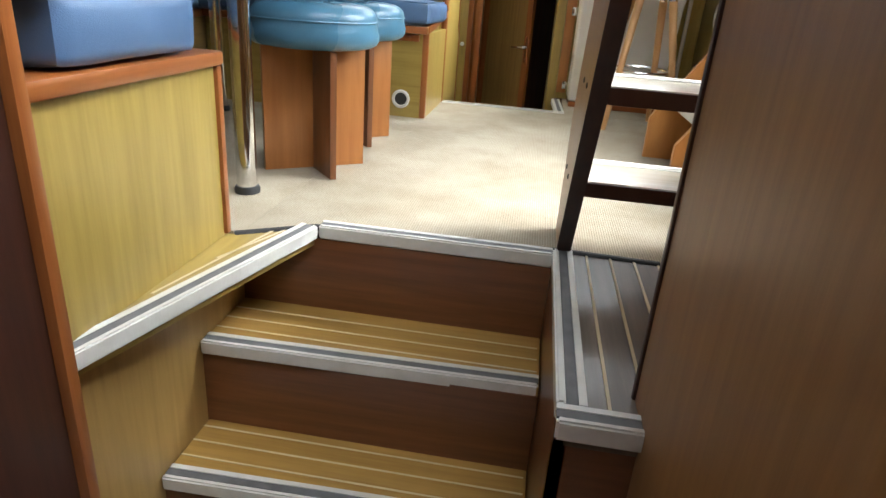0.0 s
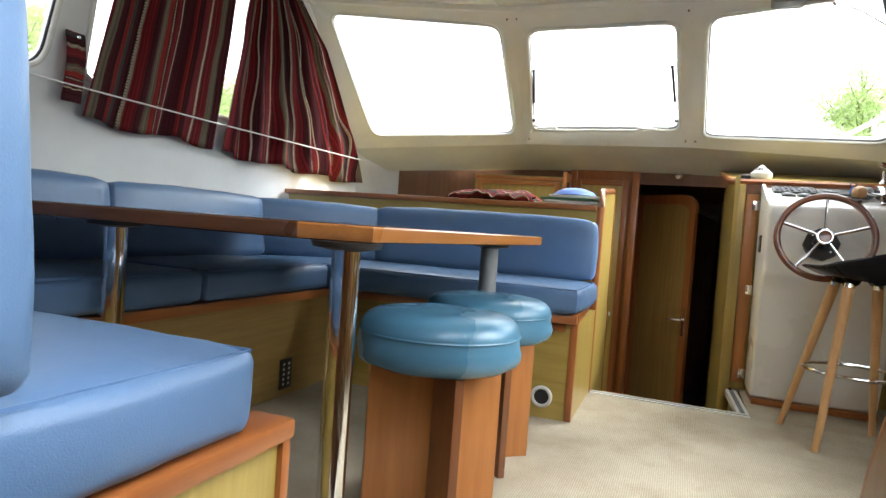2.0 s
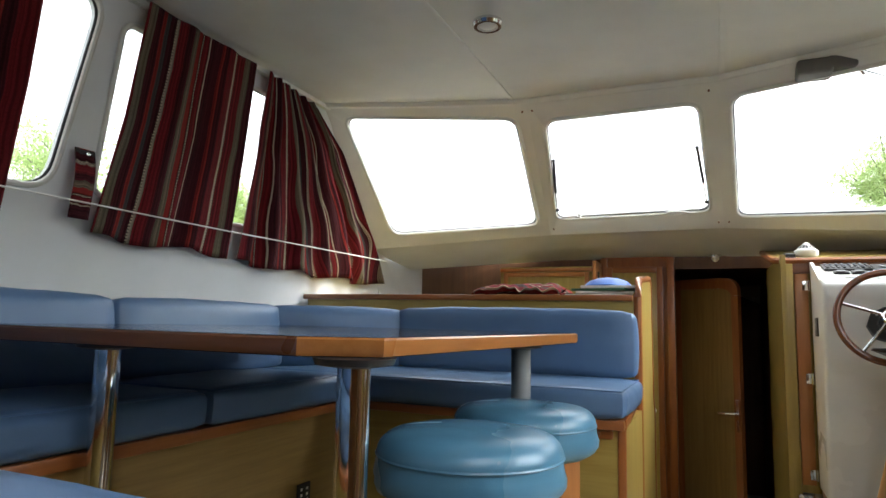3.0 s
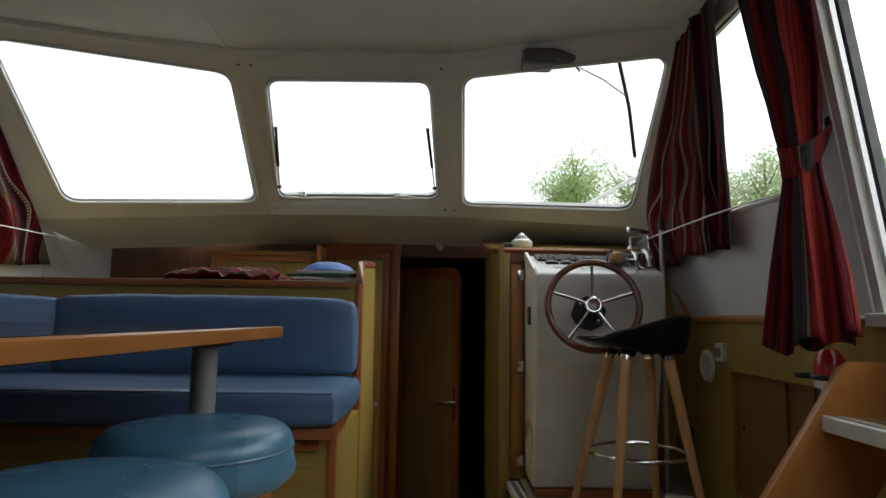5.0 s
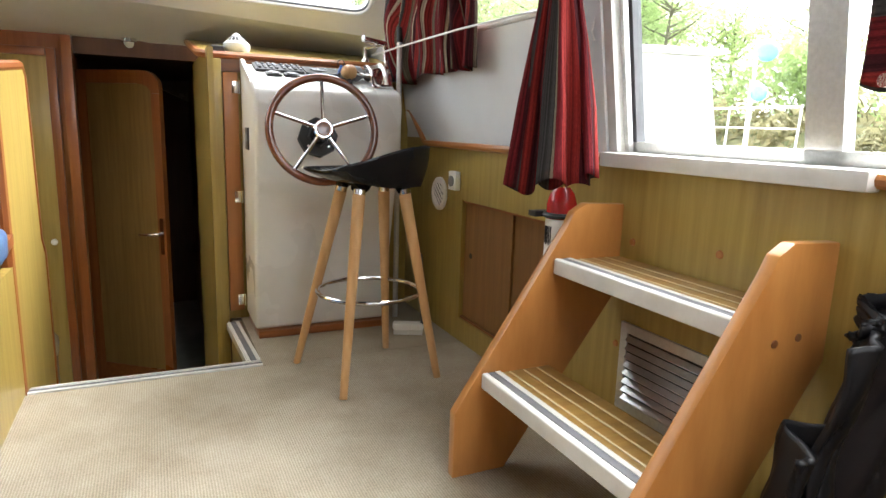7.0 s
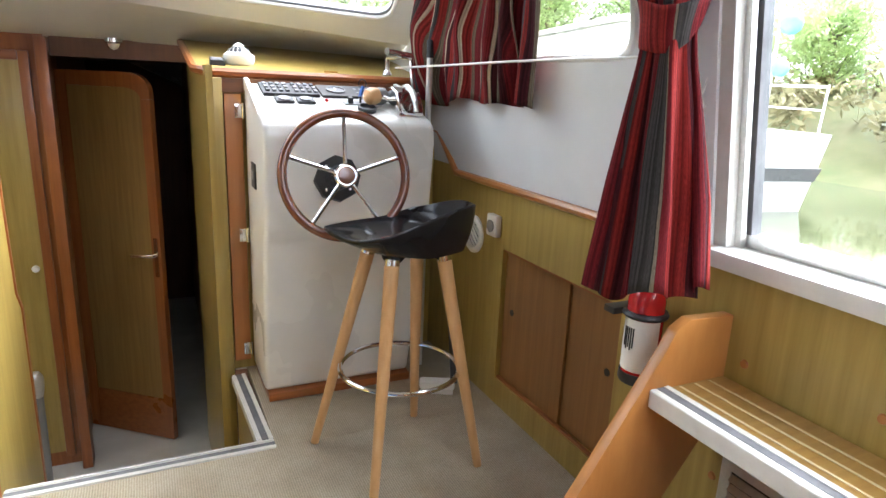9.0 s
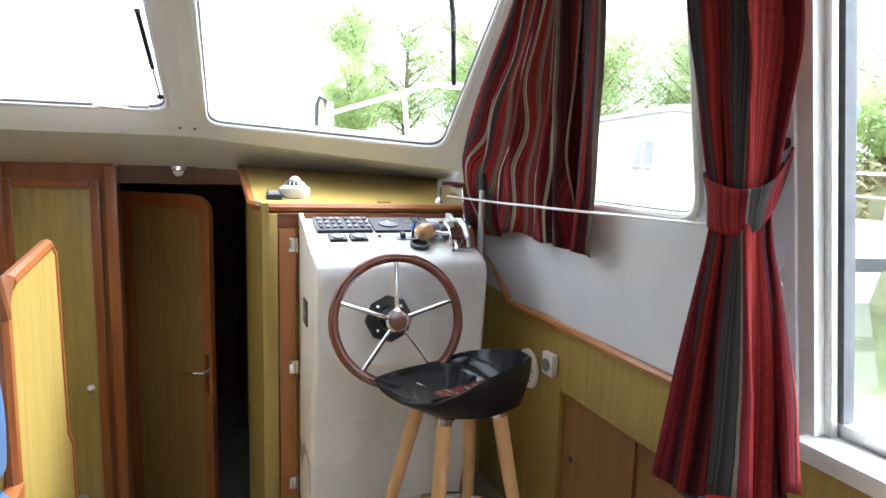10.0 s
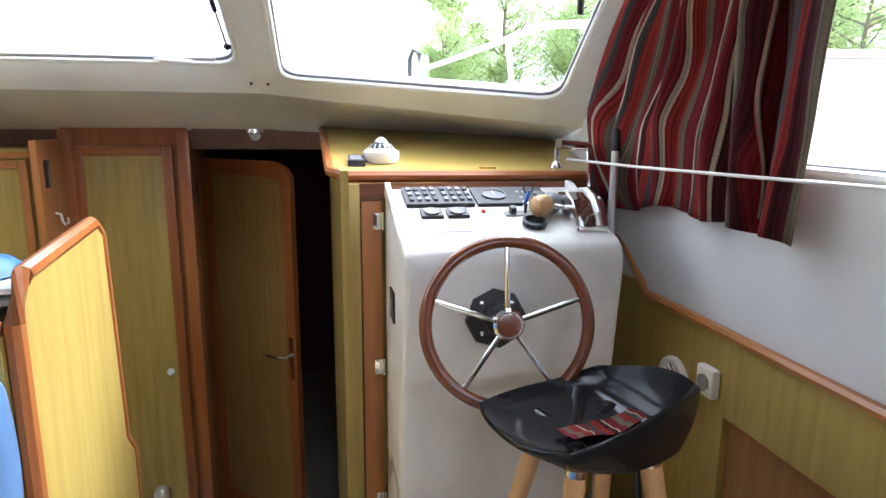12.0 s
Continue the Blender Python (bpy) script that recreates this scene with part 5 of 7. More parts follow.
part("seat", seat_shell(), black_gloss, bar, "glossy black saddle-shaped seat with a raised back", 60)
feet = [(0.266, 3.572), (0.338, 3.212), (0.690, 3.274), (0.622, 3.615)]
tops = [(0.41, 3.50), (0.427, 3.345), (0.59, 3.36), (0.565, 3.5)]
for (ax, ay), (bx, by) in zip(feet, tops):
    p = Vector((ax, ay, 0.0))
    q = Vector((bx, by, 0.63))
    leg = part("leg", tube([p, p.lerp(q, 0.5), q], 0.0125, 14, False, 0.021), beech, bar, "tapered pale beech leg")
    part("ferrule", rod(q - (q - p).normalized() * 0.002, q + (q - p).normalized() * 0.018, 0.0205, 0.0205), chrome, leg, "silver ferrule")
    part("leg_socket", tube([q + (q - p).normalized() * 0.017, q + (q - p).normalized() * 0.04 + Vector((0, 0, 0.004)), q.lerp(SC + Vector((0, 0, 0.64)), 0.25) + Vector((0, 0, 0.026))], 0.022, 14, False, 0.034), black_gloss, bar)
ring_z = 0.292
cxy = [Vector((a[0], a[1], 0)).lerp(Vector((b[0], b[1], 0.63)), ring_z / 0.63) for a, b in zip(feet, tops)]
ctr = sum(cxy, Vector()) / 4
part("foot_ring", tube([ctr + Vector((0.176 * math.cos(a), 0.176 * math.sin(a), 0)) for a in (2 * math.pi * k / 48 for k in range(48))], 0.0075, 10, True), chrome, bar, "chrome foot ring")

# ---- rest of the roof over the aft end, with the open deck hatch ----
solo("ceiling_aft", box(-2.42, -0.12, -0.6, 1.249, 1.945, 1.99), headliner, "off-white ceiling over the aft bench", "ceiling", "structure")

# ---- forward joinery ----
locker = thing("door_1", (-0.75, 5.08, LOW), "oak locker door with teak surround and a white knob", "door", kind="structure")
part("panel", box(-0.915, -0.605, 5.062, 5.079, LOW + 0.08, 1.14, 0.002), veneer, locker)
for b in (box(-0.945, -0.905, 5.055, 5.079, LOW + 0.05, 1.175, 0.006), box(-0.615, -0.575, 5.055, 5.079, LOW + 0.05, 1.175, 0.006)):
    part("moulding", b, teak, locker, "rounded teak moulding")
part("moulding", box(-0.904, -0.616, 5.055, 5.079, 1.135, 1.175, 0.006), teak_x, locker, "rounded teak moulding")
part("knob", lathe([(0.0, 0.03), (0.01, 0.029), (0.016, 0.022), (0.0155, 0.012), (0.008, 0.006), (0.009, -0.001)], (-0.643, 5.061, 0.227), 16, (0, -1, 0)), white_plastic, locker, "white knob")

H, F = Vector((-0.52, 5.45, 0)), Vector((-0.115, 5.12, 0))
dv = (F - H).normalized()
dn = Vector((dv.y, -dv.x, 0))


def on_door(a0, a1, z0, z1, t0, t1):
    pts = [H + dv * a0 + dn * t0, H + dv * a1 + dn * t0, H + dv * a1 + dn * t1, H + dv * a0 + dn * t1]
    return slab([p + Vector((0, 0, z0)) for p in pts], [p + Vector((0, 0, z1)) for p in pts])


W = (F - H).length
cabin_door = thing("door_2", (H.x, H.y, LOW), "half-open oak cabin door with a teak frame, browned for shade", "door", kind="structure")
def door_piece(outline, t0, t1):
    """A flat outline (along the door, height) given thickness across the door."""
    return slab([H + dv * a + dn * t0 + Vector((0, 0, z)) for a, z in outline], [H + dv * a + dn * t1 + Vector((0, 0, z)) for a, z in outline])


arch = [(W - 0.05 - 0.09 * (1 - math.cos(k * math.pi / 12)), 0.985 + 0.05 * math.sin(k * math.pi / 12)) for k in range(7)]
crown = [(W - 0.11 * (1 - math.cos(k * math.pi / 12)), 1.02 + 0.085 * math.sin(k * math.pi / 12)) for k in range(7)]
part("panel", door_piece([(0.06, LOW + 0.24), (W - 0.05, LOW + 0.24)] + arch + [(0.06, 1.035)], -0.012, 0.012), shaded_door_oak, cabin_door, "shaded yellow oak door panel")
part("stile", on_door(0.0, 0.0595, LOW + 0.01, 1.105, -0.016, 0.016), teak, cabin_door)
part("stile", on_door(W - 0.0495, W, LOW + 0.01, 0.985, -0.016, 0.016), teak, cabin_door)
part("rail", door_piece([(0.06, 1.036), (arch[-1][0], 1.036)] + [(a + 0.0005, z + 0.0005) for a, z in arch[::-1]] + [(W, 0.986)] + crown + [(0.06, 1.105)], -0.015, 0.015), teak, cabin_door, "teak door head with a rounded corner")
part("rail", on_door(0.06, W - 0.05, LOW + 0.01, LOW + 0.2395, -0.015, 0.015), teak_x, cabin_door)
hp = H + dv * (W - 0.022) + dn * 0.017
plate = part("door_handle", on_door(W - 0.034, W - 0.012, 0.12, 0.32, 0.0165, 0.021), chrome, cabin_door, "brushed metal lever handle")
part("lever", tube([hp + Vector((0, 0, 0.235)), hp + dn * 0.035 + Vector((0, 0, 0.235)), hp + dn * 0.042 - dv * 0.03 + Vector((0, 0, 0.233)), hp + dn * 0.042 - dv * 0.115 + Vector((0, 0, 0.228))], 0.008, 10), chrome, plate)

cupboard = thing("wall_cupboard", (-1.3, 4.95, 0.5), "oak wall cupboard with a teak side and framed door", "cupboard")
part("body", box(-1.66, -1.0, 4.9, 5.098, 0.35, 1.17), veneer_x, cupboard)
part("door", box(-1.62, -1.04, 4.885, 4.899, 0.4, 1.12, 0.002), veneer, cupboard)
for b in (box(-1.63, -1.6, 4.874, 4.8845, 0.39, 1.13, 0.004), box(-1.06, -1.03, 4.874, 4.8845, 0.39, 1.13, 0.004)):
    part("moulding", b, orange_wood, cupboard)
part("moulding", box(-1.5995, -1.0605, 4.874, 4.8845, 1.1, 1.13, 0.004), orange_wood, cupboard)
part("top_rail", box(-1.66, -1.0, 4.88, 4.899, 1.135, 1.16, 0.004), orange_wood, cupboard)
part("side_board", box(-1.0, -0.975, 4.83, 5.098, 0.35, 1.2, 0.004), orange_wood, cupboard, "orange wooden side board")
hook = thing("coat_hook", (-0.96, 4.95, 0.9), "small white hook on the cupboard side", "hook")
part("hook", tube([(-0.973, 4.93, 0.93), (-0.955, 4.93, 0.925), (-0.953, 4.93, 0.9), (-0.945, 4.93, 0.885), (-0.932, 4.93, 0.895), (-0.932, 4.93, 0.912)], 0.005, 8), white_plastic, hook)
thermo = thing("wall_thermometer", (-0.97, 4.9, 1.08), "small black thermometer on the cupboard side", "thermometer")
part("case", box(-0.974, -0.964, 4.87, 4.9, 1.03, 1.13, 0.003), black_plastic, thermo)
part("tube", box(-0.9638, -0.962, 4.882, 4.888, 1.04, 1.11), grey_plastic, thermo)

pole = thing("grab_post", (-0.668, 4.845, LOW), "grey metal grab post with a rounded head in the lower galley", "post")
part("post", rod((-0.668, 4.845, LOW), (-0.668, 4.845, -0.26), 0.02, 0.024, 18), grey_plastic, pole)
part("head", lathe([(0.0, 0.075), (0.02, 0.07), (0.032, 0.05), (0.034, 0.02), (0.03, -0.02), (0.024, -0.045), (0.0, -0.045)], (-0.668, 4.845, -0.26), 20), alu, pole, "silver rounded head")

dome = thing("ceiling_lamp", (-0.249, 5.2, 1.2), "small chromed dome lamp over the cabin door, unlit", "lamp")
part("base", lathe([(0.0, 0.03), (0.035, 0.03), (0.036, 0.015), (0.03, 0.01), (0.0, 0.01)], (-0.249, 5.02, 1.213), 20), chrome, dome)
part("bulb_cover", lathe([(0.0, -0.016), (0.014, -0.012), (0.022, 0.0), (0.024, 0.01), (0.0, 0.01)], (-0.249, 5.02, 1.212), 20), white_plastic, dome)
spot = thing("ceiling_lamp", (-1.07, 2.91, 1.97), "round chromed ceiling spot, unlit", "lamp")
part("rim", lathe([(0.0, 0.012), (0.06, 0.012), (0.062, 0.0), (0.055, -0.012), (0.043, -0.012), (0.04, 0.0), (0.0, 0.0)], (-1.07, 2.91, 1.972), 28), chrome, spot)
part("lens", lathe([(0.0, -0.014), (0.03, -0.01), (0.04, -0.002), (0.0, 0.0)], (-1.07, 2.91, 1.972), 24), white_plastic, spot)


# ---- curtains ----
def curtain(name, edge0, edge1, label, folds, depth, out, repeats, start=0.0, ripple=0.0, fabric=cloth, nu=130, nv=30):
    """Cloth between two side edges, each a polyline from top to bottom, with folds that deepen towards the hem."""
    def along(line, v):
        k = v * (len(line) - 1)
        i = min(int(k), len(line) - 2)
        return Vector(line[i]).lerp(Vector(line[i + 1]), k - i)
    n = Vector(out).normalized()
    def f(u, v):
        p = along(edge0, v).lerp(along(edge1, v), u)
        wave = math.sin(2 * math.pi * (folds * u + 0.12 * math.sin(5 * u + 2 * v))) + 0.45 * math.sin(2 * math.pi * folds * 1.7 * u + 1.3 + 2.2 * v)
        p += n * (depth * (0.45 + 0.55 * v) * wave)
        p += n * (0.25 * ripple * noise.noise(Vector((u * folds * 1.6 + start * 9, v * 3.5, folds))) * min(1.0, 3 * v))
        p.z += 0.012 * math.sin(2 * math.pi * (folds * 0.5 * u + 0.2)) * v
        # the cloth hangs clear of the window frames
        p.x = min(p.x, side_x(p.z, 1) - 0.017) if n.x < 0 else max(p.x, side_x(p.z, -1) + 0.017)
        return p
    bm = grid(f, nu, nv)
    uv = bm.loops.layers.uv.active
    for face in bm.faces:
        for loop in face.loops:
            a, b = loop[uv].uv
            loop[uv].uv = (a * repeats + start + ripple * a * (math.sin(9 * b + 5 * a) + 0.6 * math.sin(17 * b + 11 * a)) * b, b)
    ob = solo(name, bm, fabric, label, "curtain", group="striped curtains", smooth=80)
    md = ob.modifiers.new("cloth", "SOLIDIFY")
    md.thickness = 0.0025
    return ob


def port_x(z):
    return side_x(z, -1) + 0.05


curtain("curtain", [(port_x(1.95), 2.24, 1.95), (port_x(1.5), 2.225, 1.5), (port_x(1.06), 2.18, 1.055)], [(port_x(1.95), 2.84, 1.945), (port_x(1.5), 2.86, 1.5), (port_x(1.06), 2.865, 1.05)], "dark red striped woven curtain over the port window", 3.3, 0.012, (1, 0, 0.1), 1.15, 0.33)
curtain("curtain", [(port_x(1.95), 2.93, 1.945), (port_x(1.5), 2.93, 1.5), (port_x(1.03), 2.935, 1.035)],
        [(port_x(1.88) + 0.01, 3.33, 1.9), (port_x(1.75) + 0.01, 3.62, 1.72), (port_x(1.5) + 0.01, 3.86, 1.5), (port_x(1.3), 4.12, 1.28), (port_x(1.03), 4.33, 1.005)], "dark red striped curtain gathered along the windscreen pillar", 6.2, 0.026, (1, 0, 0.1), 2.1, 0.62, 0.07)
curtain("curtain", [(port_x(1.95), 0.9, 1.95), (port_x(1.5), 0.9, 1.5), (port_x(1.06), 0.9, 1.07)], [(port_x(1.95), 1.86, 1.95), (port_x(1.5), 1.87, 1.5), (port_x(1.06), 1.865, 1.08)], "dark red striped curtain over the large port window", 4.2, 0.014, (1, 0, 0.1), 1.2, 0.02)
tie = thing("curtain_tie", (-2.33, 2.11, 1.15), "striped cloth curtain tie hanging from a hook", "curtain tie")
bm = grid(lambda u, v: Vector((port_x(1.25) - 0.005 + 0.008 * math.sin(3 * v), 2.08 + 0.075 * u + 0.004 * math.sin(5 * v), 1.355 - 0.25 * v)), 6, 14)
uvl = bm.loops.layers.uv.active
for face in bm.faces:
    for loop in face.loops:
        loop[uvl].uv = (loop[uvl].uv.y * 0.55 + 0.5, loop[uvl].uv.x)
t1 = part("band", bm, cloth, tie)
t1.modifiers.new("cloth", "SOLIDIFY").thickness = 0.006
part("eyelet", lathe([(0, 0.006), (0.006, 0.004), (0.007, 0)], (port_x(1.34) + 0.006, 2.115, 1.335), 12, (1, 0, 0)), chrome, tie)


def star_x(z):
    return side_x(z, 1) - 0.045


# the starboard curtain: a smooth panel by the glass, a deep fold, then cloth bunched against the pillar
curtain("curtain", [(star_x(1.95), 3.16, 1.945), (star_x(1.5), 3.225, 1.5), (star_x(1.3), 3.28, 1.3), (star_x(1.05), 3.35, 1.04)],
        [(star_x(1.95), 3.34, 1.93), (star_x(1.5), 3.46, 1.5), (star_x(1.3), 3.5, 1.3), (star_x(1.05), 3.535, 1.075)], "dark red and grey striped curtain hanging beside the starboard pane", 1.25, 0.026, (-1, 0, 0.1), 0.42, 0.36, 0.03)
# bunched cloth takes the brighter stripes to carry the windscreen's light
curtain("curtain", [(star_x(1.95) + 0.015, 3.27, 1.94), (star_x(1.5) + 0.015, 3.37, 1.5), (star_x(1.3) + 0.015, 3.42, 1.3), (star_x(1.05) + 0.012, 3.46, 1.075)],
        [(star_x(1.9) - 0.01, 3.5, 1.9), (star_x(1.72) - 0.01, 3.72, 1.7), (star_x(1.5) - 0.015, 3.96, 1.52), (star_x(1.3) - 0.01, 4.2, 1.3), (star_x(1.03), 4.25, 1.03)], "red, grey and cream striped curtain bunched against the starboard pillar", 4.6, 0.021, (-1, 0, 0.1), 2.5, 0.1, 0.12, cloth_lit)

# tied-back curtain by the sliding window: a gathered bundle with a waist, hanging clear of the side
tied = thing("curtain", (0.77, 2.76, 0.72), "red and grey striped curtain tied back with a cloth band", "curtain", "striped curtains")
LONG, FRONT = Vector((0.55, -0.83, 0)).normalized(), Vector((-0.83, -0.55, 0)).normalized()
# height, centre x, centre y, half width, half depth
BUNDLE = [(0.715, 0.764, 2.762, 0.108, 0.055), (0.9, 0.772, 2.772, 0.088, 0.05), (1.08, 0.78, 2.79, 0.064, 0.044), (1.17, 0.784, 2.8, 0.05, 0.038), (1.23, 0.786, 2.805, 0.045, 0.036), (1.3, 0.782, 2.81, 0.054, 0.036), (1.5, 0.765, 2.815, 0.078, 0.036), (1.94, 0.712, 2.835, 0.105, 0.03)]


def bundle(z):
    for a, b in zip(BUNDLE, BUNDLE[1:]):
        if z <= b[0] or b is BUNDLE[-1]:
            k = max(0.0, min(1.0, (z - a[0]) / (b[0] - a[0])))
            return [p + (q - p) * k for p, q in zip(a[1:], b[1:])]


def tied_sheet(u, v):
    z = 1.94 - 1.225 * v
    cx, cy, wide, deep = bundle(z)
    t = 2 * math.pi * u
    # pleats that run down the cloth, drift a little and pinch together at the waist
    pleat = 0.75 * math.sin(5 * t + 0.9 + 0.8 * math.sin(2.2 * v + t)) + 0.35 * math.sin(11 * t + 1.9 - 2.2 * v) + 0.3 * noise.noise(Vector((3 * math.cos(t), 3 * math.sin(t), 5 * v)))
    depth = 0.008 + 0.016 * min(1.0, abs(z - 1.22) / 0.3)
    p = Vector((cx, cy, z)) + LONG * (wide * math.cos(t) * (1 + 0.06 * pleat)) + FRONT * (deep * math.sin(t) + depth * pleat)
    p += LONG * (0.012 * math.sin(9 * t + 3 * v) * min(1.0, abs(z - 1.22) / 0.3))
    p.z += v ** 8 * (0.02 * math.cos(t) + 0.016 * pleat)
    return p


bm = grid(tied_sheet, 150, 44)
uvl = bm.loops.layers.uv.active
for face in bm.faces:
    for loop in face.loops:
        loop[uvl].uv = (2.3 * loop[uvl].uv.x + 0.08, loop[uvl].uv.y)
s1 = part("drape", bm, cloth_bold, tied, "", 80)
s1.modifiers.new("cloth", "SOLIDIFY").thickness = 0.0025
BAND = [Vector(p) for p in ((0.815, 2.868, 1.25), (0.765, 2.868, 1.247), (0.733, 2.832, 1.235), (0.738, 2.778, 1.224), (0.768, 2.748, 1.233), (0.805, 2.748, 1.265), (0.84, 2.762, 1.305), (0.87, 2.79, 1.345))]


def on_band(k):
    k = max(0.0, min(len(BAND) - 1.001, k))
    i = int(k)
    p0, p1, p2, p3 = BAND[max(i - 1, 0)], BAND[i], BAND[i + 1], BAND[min(i + 2, len(BAND) - 1)]
    f = k - i
    return 0.5 * (2 * p1 + (p2 - p0) * f + (2 * p0 - 5 * p1 + 4 * p2 - p3) * f * f + (3 * p1 - p0 - 3 * p2 + p3) * f ** 3)


def band_sheet(u, v):
    p = on_band(u * (len(BAND) - 1))
    half = 0.05 * (1 - 0.35 * u)
    mid = Vector((0.79, 2.8, p.z))
    out = (p - mid).normalized()
    return p + Vector((0, 0, half * (1 - 2 * v))) + out * (0.008 * (1 - 2 * v) + 0.003 * math.sin(14 * u + 4 * v))


bm = grid(band_sheet, 48, 8)
uvl = bm.loops.layers.uv.active
for face in bm.faces:
    for loop in face.loops:
        loop[uvl].uv = (0.95 * loop[uvl].uv.x + 0.1, loop[uvl].uv.y * 0.15)
part("tie_band", bm, cloth_bold, tied, "striped cloth tie band").modifiers.new("cloth", "SOLIDIFY").thickness = 0.005
bm = grid(lambda u, v: Vector((0.868 + 0.012 * math.sin(6 * v) - 0.02 * math.sin(math.pi * u), 2.8 - 0.042 * u + 0.006 * math.sin(5 * u + 3 * v), 1.372 + 0.018 * math.sin(2.6 * u + 0.4) - 0.06 * v * (1 - 0.3 * u))), 12, 8)
part("tie_tail", bm, cloth_bold, tied, "twisted end of the tie band").modifiers.new("cloth", "SOLIDIFY").thickness = 0.006


def hanging_tie(place, high, label):
    """A spare cloth tie hanging flat, striped across, with an eyelet at its foot."""
    x, y, z = place
    t = thing("curtain_tie", place, label, "curtain tie")
    bm = grid(lambda u, v: Vector((x + 0.008 * math.sin(3 * v), y - 0.085 * u + 0.004 * math.sin(5 * v), z + high * (1 - v) + 0.012 * (2 * u - 1) ** 2 * (1 if v > 0.99 else 0))), 8, 16)
    uv = bm.loops.layers.uv.active
    for face in bm.faces:
        for loop in face.loops:
            loop[uv].uv = (loop[uv].uv.y * 0.9 + 0.05, loop[uv].uv.x * 0.1)
    part("band", bm, cloth_bold, t).modifiers.new("cloth", "SOLIDIFY").thickness = 0.006
    part("eyelet", lathe([(0.004, 0.006), (0.011, 0.006), (0.013, 0.0)], (x - 0.005, y - 0.045, z + 0.018), 16, (-1, 0, 0)), chrome, t, "shiny metal eyelet")


hanging_tie((0.88, 2.085, 0.925), 0.42, "red knitted curtain tie with cream bands hanging by the side window")

# white cords that hold the curtains
cord = thing("cord", (0.88, 3.5, 1.17), "thin white cord stretched across the curtain hems", "cord")
part("cord", tube([(0.755, 4.22, 1.165), (0.762, 3.8, 1.17), (0.785, 3.4, 1.178), (0.82, 3.1, 1.183), (0.885, 2.775, 1.185)], 0.0035, 8), white_plastic, cord)
part("knot", lathe([(0, 0.012), (0.009, 0.006), (0.01, 0), (0.006, -0.01), (0, -0.012)], (0.885, 2.77, 1.185), 12), white_plastic, cord)
part("tail", tube([(0.885, 2.77, 1.185), (0.88, 2.78, 1.15), (0.88, 2.795, 1.11), (0.882, 2.785, 1.085)], 0.003, 8), white_plastic, cord)
cord2 = thing("cord", (-2.3, 3.0, 1.16), "thin white cord stretched across the port curtain hems", "cord")
part("cord", tube([(-2.295, 0.8, 1.16), (-2.275, 1.75, 1.163), (-2.265, 2.8, 1.16), (-2.25, 4.28, 1.165)], 0.003, 8), white_plastic, cord2)

# ---- small things ----
compass = thing("compass", (0.185, 4.36, 1.15), "white ball compass with a dark card on the dashboard", "compass")
cz = dash_z(4.36)
part("base", lathe([(0.0, 0.0), (0.05, 0.0), (0.058, 0.018), (0.056, 0.036), (0.042, 0.046), (0.0, 0.046)], (0.185, 4.36, cz - 0.006), 28), white_plastic, compass, "white rounded base")
part("card", lathe([(0.041, 0.04), (0.036, 0.055), (0.022, 0.066), (0.0, 0.066)], (0.185, 4.36, cz - 0.006), 24), black_plastic, compass, "dark compass card")
for k in range(14):
    a = 2 * math.pi * k / 14
    d = Vector((math.cos(a), math.sin(a), 0))
    part("card_mark", rod(Vector((0.185, 4.36, cz + 0.037)) + d * 0.041, Vector((0.185, 4.36, cz + 0.054)) + d * 0.031, 0.0022, None, 5), white_plastic, compass)
part("cap", lathe([(0.022, 0.064), (0.016, 0.074), (0.005, 0.08), (0.0, 0.081)], (0.185, 4.36, cz - 0.006), 20), white_plastic, compass, "white pointed cap")
phone = thing("handset", (0.1, 4.33, 1.15), "small black remote lying on the dashboard", "remote")
pz = dash_z(4.33)
part("body", slab([(0.075, 4.29, dash_z(4.29)), (0.128, 4.285, dash_z(4.285)), (0.135, 4.37, dash_z(4.37)), (0.08, 4.375, dash_z(4.375))], [(0.077, 4.292, dash_z(4.292) + 0.018), (0.126, 4.287, dash_z(4.287) + 0.018), (0.133, 4.368, dash_z(4.368) + 0.018), (0.082, 4.373, dash_z(4.373) + 0.018)]), black_plastic, phone)
for k in range(3):
    part("key_row", slab([(0.085, 4.3 + 0.02 * k, dash_z(4.3 + 0.02 * k) + 0.0185), (0.12, 4.298 + 0.02 * k, dash_z(4.298 + 0.02 * k) + 0.0185), (0.121, 4.308 + 0.02 * k, dash_z(4.308 + 0.02 * k) + 0.0185), (0.086, 4.31 + 0.02 * k, dash_z(4.31 + 0.02 * k) + 0.0185)],
                         [(0.085, 4.3 + 0.02 * k, dash_z(4.3 + 0.02 * k) + 0.021), (0.12, 4.298 + 0.02 * k, dash_z(4.298 + 0.02 * k) + 0.021), (0.121, 4.308 + 0.02 * k, dash_z(4.308 + 0.02 * k) + 0.021), (0.086, 4.31 + 0.02 * k, dash_z(4.31 + 0.02 * k) + 0.021)]), grey_plastic, phone)
clip = thing("brass_catch", (0.51, 4.25, 1.14), "small brass catch on the dashboard edge", "catch")
brass = textured("brass", (0.5, 0.33, 0.1), (0.6, 0.42, 0.15), (1, 1, 1), 6, 0.3, 0.06, 0.02, 90, metal=1.0)
part("plate", box(0.48, 0.53, 4.245, 4.262, dash_z(4.25), dash_z(4.25) + 0.006, 0.001), brass, clip)

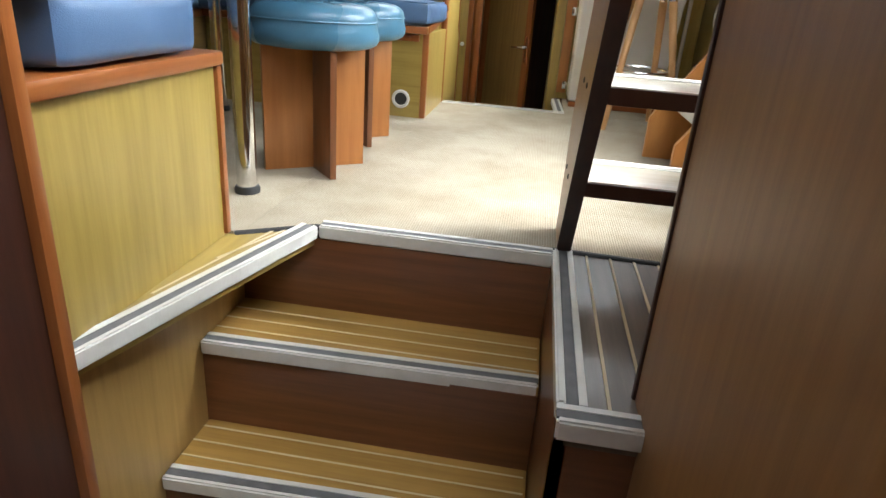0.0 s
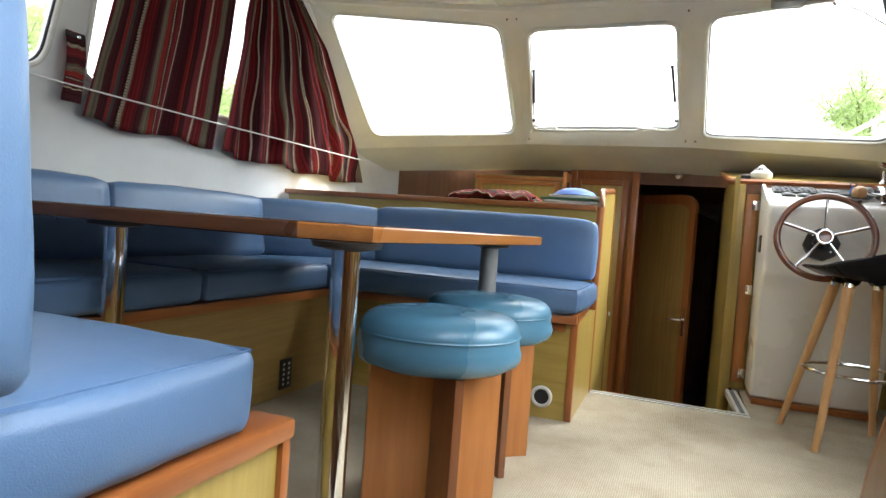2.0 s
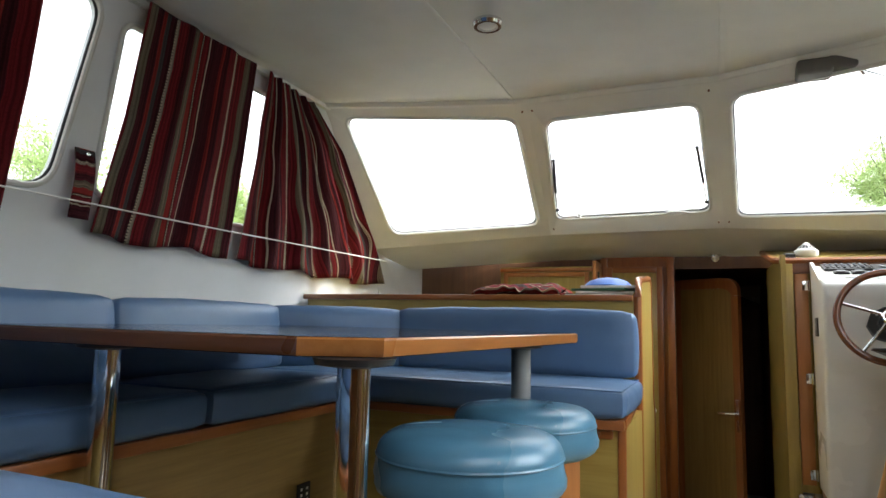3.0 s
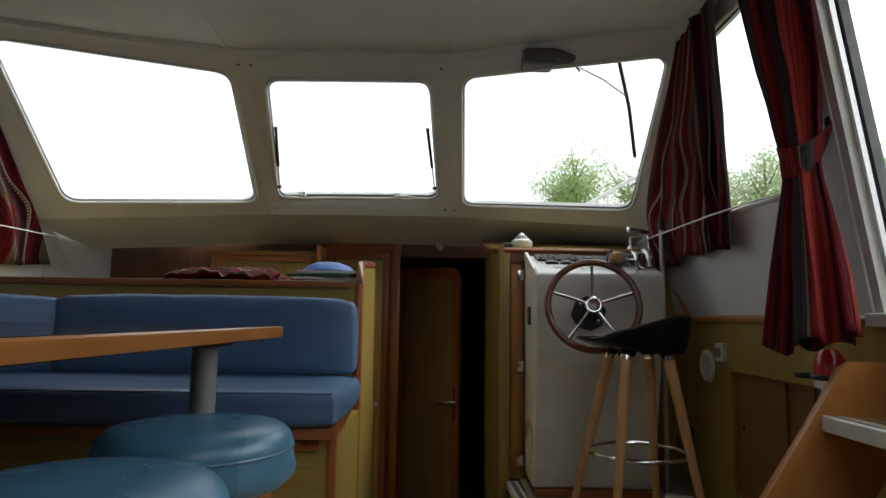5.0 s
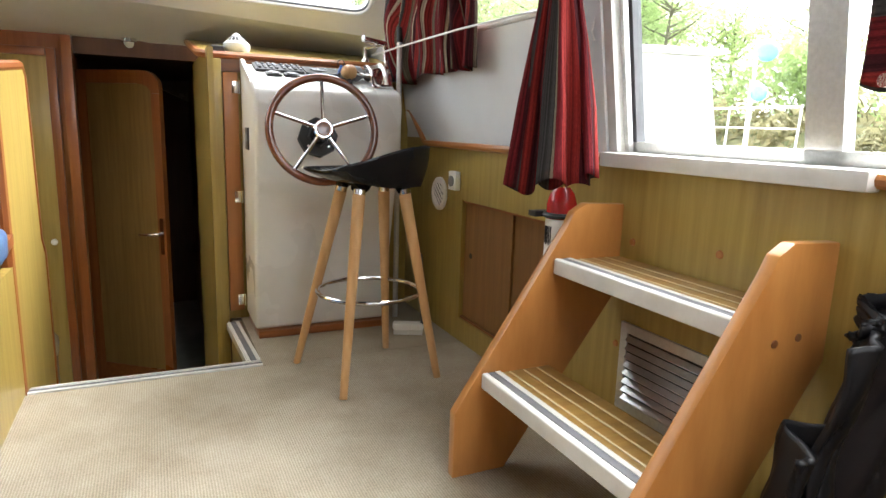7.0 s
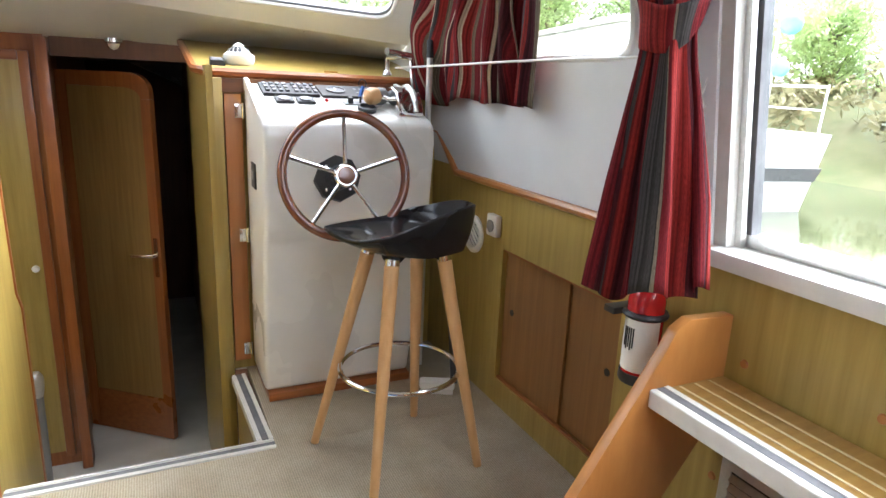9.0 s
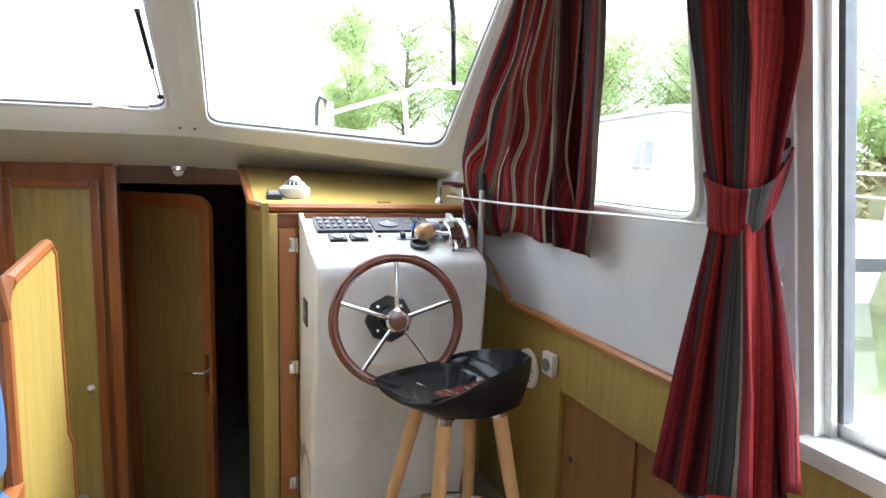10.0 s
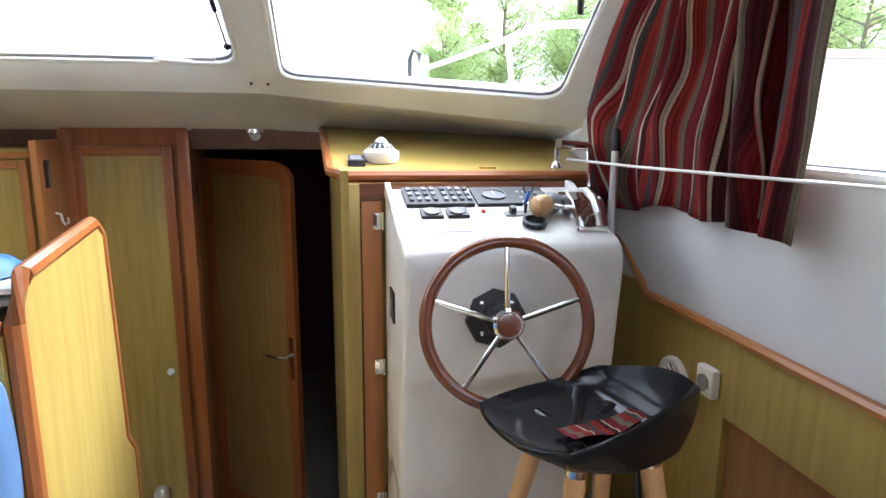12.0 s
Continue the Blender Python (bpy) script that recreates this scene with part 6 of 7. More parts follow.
crank = thing("search_light_crank", (0.78, 4.15, 1.1), "bent chrome crank handle standing on the dashboard", "handle")
part("stand", lathe([(0.0, 0.0), (0.02, 0.0), (0.018, 0.01), (0.009, 0.02), (0.009, 0.06), (0.0, 0.06)], (0.735, 4.26, dash_z(4.26)), 16), chrome, crank)
part("arm", tube([(0.735, 4.26, 1.2), (0.775, 4.16, 1.207), (0.785, 4.13, 1.2), (0.78, 4.1, 1.06)], 0.008, 10), chrome, crank)
part("grip", rod((0.675, 4.1, 1.218), (0.785, 4.14, 1.208), 0.014, 0.013, 14), chrome, crank, "chromed grip")
pipe = thing("hose_pipe", (0.80, 3.99, 0), "grey pipe with a black cap standing beside the console", "pipe")
part("pipe", rod((0.80, 3.99, 0.0), (0.80, 3.99, 1.2), 0.0115, None, 16), alu, pipe)
part("cap", rod((0.80, 3.99, 1.202), (0.80, 3.99, 1.262), 0.013, None, 16), rubber, pipe, "black cap")

vent = thing("air_vent", (0.93, 3.82, 0.575), "round white ventilation outlet with slats", "vent")
part("ring", lathe([(0.07, 0.0), (0.07, 0.008), (0.062, 0.014), (0.05, 0.012), (0.048, 0.002)], (0.929, 3.815, 0.58), 30, (-1, 0, 0)), white_plastic, vent)
part("well", lathe([(0.0, 0.003), (0.0475, 0.003), (0.0475, 0.006), (0.0, 0.006)], (0.929, 3.815, 0.58), 24, (-1, 0, 0)), rubber, vent)
for k in range(-2, 3):
    w = math.sqrt(0.047 ** 2 - (0.018 * k) ** 2)
    part("slat", tilt_bm(box(0.916, 0.9225, 3.815 - w, 3.815 + w, 0.58 + 0.018 * k - 0.0025, 0.58 + 0.018 * k + 0.0025), (0.92, 3.815, 0.58), "X", 38), white_plastic, vent)
plug = thing("wall_socket", (0.93, 3.66, 0.65), "white surface-mounted wall socket", "socket")
part("case", box(0.905, 0.929, 3.625, 3.69, 0.61, 0.685, 0.006, 3), white_plastic, plug)
part("face", lathe([(0.0, 0.0), (0.02, 0.0), (0.022, 0.005), (0.0, 0.004)], (0.905, 3.657, 0.646), 20, (-1, 0, 0)), grey_plastic, plug)

ext = thing("fire_extinguisher", (0.85, 2.85, 0.4), "small red and white fire extinguisher in a black bracket", "fire extinguisher")
part("cylinder", lathe([(0.0, 0.0), (0.037, 0.002), (0.042, 0.015), (0.042, 0.195), (0.034, 0.222), (0.02, 0.24), (0.0, 0.242)], (0.862, 2.85, 0.46), 30), red_paint, ext, "red steel cylinder")
bm = bmesh.new()
prev = None
for k in range(15):
    a = radians(118 + 11.5 * k)
    c = Vector((0.862 + 0.0428 * math.cos(a), 2.85 + 0.0428 * math.sin(a), 0))
    cur = (bm.verts.new(c + Vector((0, 0, 0.487))), bm.verts.new(c + Vector((0, 0, 0.612))))
    if prev:
        bm.faces.new((prev[0], cur[0], cur[1], prev[1]))
    prev = cur
lab = part("label", bm, white_plastic, ext, "white paper label with dark lines")
for k in range(5):
    a = radians(166 + 8 * k)
    c = Vector((0.862 + 0.0435 * math.cos(a), 2.85 + 0.0435 * math.sin(a), 0))
    part("label_bar", rod(c + Vector((0, 0, 0.545 - 0.006 * (k % 2))), c + Vector((0, 0, 0.592)), 0.0016, None, 5), rubber, lab)
part("strap", tube([(0.862 + 0.045 * math.cos(a), 2.85 + 0.045 * math.sin(a), 0.622) for a in (2 * math.pi * k / 24 for k in range(24))], 0.008, 6, True), black_plastic, ext, "black strap")
part("bracket", box(0.795, 0.93, 2.88, 2.915, 0.614, 0.63, 0.002), black_plastic, ext)
part("boot", lathe([(0.0, -0.006), (0.043, -0.006), (0.046, 0.0), (0.045, 0.02), (0.0, 0.02)], (0.862, 2.85, 0.46), 28), black_plastic, ext, "black plastic foot")

brush = thing("hand_brush", (0.75, 3.72, 0.0), "pale hand brush lying on the carpet behind the stool", "brush")
part("head", tilt_bm(box(0.70, 0.83, 3.72, 3.77, 0.02, 0.05, 0.01), (0.76, 3.74, 0.03), "Z", -25), white_plastic, brush)
part("bristles", tilt_bm(box(0.705, 0.825, 3.725, 3.765, 0.0, 0.0195, 0.003), (0.76, 3.74, 0.03), "Z", -25), alu_white, brush)
part("handle", rod((0.82, 3.71, 0.04), (0.88, 3.9, 0.3), 0.012, 0.01), black_plastic, brush, "black handle")


def folded_sheet(x0, x1, y0, y1, z0, seed):
    """A cloth folded over itself: three loose layers with rolled edges, wrinkled."""
    def f(u, v):
        layer = 3 * v
        k, f0 = int(min(2, layer)), layer - int(min(2, layer))
        run = f0 if k % 2 == 0 else 1 - f0
        turn = math.sin(math.pi * min(1, max(0, f0)))
        n0 = noise.noise(Vector((u * 6 + seed, run * 4, k * 0.35)))
        n1 = noise.noise(Vector((u * 15, run * 9 + seed, k * 1.3)))
        e = 1 - abs(2 * u - 1) ** 6
        return Vector((x0 + (x1 - x0) * u + 0.03 * n1 * (1 - e) + 0.02 * k * (0.5 - u), y0 + (y1 - y0) * run + 0.018 * n0, z0 + 0.006 + k * 0.022 * (0.35 + 0.65 * e) + 0.013 * turn + (0.016 * n0 + 0.008 * n1) * (0.4 + 0.5 * k)))
    return grid(f, 46, 54)


bm = folded_sheet(-1.41, -0.92, 3.62, 3.92, 0.9, 3.0)
uvl = bm.loops.layers.uv.active
for face in bm.faces:
    for loop in face.loops:
        loop[uvl].uv = (3.2 * loop[uvl].uv.y + 0.12, loop[uvl].uv.x)
rag = solo("folded_cloth", bm, cloth_lit, "folded red striped cloth lying on the shelf", "cloth", smooth=80)
rag.modifiers.new("cloth", "SOLIDIFY").thickness = 0.006
paper = textured("printed_paper", (0.5, 0.52, 0.5), (0.72, 0.72, 0.7), (1, 1, 1), 30, 0.5, 0.1, 0.02, 90)
green_cover = textured("green_cover", (0.03, 0.1, 0.05), (0.05, 0.16, 0.08), (1, 1, 1), 20, 0.4, 0.1, 0.02, 90)
for k, (m, lab, ang) in enumerate(((green_cover, "thin magazine with a green cover on the shelf", 6), (paper, "white magazine lying on others", -4), (paper, "folded white brochure on a pile of magazines", 10), (green_cover, "green magazine in the middle of the pile", -9), (paper, "open white leaflet on top of the magazines", 3))):
    z = 0.8955 + 0.0135 * k
    b = tilt_bm(box(-0.93 + 0.02 * k, -0.65 + 0.012 * k, 3.635, 3.85, z, z + 0.012, 0.002), (-0.78, 3.78, z), "Z", ang)
    solo("magazine", b, m, lab, "magazine", group="magazines on the shelf")
solo("blue_cap", lathe([(0.0, 0.045), (0.05, 0.04), (0.09, 0.025), (0.115, 0.003), (0.11, 0.0), (0.0, 0.0)], (-0.735, 3.77, 0.9635), 28), blue_paint, "flattened blue cap on the pile of magazines", "cap")

def patch_point(u, v):
    p = seat_point(0.4 - 1.0 * u, 0.02 + 0.34 * v + 0.06 * u)
    return p + Vector((0, 0, 0.012 + 0.006 * noise.noise(Vector((u * 5, v * 3, 7.0))) + 0.004 * math.sin(9 * u) * v))


# thin striped sheet that follows the seat just above its surface
bm = grid(patch_point, 14, 8)
patch = solo("striped_patch", bm, cloth_lit, "small red striped patch in the seat of the stool", "cloth", smooth=80)

# black jacket hanging beside the side steps
jacket_cloth = textured("black_nylon", (0.005, 0.005, 0.006), (0.009, 0.009, 0.01), (1, 1, 1), 14, 0.42, 0.1, 0.6, 22)
jacket_cloth.node_tree.nodes["Principled BSDF"].inputs["Specular IOR Level"].default_value = 0.22
jacket = thing("jacket", (0.8, 1.98, 0.0), "black nylon jacket hanging beside the side steps", "jacket")


def puffed(x0, x1, y0, z0, z1, slope, seed):
    """A cloth panel hanging in loose folds."""
    def f(u, v):
        fold = math.sin(2 * math.pi * (1.6 * u + 0.25 * math.sin(2.5 * v + seed)) + seed)
        crease = noise.noise(Vector((u * 3 + seed, v * 5, seed)))
        return Vector((x0 + (x1 - x0) * u + 0.01 * math.sin(4 * v + seed) - slope * v, y0 + 0.018 * fold + 0.016 * crease + 0.012 * noise.noise(Vector((u * 9 + v * 6, v * 4 - seed, seed))) + 0.03 * math.sin(math.pi * u), z0 + (z1 - z0) * v - 0.05 * (1 - u) * (1 - v)))
    return grid(f, 40, 60)


for nm, bm in (("body", puffed(0.73, 0.9, 1.94, 0.6, 0.02, 0.14, 1.0)), ("sleeve", puffed(0.67, 0.78, 1.96, 0.44, 0.02, 0.12, 5.0)), ("collar", puffed(0.81, 0.91, 1.97, 0.63, 0.52, 0.0, 9.0))):
    p = part(nm, bm, jacket_cloth, jacket, "", 80)
    p.modifiers.new("padding", "SOLIDIFY").thickness = 0.012
part("badge", box(0.70, 0.722, 1.945, 1.949, 0.2, 0.222), white_plastic, jacket, "small pale badge")

# fittings on the windscreen
motor_grey = textured("dark_grey_housing", (0.11, 0.107, 0.104), (0.15, 0.147, 0.143), (1, 1, 1), 6, 0.5, 0.08, 0.05, 200)
sun_visor = thing("wiper_motor", (0.19, 3.74, 1.93), "grey wiper motor housing above the starboard pane", "motor")
part("housing", joined(box(0.10, 0.24, 3.66, 3.78, 1.88, 1.95, 0.018, 3), box(0.215, 0.33, 3.66, 3.76, 1.895, 1.955, 0.018, 3)), motor_grey, sun_visor)
part("spindle", rod((0.33, 3.7, 1.9), (0.36, 3.74, 1.88), 0.008), chrome, sun_visor)
wiper = thing("windscreen_wiper", (0.6, 3.85, 1.75), "black wiper parked on the starboard pane", "wiper")
part("arm", tube([(0.31, 3.73, 1.915), (0.48, 3.79, 1.86), (0.61, 3.85, 1.80)], 0.004, 6), grey_plastic, wiper)
part("blade", tube([(0.525, 3.70, 1.92), (0.62, 3.87, 1.76), (0.70, 4.05, 1.572)], 0.009, 6), rubber, wiper)
for s, (t0, b0, name) in enumerate((((-1.115, 4.22, 1.74), (-1.18, 4.60, 1.51), "strut"), ((-0.325, 4.22, 1.745), (-0.287, 4.58, 1.51), "strut"))):
    st = thing("gas_strut", b0, "thin black gas strut beside the centre pane", "strut", "struts of the opening pane")
    a, b = Vector(t0), Vector(b0)
    part("cylinder", rod(a, a.lerp(b, 0.62), 0.008), black_plastic, st)
    part("piston", rod(a.lerp(b, 0.62), b, 0.004), chrome, st)
    part("end", lathe([(0, 0.012), (0.012, 0.006), (0.012, -0.006), (0, -0.012)], b, 12), black_plastic, st)
    part("end", lathe([(0, 0.01), (0.01, 0.006), (0.01, -0.006), (0, -0.01)], a, 12), black_plastic, st)
for x in (-1.05, -0.5):
    lt = thing("window_latch", (x, 4.63, 1.46), "white latch on the centre windscreen frame", "latch", "latches of the opening pane")
    part("base", box(x - 0.02, x + 0.02, 4.60, 4.625, 1.455, 1.485, 0.004), white_plastic, lt)
    part("lever", rod((x, 4.595, 1.465), (x + (0.1 if x > -0.8 else -0.1), 4.6, 1.46), 0.007), white_plastic, lt)
part_bar = thing("pane_handle_bar", (-0.74, 4.66, 1.46), "grey sash bar along the foot of the opening pane", "bar")
part("bar", tube([(-1.14, 4.635, 1.472), (-0.74, 4.63, 1.475), (-0.33, 4.605, 1.473)], 0.008, 8), alu, part_bar)
studs = thing("windscreen_screws", (CX, 4.7, 1.4), "small brass screws in the windscreen surround", "screws")
for (a, b) in ((seam_lb, seam_lt), (seam_rb, seam_rt)):
    for k in (0.055, 0.95):
        for dx in (-0.028, 0.028):
            p = Vector(a).lerp(Vector(b), k) + Vector((dx, -0.004, -0.004))
            part("screw", lathe([(0, 0.003), (0.005, 0.002), (0.006, -0.004)], p, 10, (0, -0.6, -0.8)), mahogany, studs)
for p in ((0.47, 4.53, 1.3), (0.79, 4.42, 1.285), (0.72, 3.52, 1.935), (0.05, 3.78, 1.945)):
    part("screw", lathe([(0, 0.003), (0.005, 0.002), (0.006, -0.004)], p, 10, (0, -0.6, -0.8)), mahogany, studs)

# ---- outside: water, bank, boats, trees ----
def water_material():
    m, ns, ln, bsdf = node_material("green_canal_water")
    bsdf.inputs["Base Color"].default_value = (0.075, 0.085, 0.045, 1)
    bsdf.inputs["Roughness"].default_value = 0.06
    co = ns.new("ShaderNodeTexCoord")
    nz = ns.new("ShaderNodeTexNoise")
    nz.inputs["Scale"].default_value, nz.inputs["Detail"].default_value = 1.6, 5
    ln.new(co.outputs["Object"], nz.inputs["Vector"])
    tone = ramp_node(ns, [(0.35, (0.06, 0.072, 0.035)), (0.65, (0.1, 0.11, 0.06))])
    ln.new(nz.outputs[0], tone.inputs[0])
    ln.new(tone.outputs[0], bsdf.inputs["Base Color"])
    bn = ns.new("ShaderNodeBump")
    bn.inputs["Strength"].default_value, bn.inputs["Distance"].default_value = 0.12, 0.05
    ln.new(nz.outputs[0], bn.inputs["Height"])
    ln.new(bn.outputs[0], bsdf.inputs["Normal"])
    return m


water = water_material()
WATER = -0.35
bm = bmesh.new()
HULL = [(-2.6, -4.0), (1.12, -4.0), (1.12, 4.6), (0.6, 7.6), (-0.74, 9.6), (-2.08, 7.6), (-2.6, 4.6)]
FAR = [(-900, -900), (900, -900), (900, 5), (900, 900), (-0.74, 900), (-900, 900), (-900, 5)]
inner = [bm.verts.new((x, y, WATER)) for x, y in HULL]
outer = [bm.verts.new((x, y, WATER)) for x, y in FAR]
for i in range(7):
    bm.faces.new((inner[i], inner[(i + 1) % 7], outer[(i + 1) % 7], outer[i]))
solo("water", bm, water, "still green canal water", "water", "structure", smooth=0)
own_hull = thing("hull", (CX, 2, WATER), "white hull of the boat seen from outside", "hull", kind="structure")
bm = bmesh.new()
lo = [bm.verts.new((CX + (x - CX) * 0.97, y, LOW - 0.2)) for x, y in HULL]
hi = [bm.verts.new((x, y, 0.75)) for x, y in HULL]
for i in range(7):
    bm.faces.new((lo[i], lo[(i + 1) % 7], hi[(i + 1) % 7], hi[i]))
bm.faces.new(lo)
part("shell", bm, gelcoat, own_hull)
bm = bmesh.new()
ring0 = [bm.verts.new((x, y, 0.75)) for x, y in HULL[2:]]
deck = [(-2.5, 5.16, 1.3), (1.0, 5.16, 1.3), (0.5, 6.9, 1.22), (-0.74, 7.9, 1.16), (-1.98, 6.9, 1.22)]
ring1 = [bm.verts.new(p) for p in deck[1:] + deck[:1]]
for i in range(4):
    bm.faces.new((ring0[i], ring0[i + 1], ring1[i + 1], ring1[i]))
bm.faces.new(ring1)
part("foredeck", bm, gelcoat, own_hull, "white foredeck")

rail = thing("bow_rail", (0.98, 5.4, 0.8), "white tubular bow rail along the side deck", "rail")
part("top_rail", tube([(1.0, 4.5, 1.62), (1.01, 5.1, 1.70), (0.98, 5.57, 1.70), (0.85, 6.3, 1.66), (0.7, 7.0, 1.62)], 0.016, 8), white_plastic, rail)
for a, b in (((0.99, 5.35, 1.0), (0.975, 5.56, 1.69)), ((0.72, 6.9, 1.0), (0.7, 6.95, 1.6))):
    part("stanchion", rod(a, b, 0.013), white_plastic, rail)
bent = thing("deck_mirror", (0.68, 6.4, 1.1), "dark folded deck mirror on a bent bracket", "mirror")
part("bracket", tube([(0.70, 6.42, 1.1), (0.68, 6.41, 1.6), (0.66, 6.40, 1.70), (0.62, 6.4, 1.72), (0.60, 6.4, 1.66), (0.6, 6.4, 1.5)], 0.014, 8), rubber, bent)
part("head", box(0.66, 0.72, 6.39, 6.41, 1.5, 1.69, 0.008), grey_plastic, bent)

def leaf_material():
    """Thin young leaves that let part of the light through."""
    # greens lifted so the colour carries glare and window haze
    m = textured("haze_paled_leaves", (0.17, 0.25, 0.07), (0.3, 0.4, 0.14), (1, 1, 1), 1.5, 0.6, 0.1, 0.0)
    ns, ln = m.node_tree.nodes, m.node_tree.links
    thin = ns.new("ShaderNodeBsdfTranslucent")
    thin.inputs["Color"].default_value = (0.6, 0.72, 0.34, 1)
    mix = ns.new("ShaderNodeMixShader")
    mix.inputs[0].default_value = 0.5
    ln.new(ns["Principled BSDF"].outputs[0], mix.inputs[1])
    ln.new(thin.outputs[0], mix.inputs[2])
    ln.new(mix.outputs[0], ns["Material Output"].inputs["Surface"])
    return m


leaf = leaf_material()
bark = textured("grey_bark", (0.16, 0.145, 0.11), (0.26, 0.24, 0.19), (4, 4, 0.6), 6, 0.9, 0.05, 0.3, 30)
reed = textured("dry_bank_grass", (0.16, 0.14, 0.06), (0.24, 0.22, 0.1), (1, 1, 1), 2.0, 0.85, 0.08, 0.1, 30)
earth = textured("grassy_earth", (0.08, 0.1, 0.03), (0.16, 0.15, 0.07), (1, 1, 1), 1.2, 0.9, 0.05, 0.2, 20)


def leaves(name, spots, count, size, rng, parent, material=leaf):
    """Many small tilted leaf blades scattered about a set of clumps (centre, radius)."""
    verts, faces = [], []
    for _ in range(count):
        c, r = spots[rng.randrange(len(spots))]
        d = Vector((rng.gauss(0, 1), rng.gauss(0, 1), rng.gauss(0, 0.8)))
        p = Vector(c) + d.normalized() * r * rng.random() ** 0.45
        a = Vector((rng.gauss(0, 1), rng.gauss(0, 1), rng.gauss(0, 1))).normalized() * size * rng.uniform(0.5, 1.2)
        b = a.orthogonal().normalized() * size * rng.uniform(0.25, 0.5)
        k = len(verts)
        verts += [p - a, p + b, p + a, p - b]
        faces.append((k, k + 1, k + 2, k + 3))
    me = bpy.data.meshes.new(name)
    me.from_pydata(verts, [], faces)
    me.materials.append(material)
    ob = new(name, me)
    if parent:
        ob.parent = parent
        ob.matrix_parent_inverse = world_of(parent).inverted()
    return ob


def tree(place, height, spread, seed, label, slim=1.0, count=3200):
    rng = random.Random(seed)
    t = thing("tree", place, label, "tree", "bank trees")
    base = Vector(place)
    top = base + Vector((rng.uniform(-0.4, 0.4), rng.uniform(-0.4, 0.4), height * 0.85))
    mid = base.lerp(top, 0.5) + Vector((rng.uniform(-0.3, 0.3), rng.uniform(-0.3, 0.3), 0))
    bms = [tube([base, mid, top], 0.022 * height, 8, False, 0.004 * height)]
    spots = []
    for _ in range(36):
        s = base.lerp(top, rng.uniform(0.28, 0.95))
        a = rng.uniform(0, 2 * math.pi)
        reach = spread * rng.uniform(0.35, 1.0) * (1.15 - (s.z - base.z) / height * 0.6)
        e = s + Vector((math.cos(a) * reach * slim, math.sin(a) * reach * slim, reach * rng.uniform(0.3, 0.9)))
        bms.append(tube([s, s.lerp(e, 0.5) + Vector((0, 0, -0.05 * reach)), e], 0.007 * height, 5, False, 0.0015 * height))
        spots.append((e, spread * rng.uniform(0.25, 0.5)))
        spots.append((s.lerp(e, 0.6), spread * rng.uniform(0.15, 0.3)))
    part("trunk", joined(*bms), bark, t, "grey trunk with limbs")
    leaves("crown", spots, count * 4, 0.007 * height + 0.035, rng, t)
    return t


bank = solo("ground", joined(
    prism([(11, WATER - 0.2), (12.5, WATER + 0.5), (15, 1.4), (20, 1.6), (900, 1.6), (900, WATER - 0.3)], "y", -300, 300),
    prism([(4.5, WATER - 0.2), (6, WATER + 0.4), (9, WATER + 0.6), (14, WATER + 0.8), (14, WATER - 0.3)], "y", 31, 300),
    prism([(-22, WATER - 0.2), (-24, 0.5), (-30, 0.8), (-900, 0.8), (-900, WATER - 0.3)], "y", -300, 300)), earth, "grassy canal banks", "ground", "structure")
rng = random.Random(5)
clumps = [(Vector((rng.uniform(12, 16), rng.uniform(-8, 20), rng.uniform(0.3, 1.7))), rng.uniform(0.4, 0.9)) for _ in range(90)]
tagged(leaves("bank_grass", clumps, 14000, 0.16, rng, None, reed), "dry grass and reeds on the bank", "grass", kind="stuff")
clumps = [(Vector((rng.uniform(13, 19), rng.uniform(-8, 34), rng.uniform(1.2, 2.8))), rng.uniform(0.5, 1.2)) for _ in range(70)]
tagged(leaves("bank_shrubs", clumps, 9000, 0.15, rng, None, leaf), "young green shrubs along the bank", "shrubs", kind="stuff")
for i, (x, y, h, s) in enumerate(((13.5, 34, 10.5, 3.6), (7.8, 37, 11.5, 3.4), (10.3, 36, 10.5, 3.6), (14, 27, 8.5, 3.0), (17, 21, 8.0, 2.8), (19, 15, 5.6, 2.4), (21, 9.5, 5.0, 2.4), (15.5, 12.5, 3.8, 1.8), (22, 3, 9, 3.2), (20, -4, 8, 3.0), (6.5, 33, 7, 2.4), (24, 28, 11, 3.6), (11.5, 20, 6.0, 2.3), (12.5, 31, 9, 3.0), (15.5, 18.5, 6.5, 3.2), (14.5, 22.5, 7.0, 3.2), (19, 18.5, 6.5, 3.2), (17.5, 31, 9, 3.2), (18, 8, 6.5, 2.6))):
    tree((x, y, WATER + 0.3), h, s, 40 + i, "tall leafy tree on the bank, green paled for haze", 0.9)
for i, (x, y, h, s) in enumerate(((-26, 18, 9, 3.2), (-27, 8, 8, 3.0), (-25, 29, 9, 3.2))):
    tree((x, y, 0.2), h, s, 70 + i, "leafy tree on the far bank across the water", 0.9, 3500)


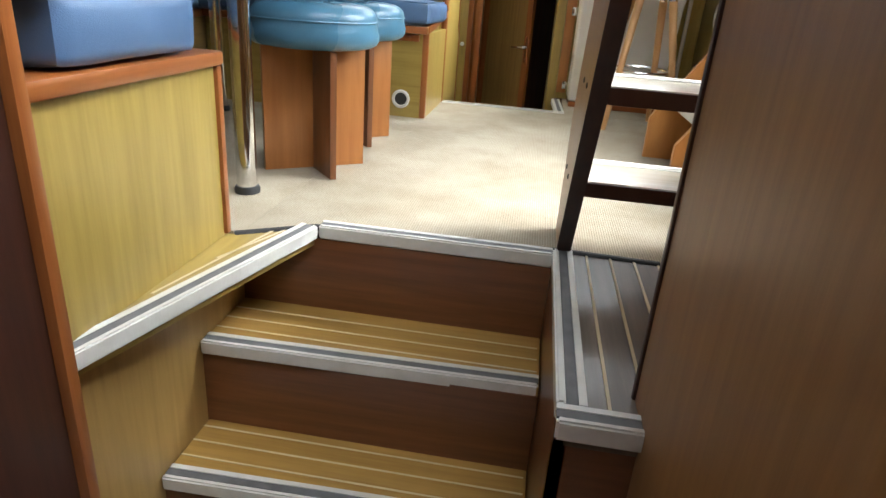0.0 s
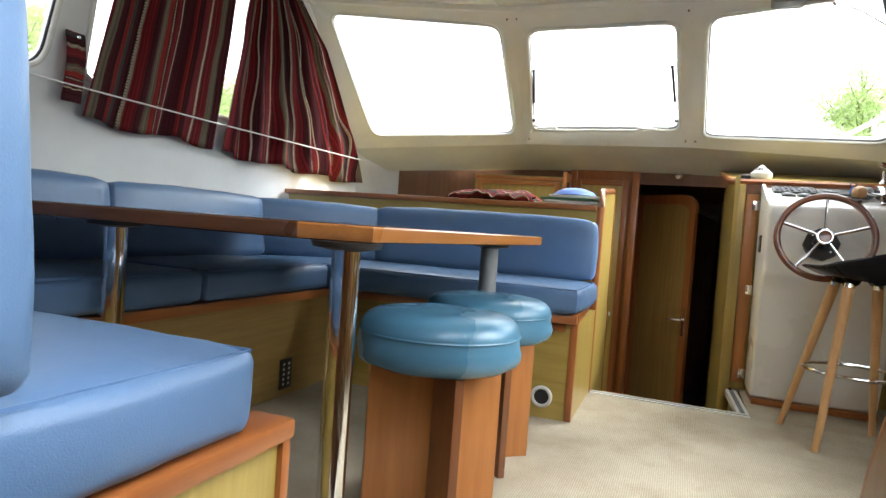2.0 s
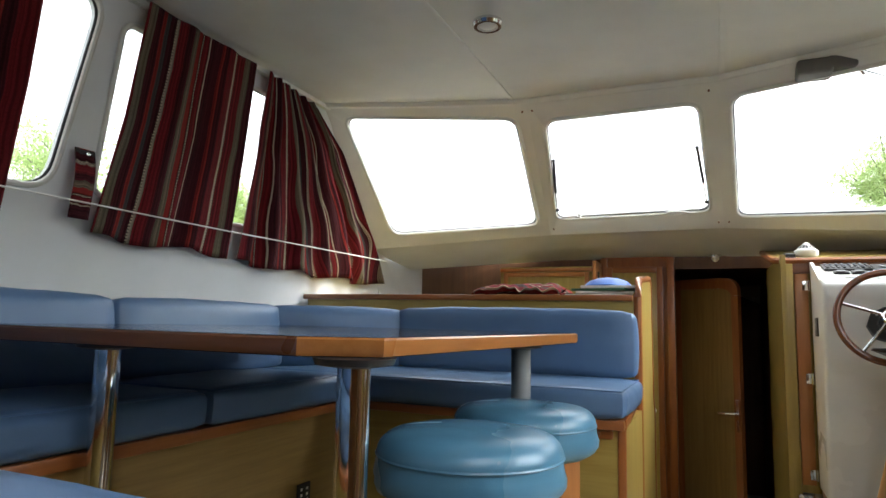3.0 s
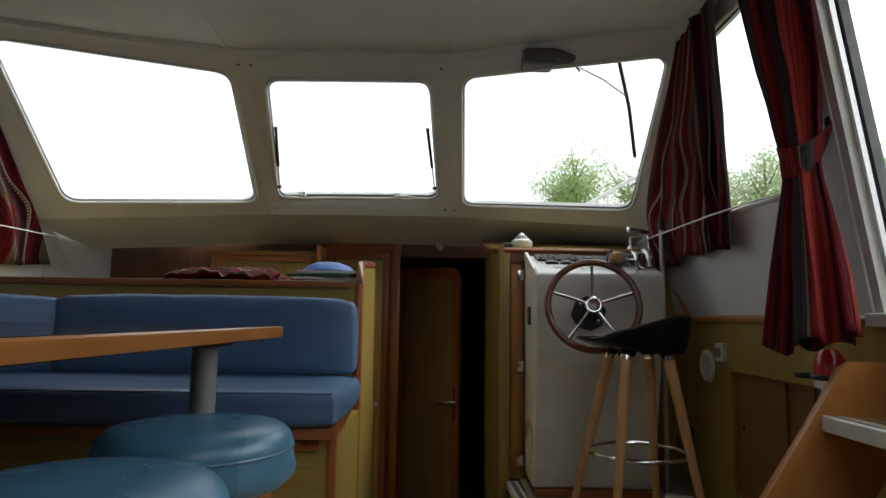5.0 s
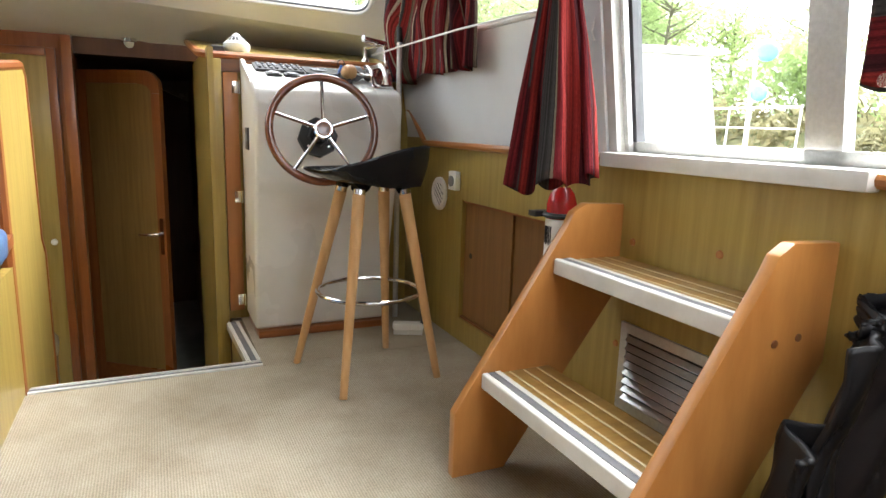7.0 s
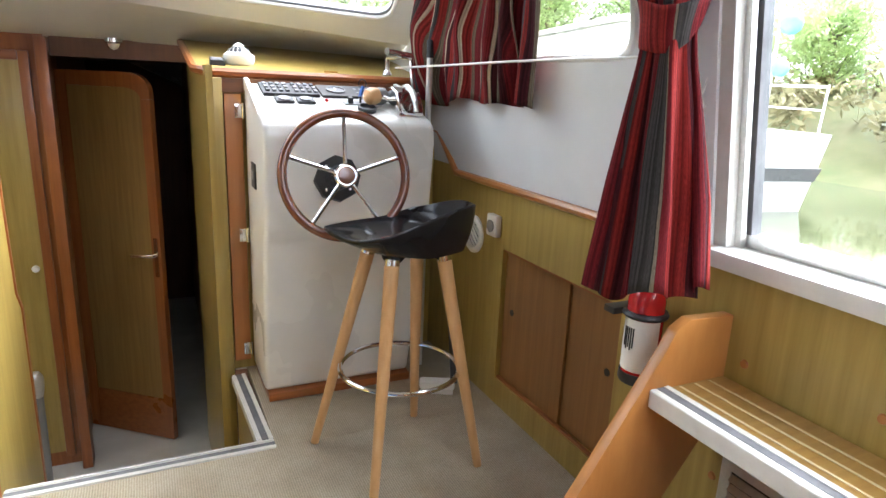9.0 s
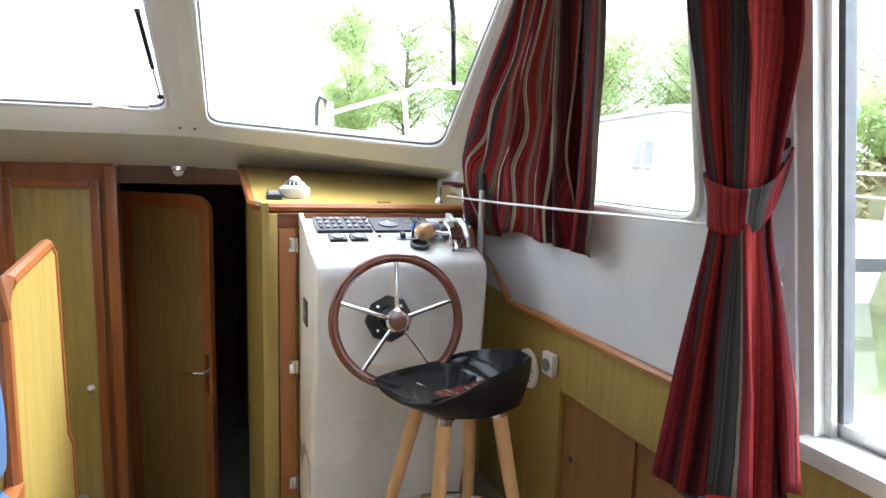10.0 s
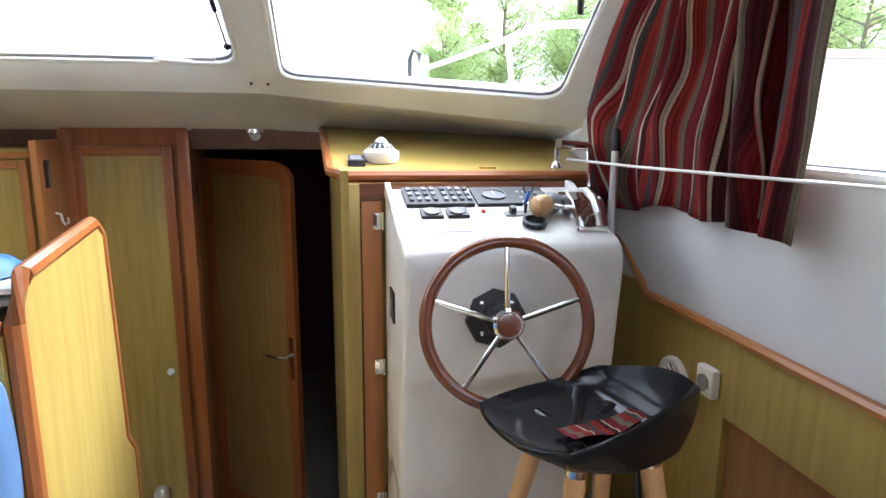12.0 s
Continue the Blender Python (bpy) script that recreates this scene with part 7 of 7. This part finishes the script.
def cruiser(place, heading, label, blue, lift=0.0, panes=((-2.0, 0.8), (-0.9, 0.8), (0.2, 0.8))):
    """A moored motor cruiser: hull with a stripe, cabin with windows, roof, rails."""
    b = thing("motor_cruiser", (0, 0, WATER), label, "boat")
    plan = [(-4.2, -1.3), (2.4, -1.4), (4.4, -0.7), (5.2, 0.0), (4.4, 0.7), (2.4, 1.4), (-4.2, 1.3)]
    bm = slab([(x * 0.95, y * 0.9, WATER - 0.1) for x, y in plan], [(x, y, WATER + 1.05) for x, y in plan])
    part("hull", bm, gelcoat, b, "white hull")
    part("stripe", slab([(x * 0.975 + 0.01, y * 0.972, WATER + 0.42) for x, y in plan], [(x * 0.99 + 0.012, y * 0.99 + (0.01 if y > 0 else -0.01), WATER + 0.6) for x, y in plan]), blue, b, "dark stripe round the hull")
    part("cabin", slab([(-2.6, -1.05, WATER + 1.06), (2.4, -1.0, WATER + 1.06), (2.4, 1.0, WATER + 1.06), (-2.6, 1.05, WATER + 1.06)], [(-2.4, -0.9, WATER + 1.95 + lift), (1.6, -0.85, WATER + 1.95 + lift), (1.6, 0.85, WATER + 1.95 + lift), (-2.4, 0.9, WATER + 1.95 + lift)]), gelcoat, b, "white cabin")
    part("roof", box(-2.7, 1.7, -1.0, 1.0, WATER + 1.96 + lift, WATER + 2.03 + lift, 0.02), gelcoat, b)
    for s in (-1, 1):
        for x, wide in panes:
            y = s * 0.99
            z0, z1 = WATER + 1.3 + lift * 0.6, WATER + 1.75 + lift * 0.6
            w = part("window", slab([(x, y, z0), (x + wide, y, z0), (x + wide, y + s * 0.012, z0), (x, y + s * 0.012, z0)], [(x + 0.03, y - s * 0.06, z1), (x + wide - 0.03, y - s * 0.06, z1), (x + wide - 0.03, y - s * 0.048, z1), (x + 0.03, y - s * 0.048, z1)]), grey_plastic, b, "grey cabin window")
            part("glazing_bar", rod((x + wide / 2, y + s * 0.014, z0), (x + wide / 2, y - s * 0.046, z1), 0.012), white_plastic, w)
        part("rail", tube([(-4.0, s * 1.25, WATER + 1.65), (0, s * 1.35, WATER + 1.7), (2.4, s * 1.35, WATER + 1.72), (4.4, s * 0.7, WATER + 1.75), (5.1, 0, WATER + 1.75)], 0.018, 6), white_plastic, b)
        part("rail", tube([(-4.0, s * 1.25, WATER + 1.35), (0, s * 1.35, WATER + 1.4), (2.4, s * 1.35, WATER + 1.42), (4.4, s * 0.7, WATER + 1.45)], 0.012, 6), white_plastic, b)
        for x in (-4.0, -2.5, -1.0, 0.5, 2.0):
            part("stanchion", rod((x, s * 1.27, WATER + 1.05), (x, s * 1.3, WATER + 1.68), 0.016), white_plastic, b)
    b.matrix_basis = pose(place[0], place[1], WATER, 0, 0, heading)
    return b


cruiser((7.5, 11.5, 0), 78, "white motor cruiser moored alongside with a tall cabin", grey_rubber, 0.5, ((-2.1, 0.6), (0.75, 0.6)))
cruiser((9.6, 1.2, 0), 96, "white motor cruiser with a dark blue hull stripe and rails", blue_paint)
far_boat = cruiser((10.4, -9.5, 0), 92, "white motor cruiser moored further along the bank", blue_paint)
# blue gear on the neighbouring deck, drawn as balls; glare is mixed into the blue
pale_blue = textured("glare_paled_blue", (0.16, 0.4, 0.68), (0.24, 0.5, 0.78), (1, 1, 1), 6, 0.5, 0.08, 0.02, 60)
for place, size in (((9.0, 8.83, 2.26), 0.17), ((9.0, 8.9, 1.6), 0.14)):
    ball = thing("fender", place, "pale blue ball standing in for covers on the neighbouring boat", "fender", "blue fenders")
    x, y, z = place
    part("ball", lathe([(0.0, -size), (size * 0.5, -size * 0.87), (size * 0.87, -size * 0.5), (size, 0.0), (size * 0.87, size * 0.5), (size * 0.5, size * 0.87), (size * 0.15, size * 1.1), (0.0, size * 1.15)], place, 24), pale_blue, ball)
    part("post", rod((x, y + size + 0.03, WATER - 0.1), (x, y + size + 0.03, z + 1.5 * size), 0.025), white_plastic, ball, "white mooring post")
    part("line", tube([(x, y, z + size * 1.12), (x, y + size * 0.6, z + size * 1.35), (x, y + size + 0.03, z + size * 1.4)], 0.01, 6), white_plastic, ball)
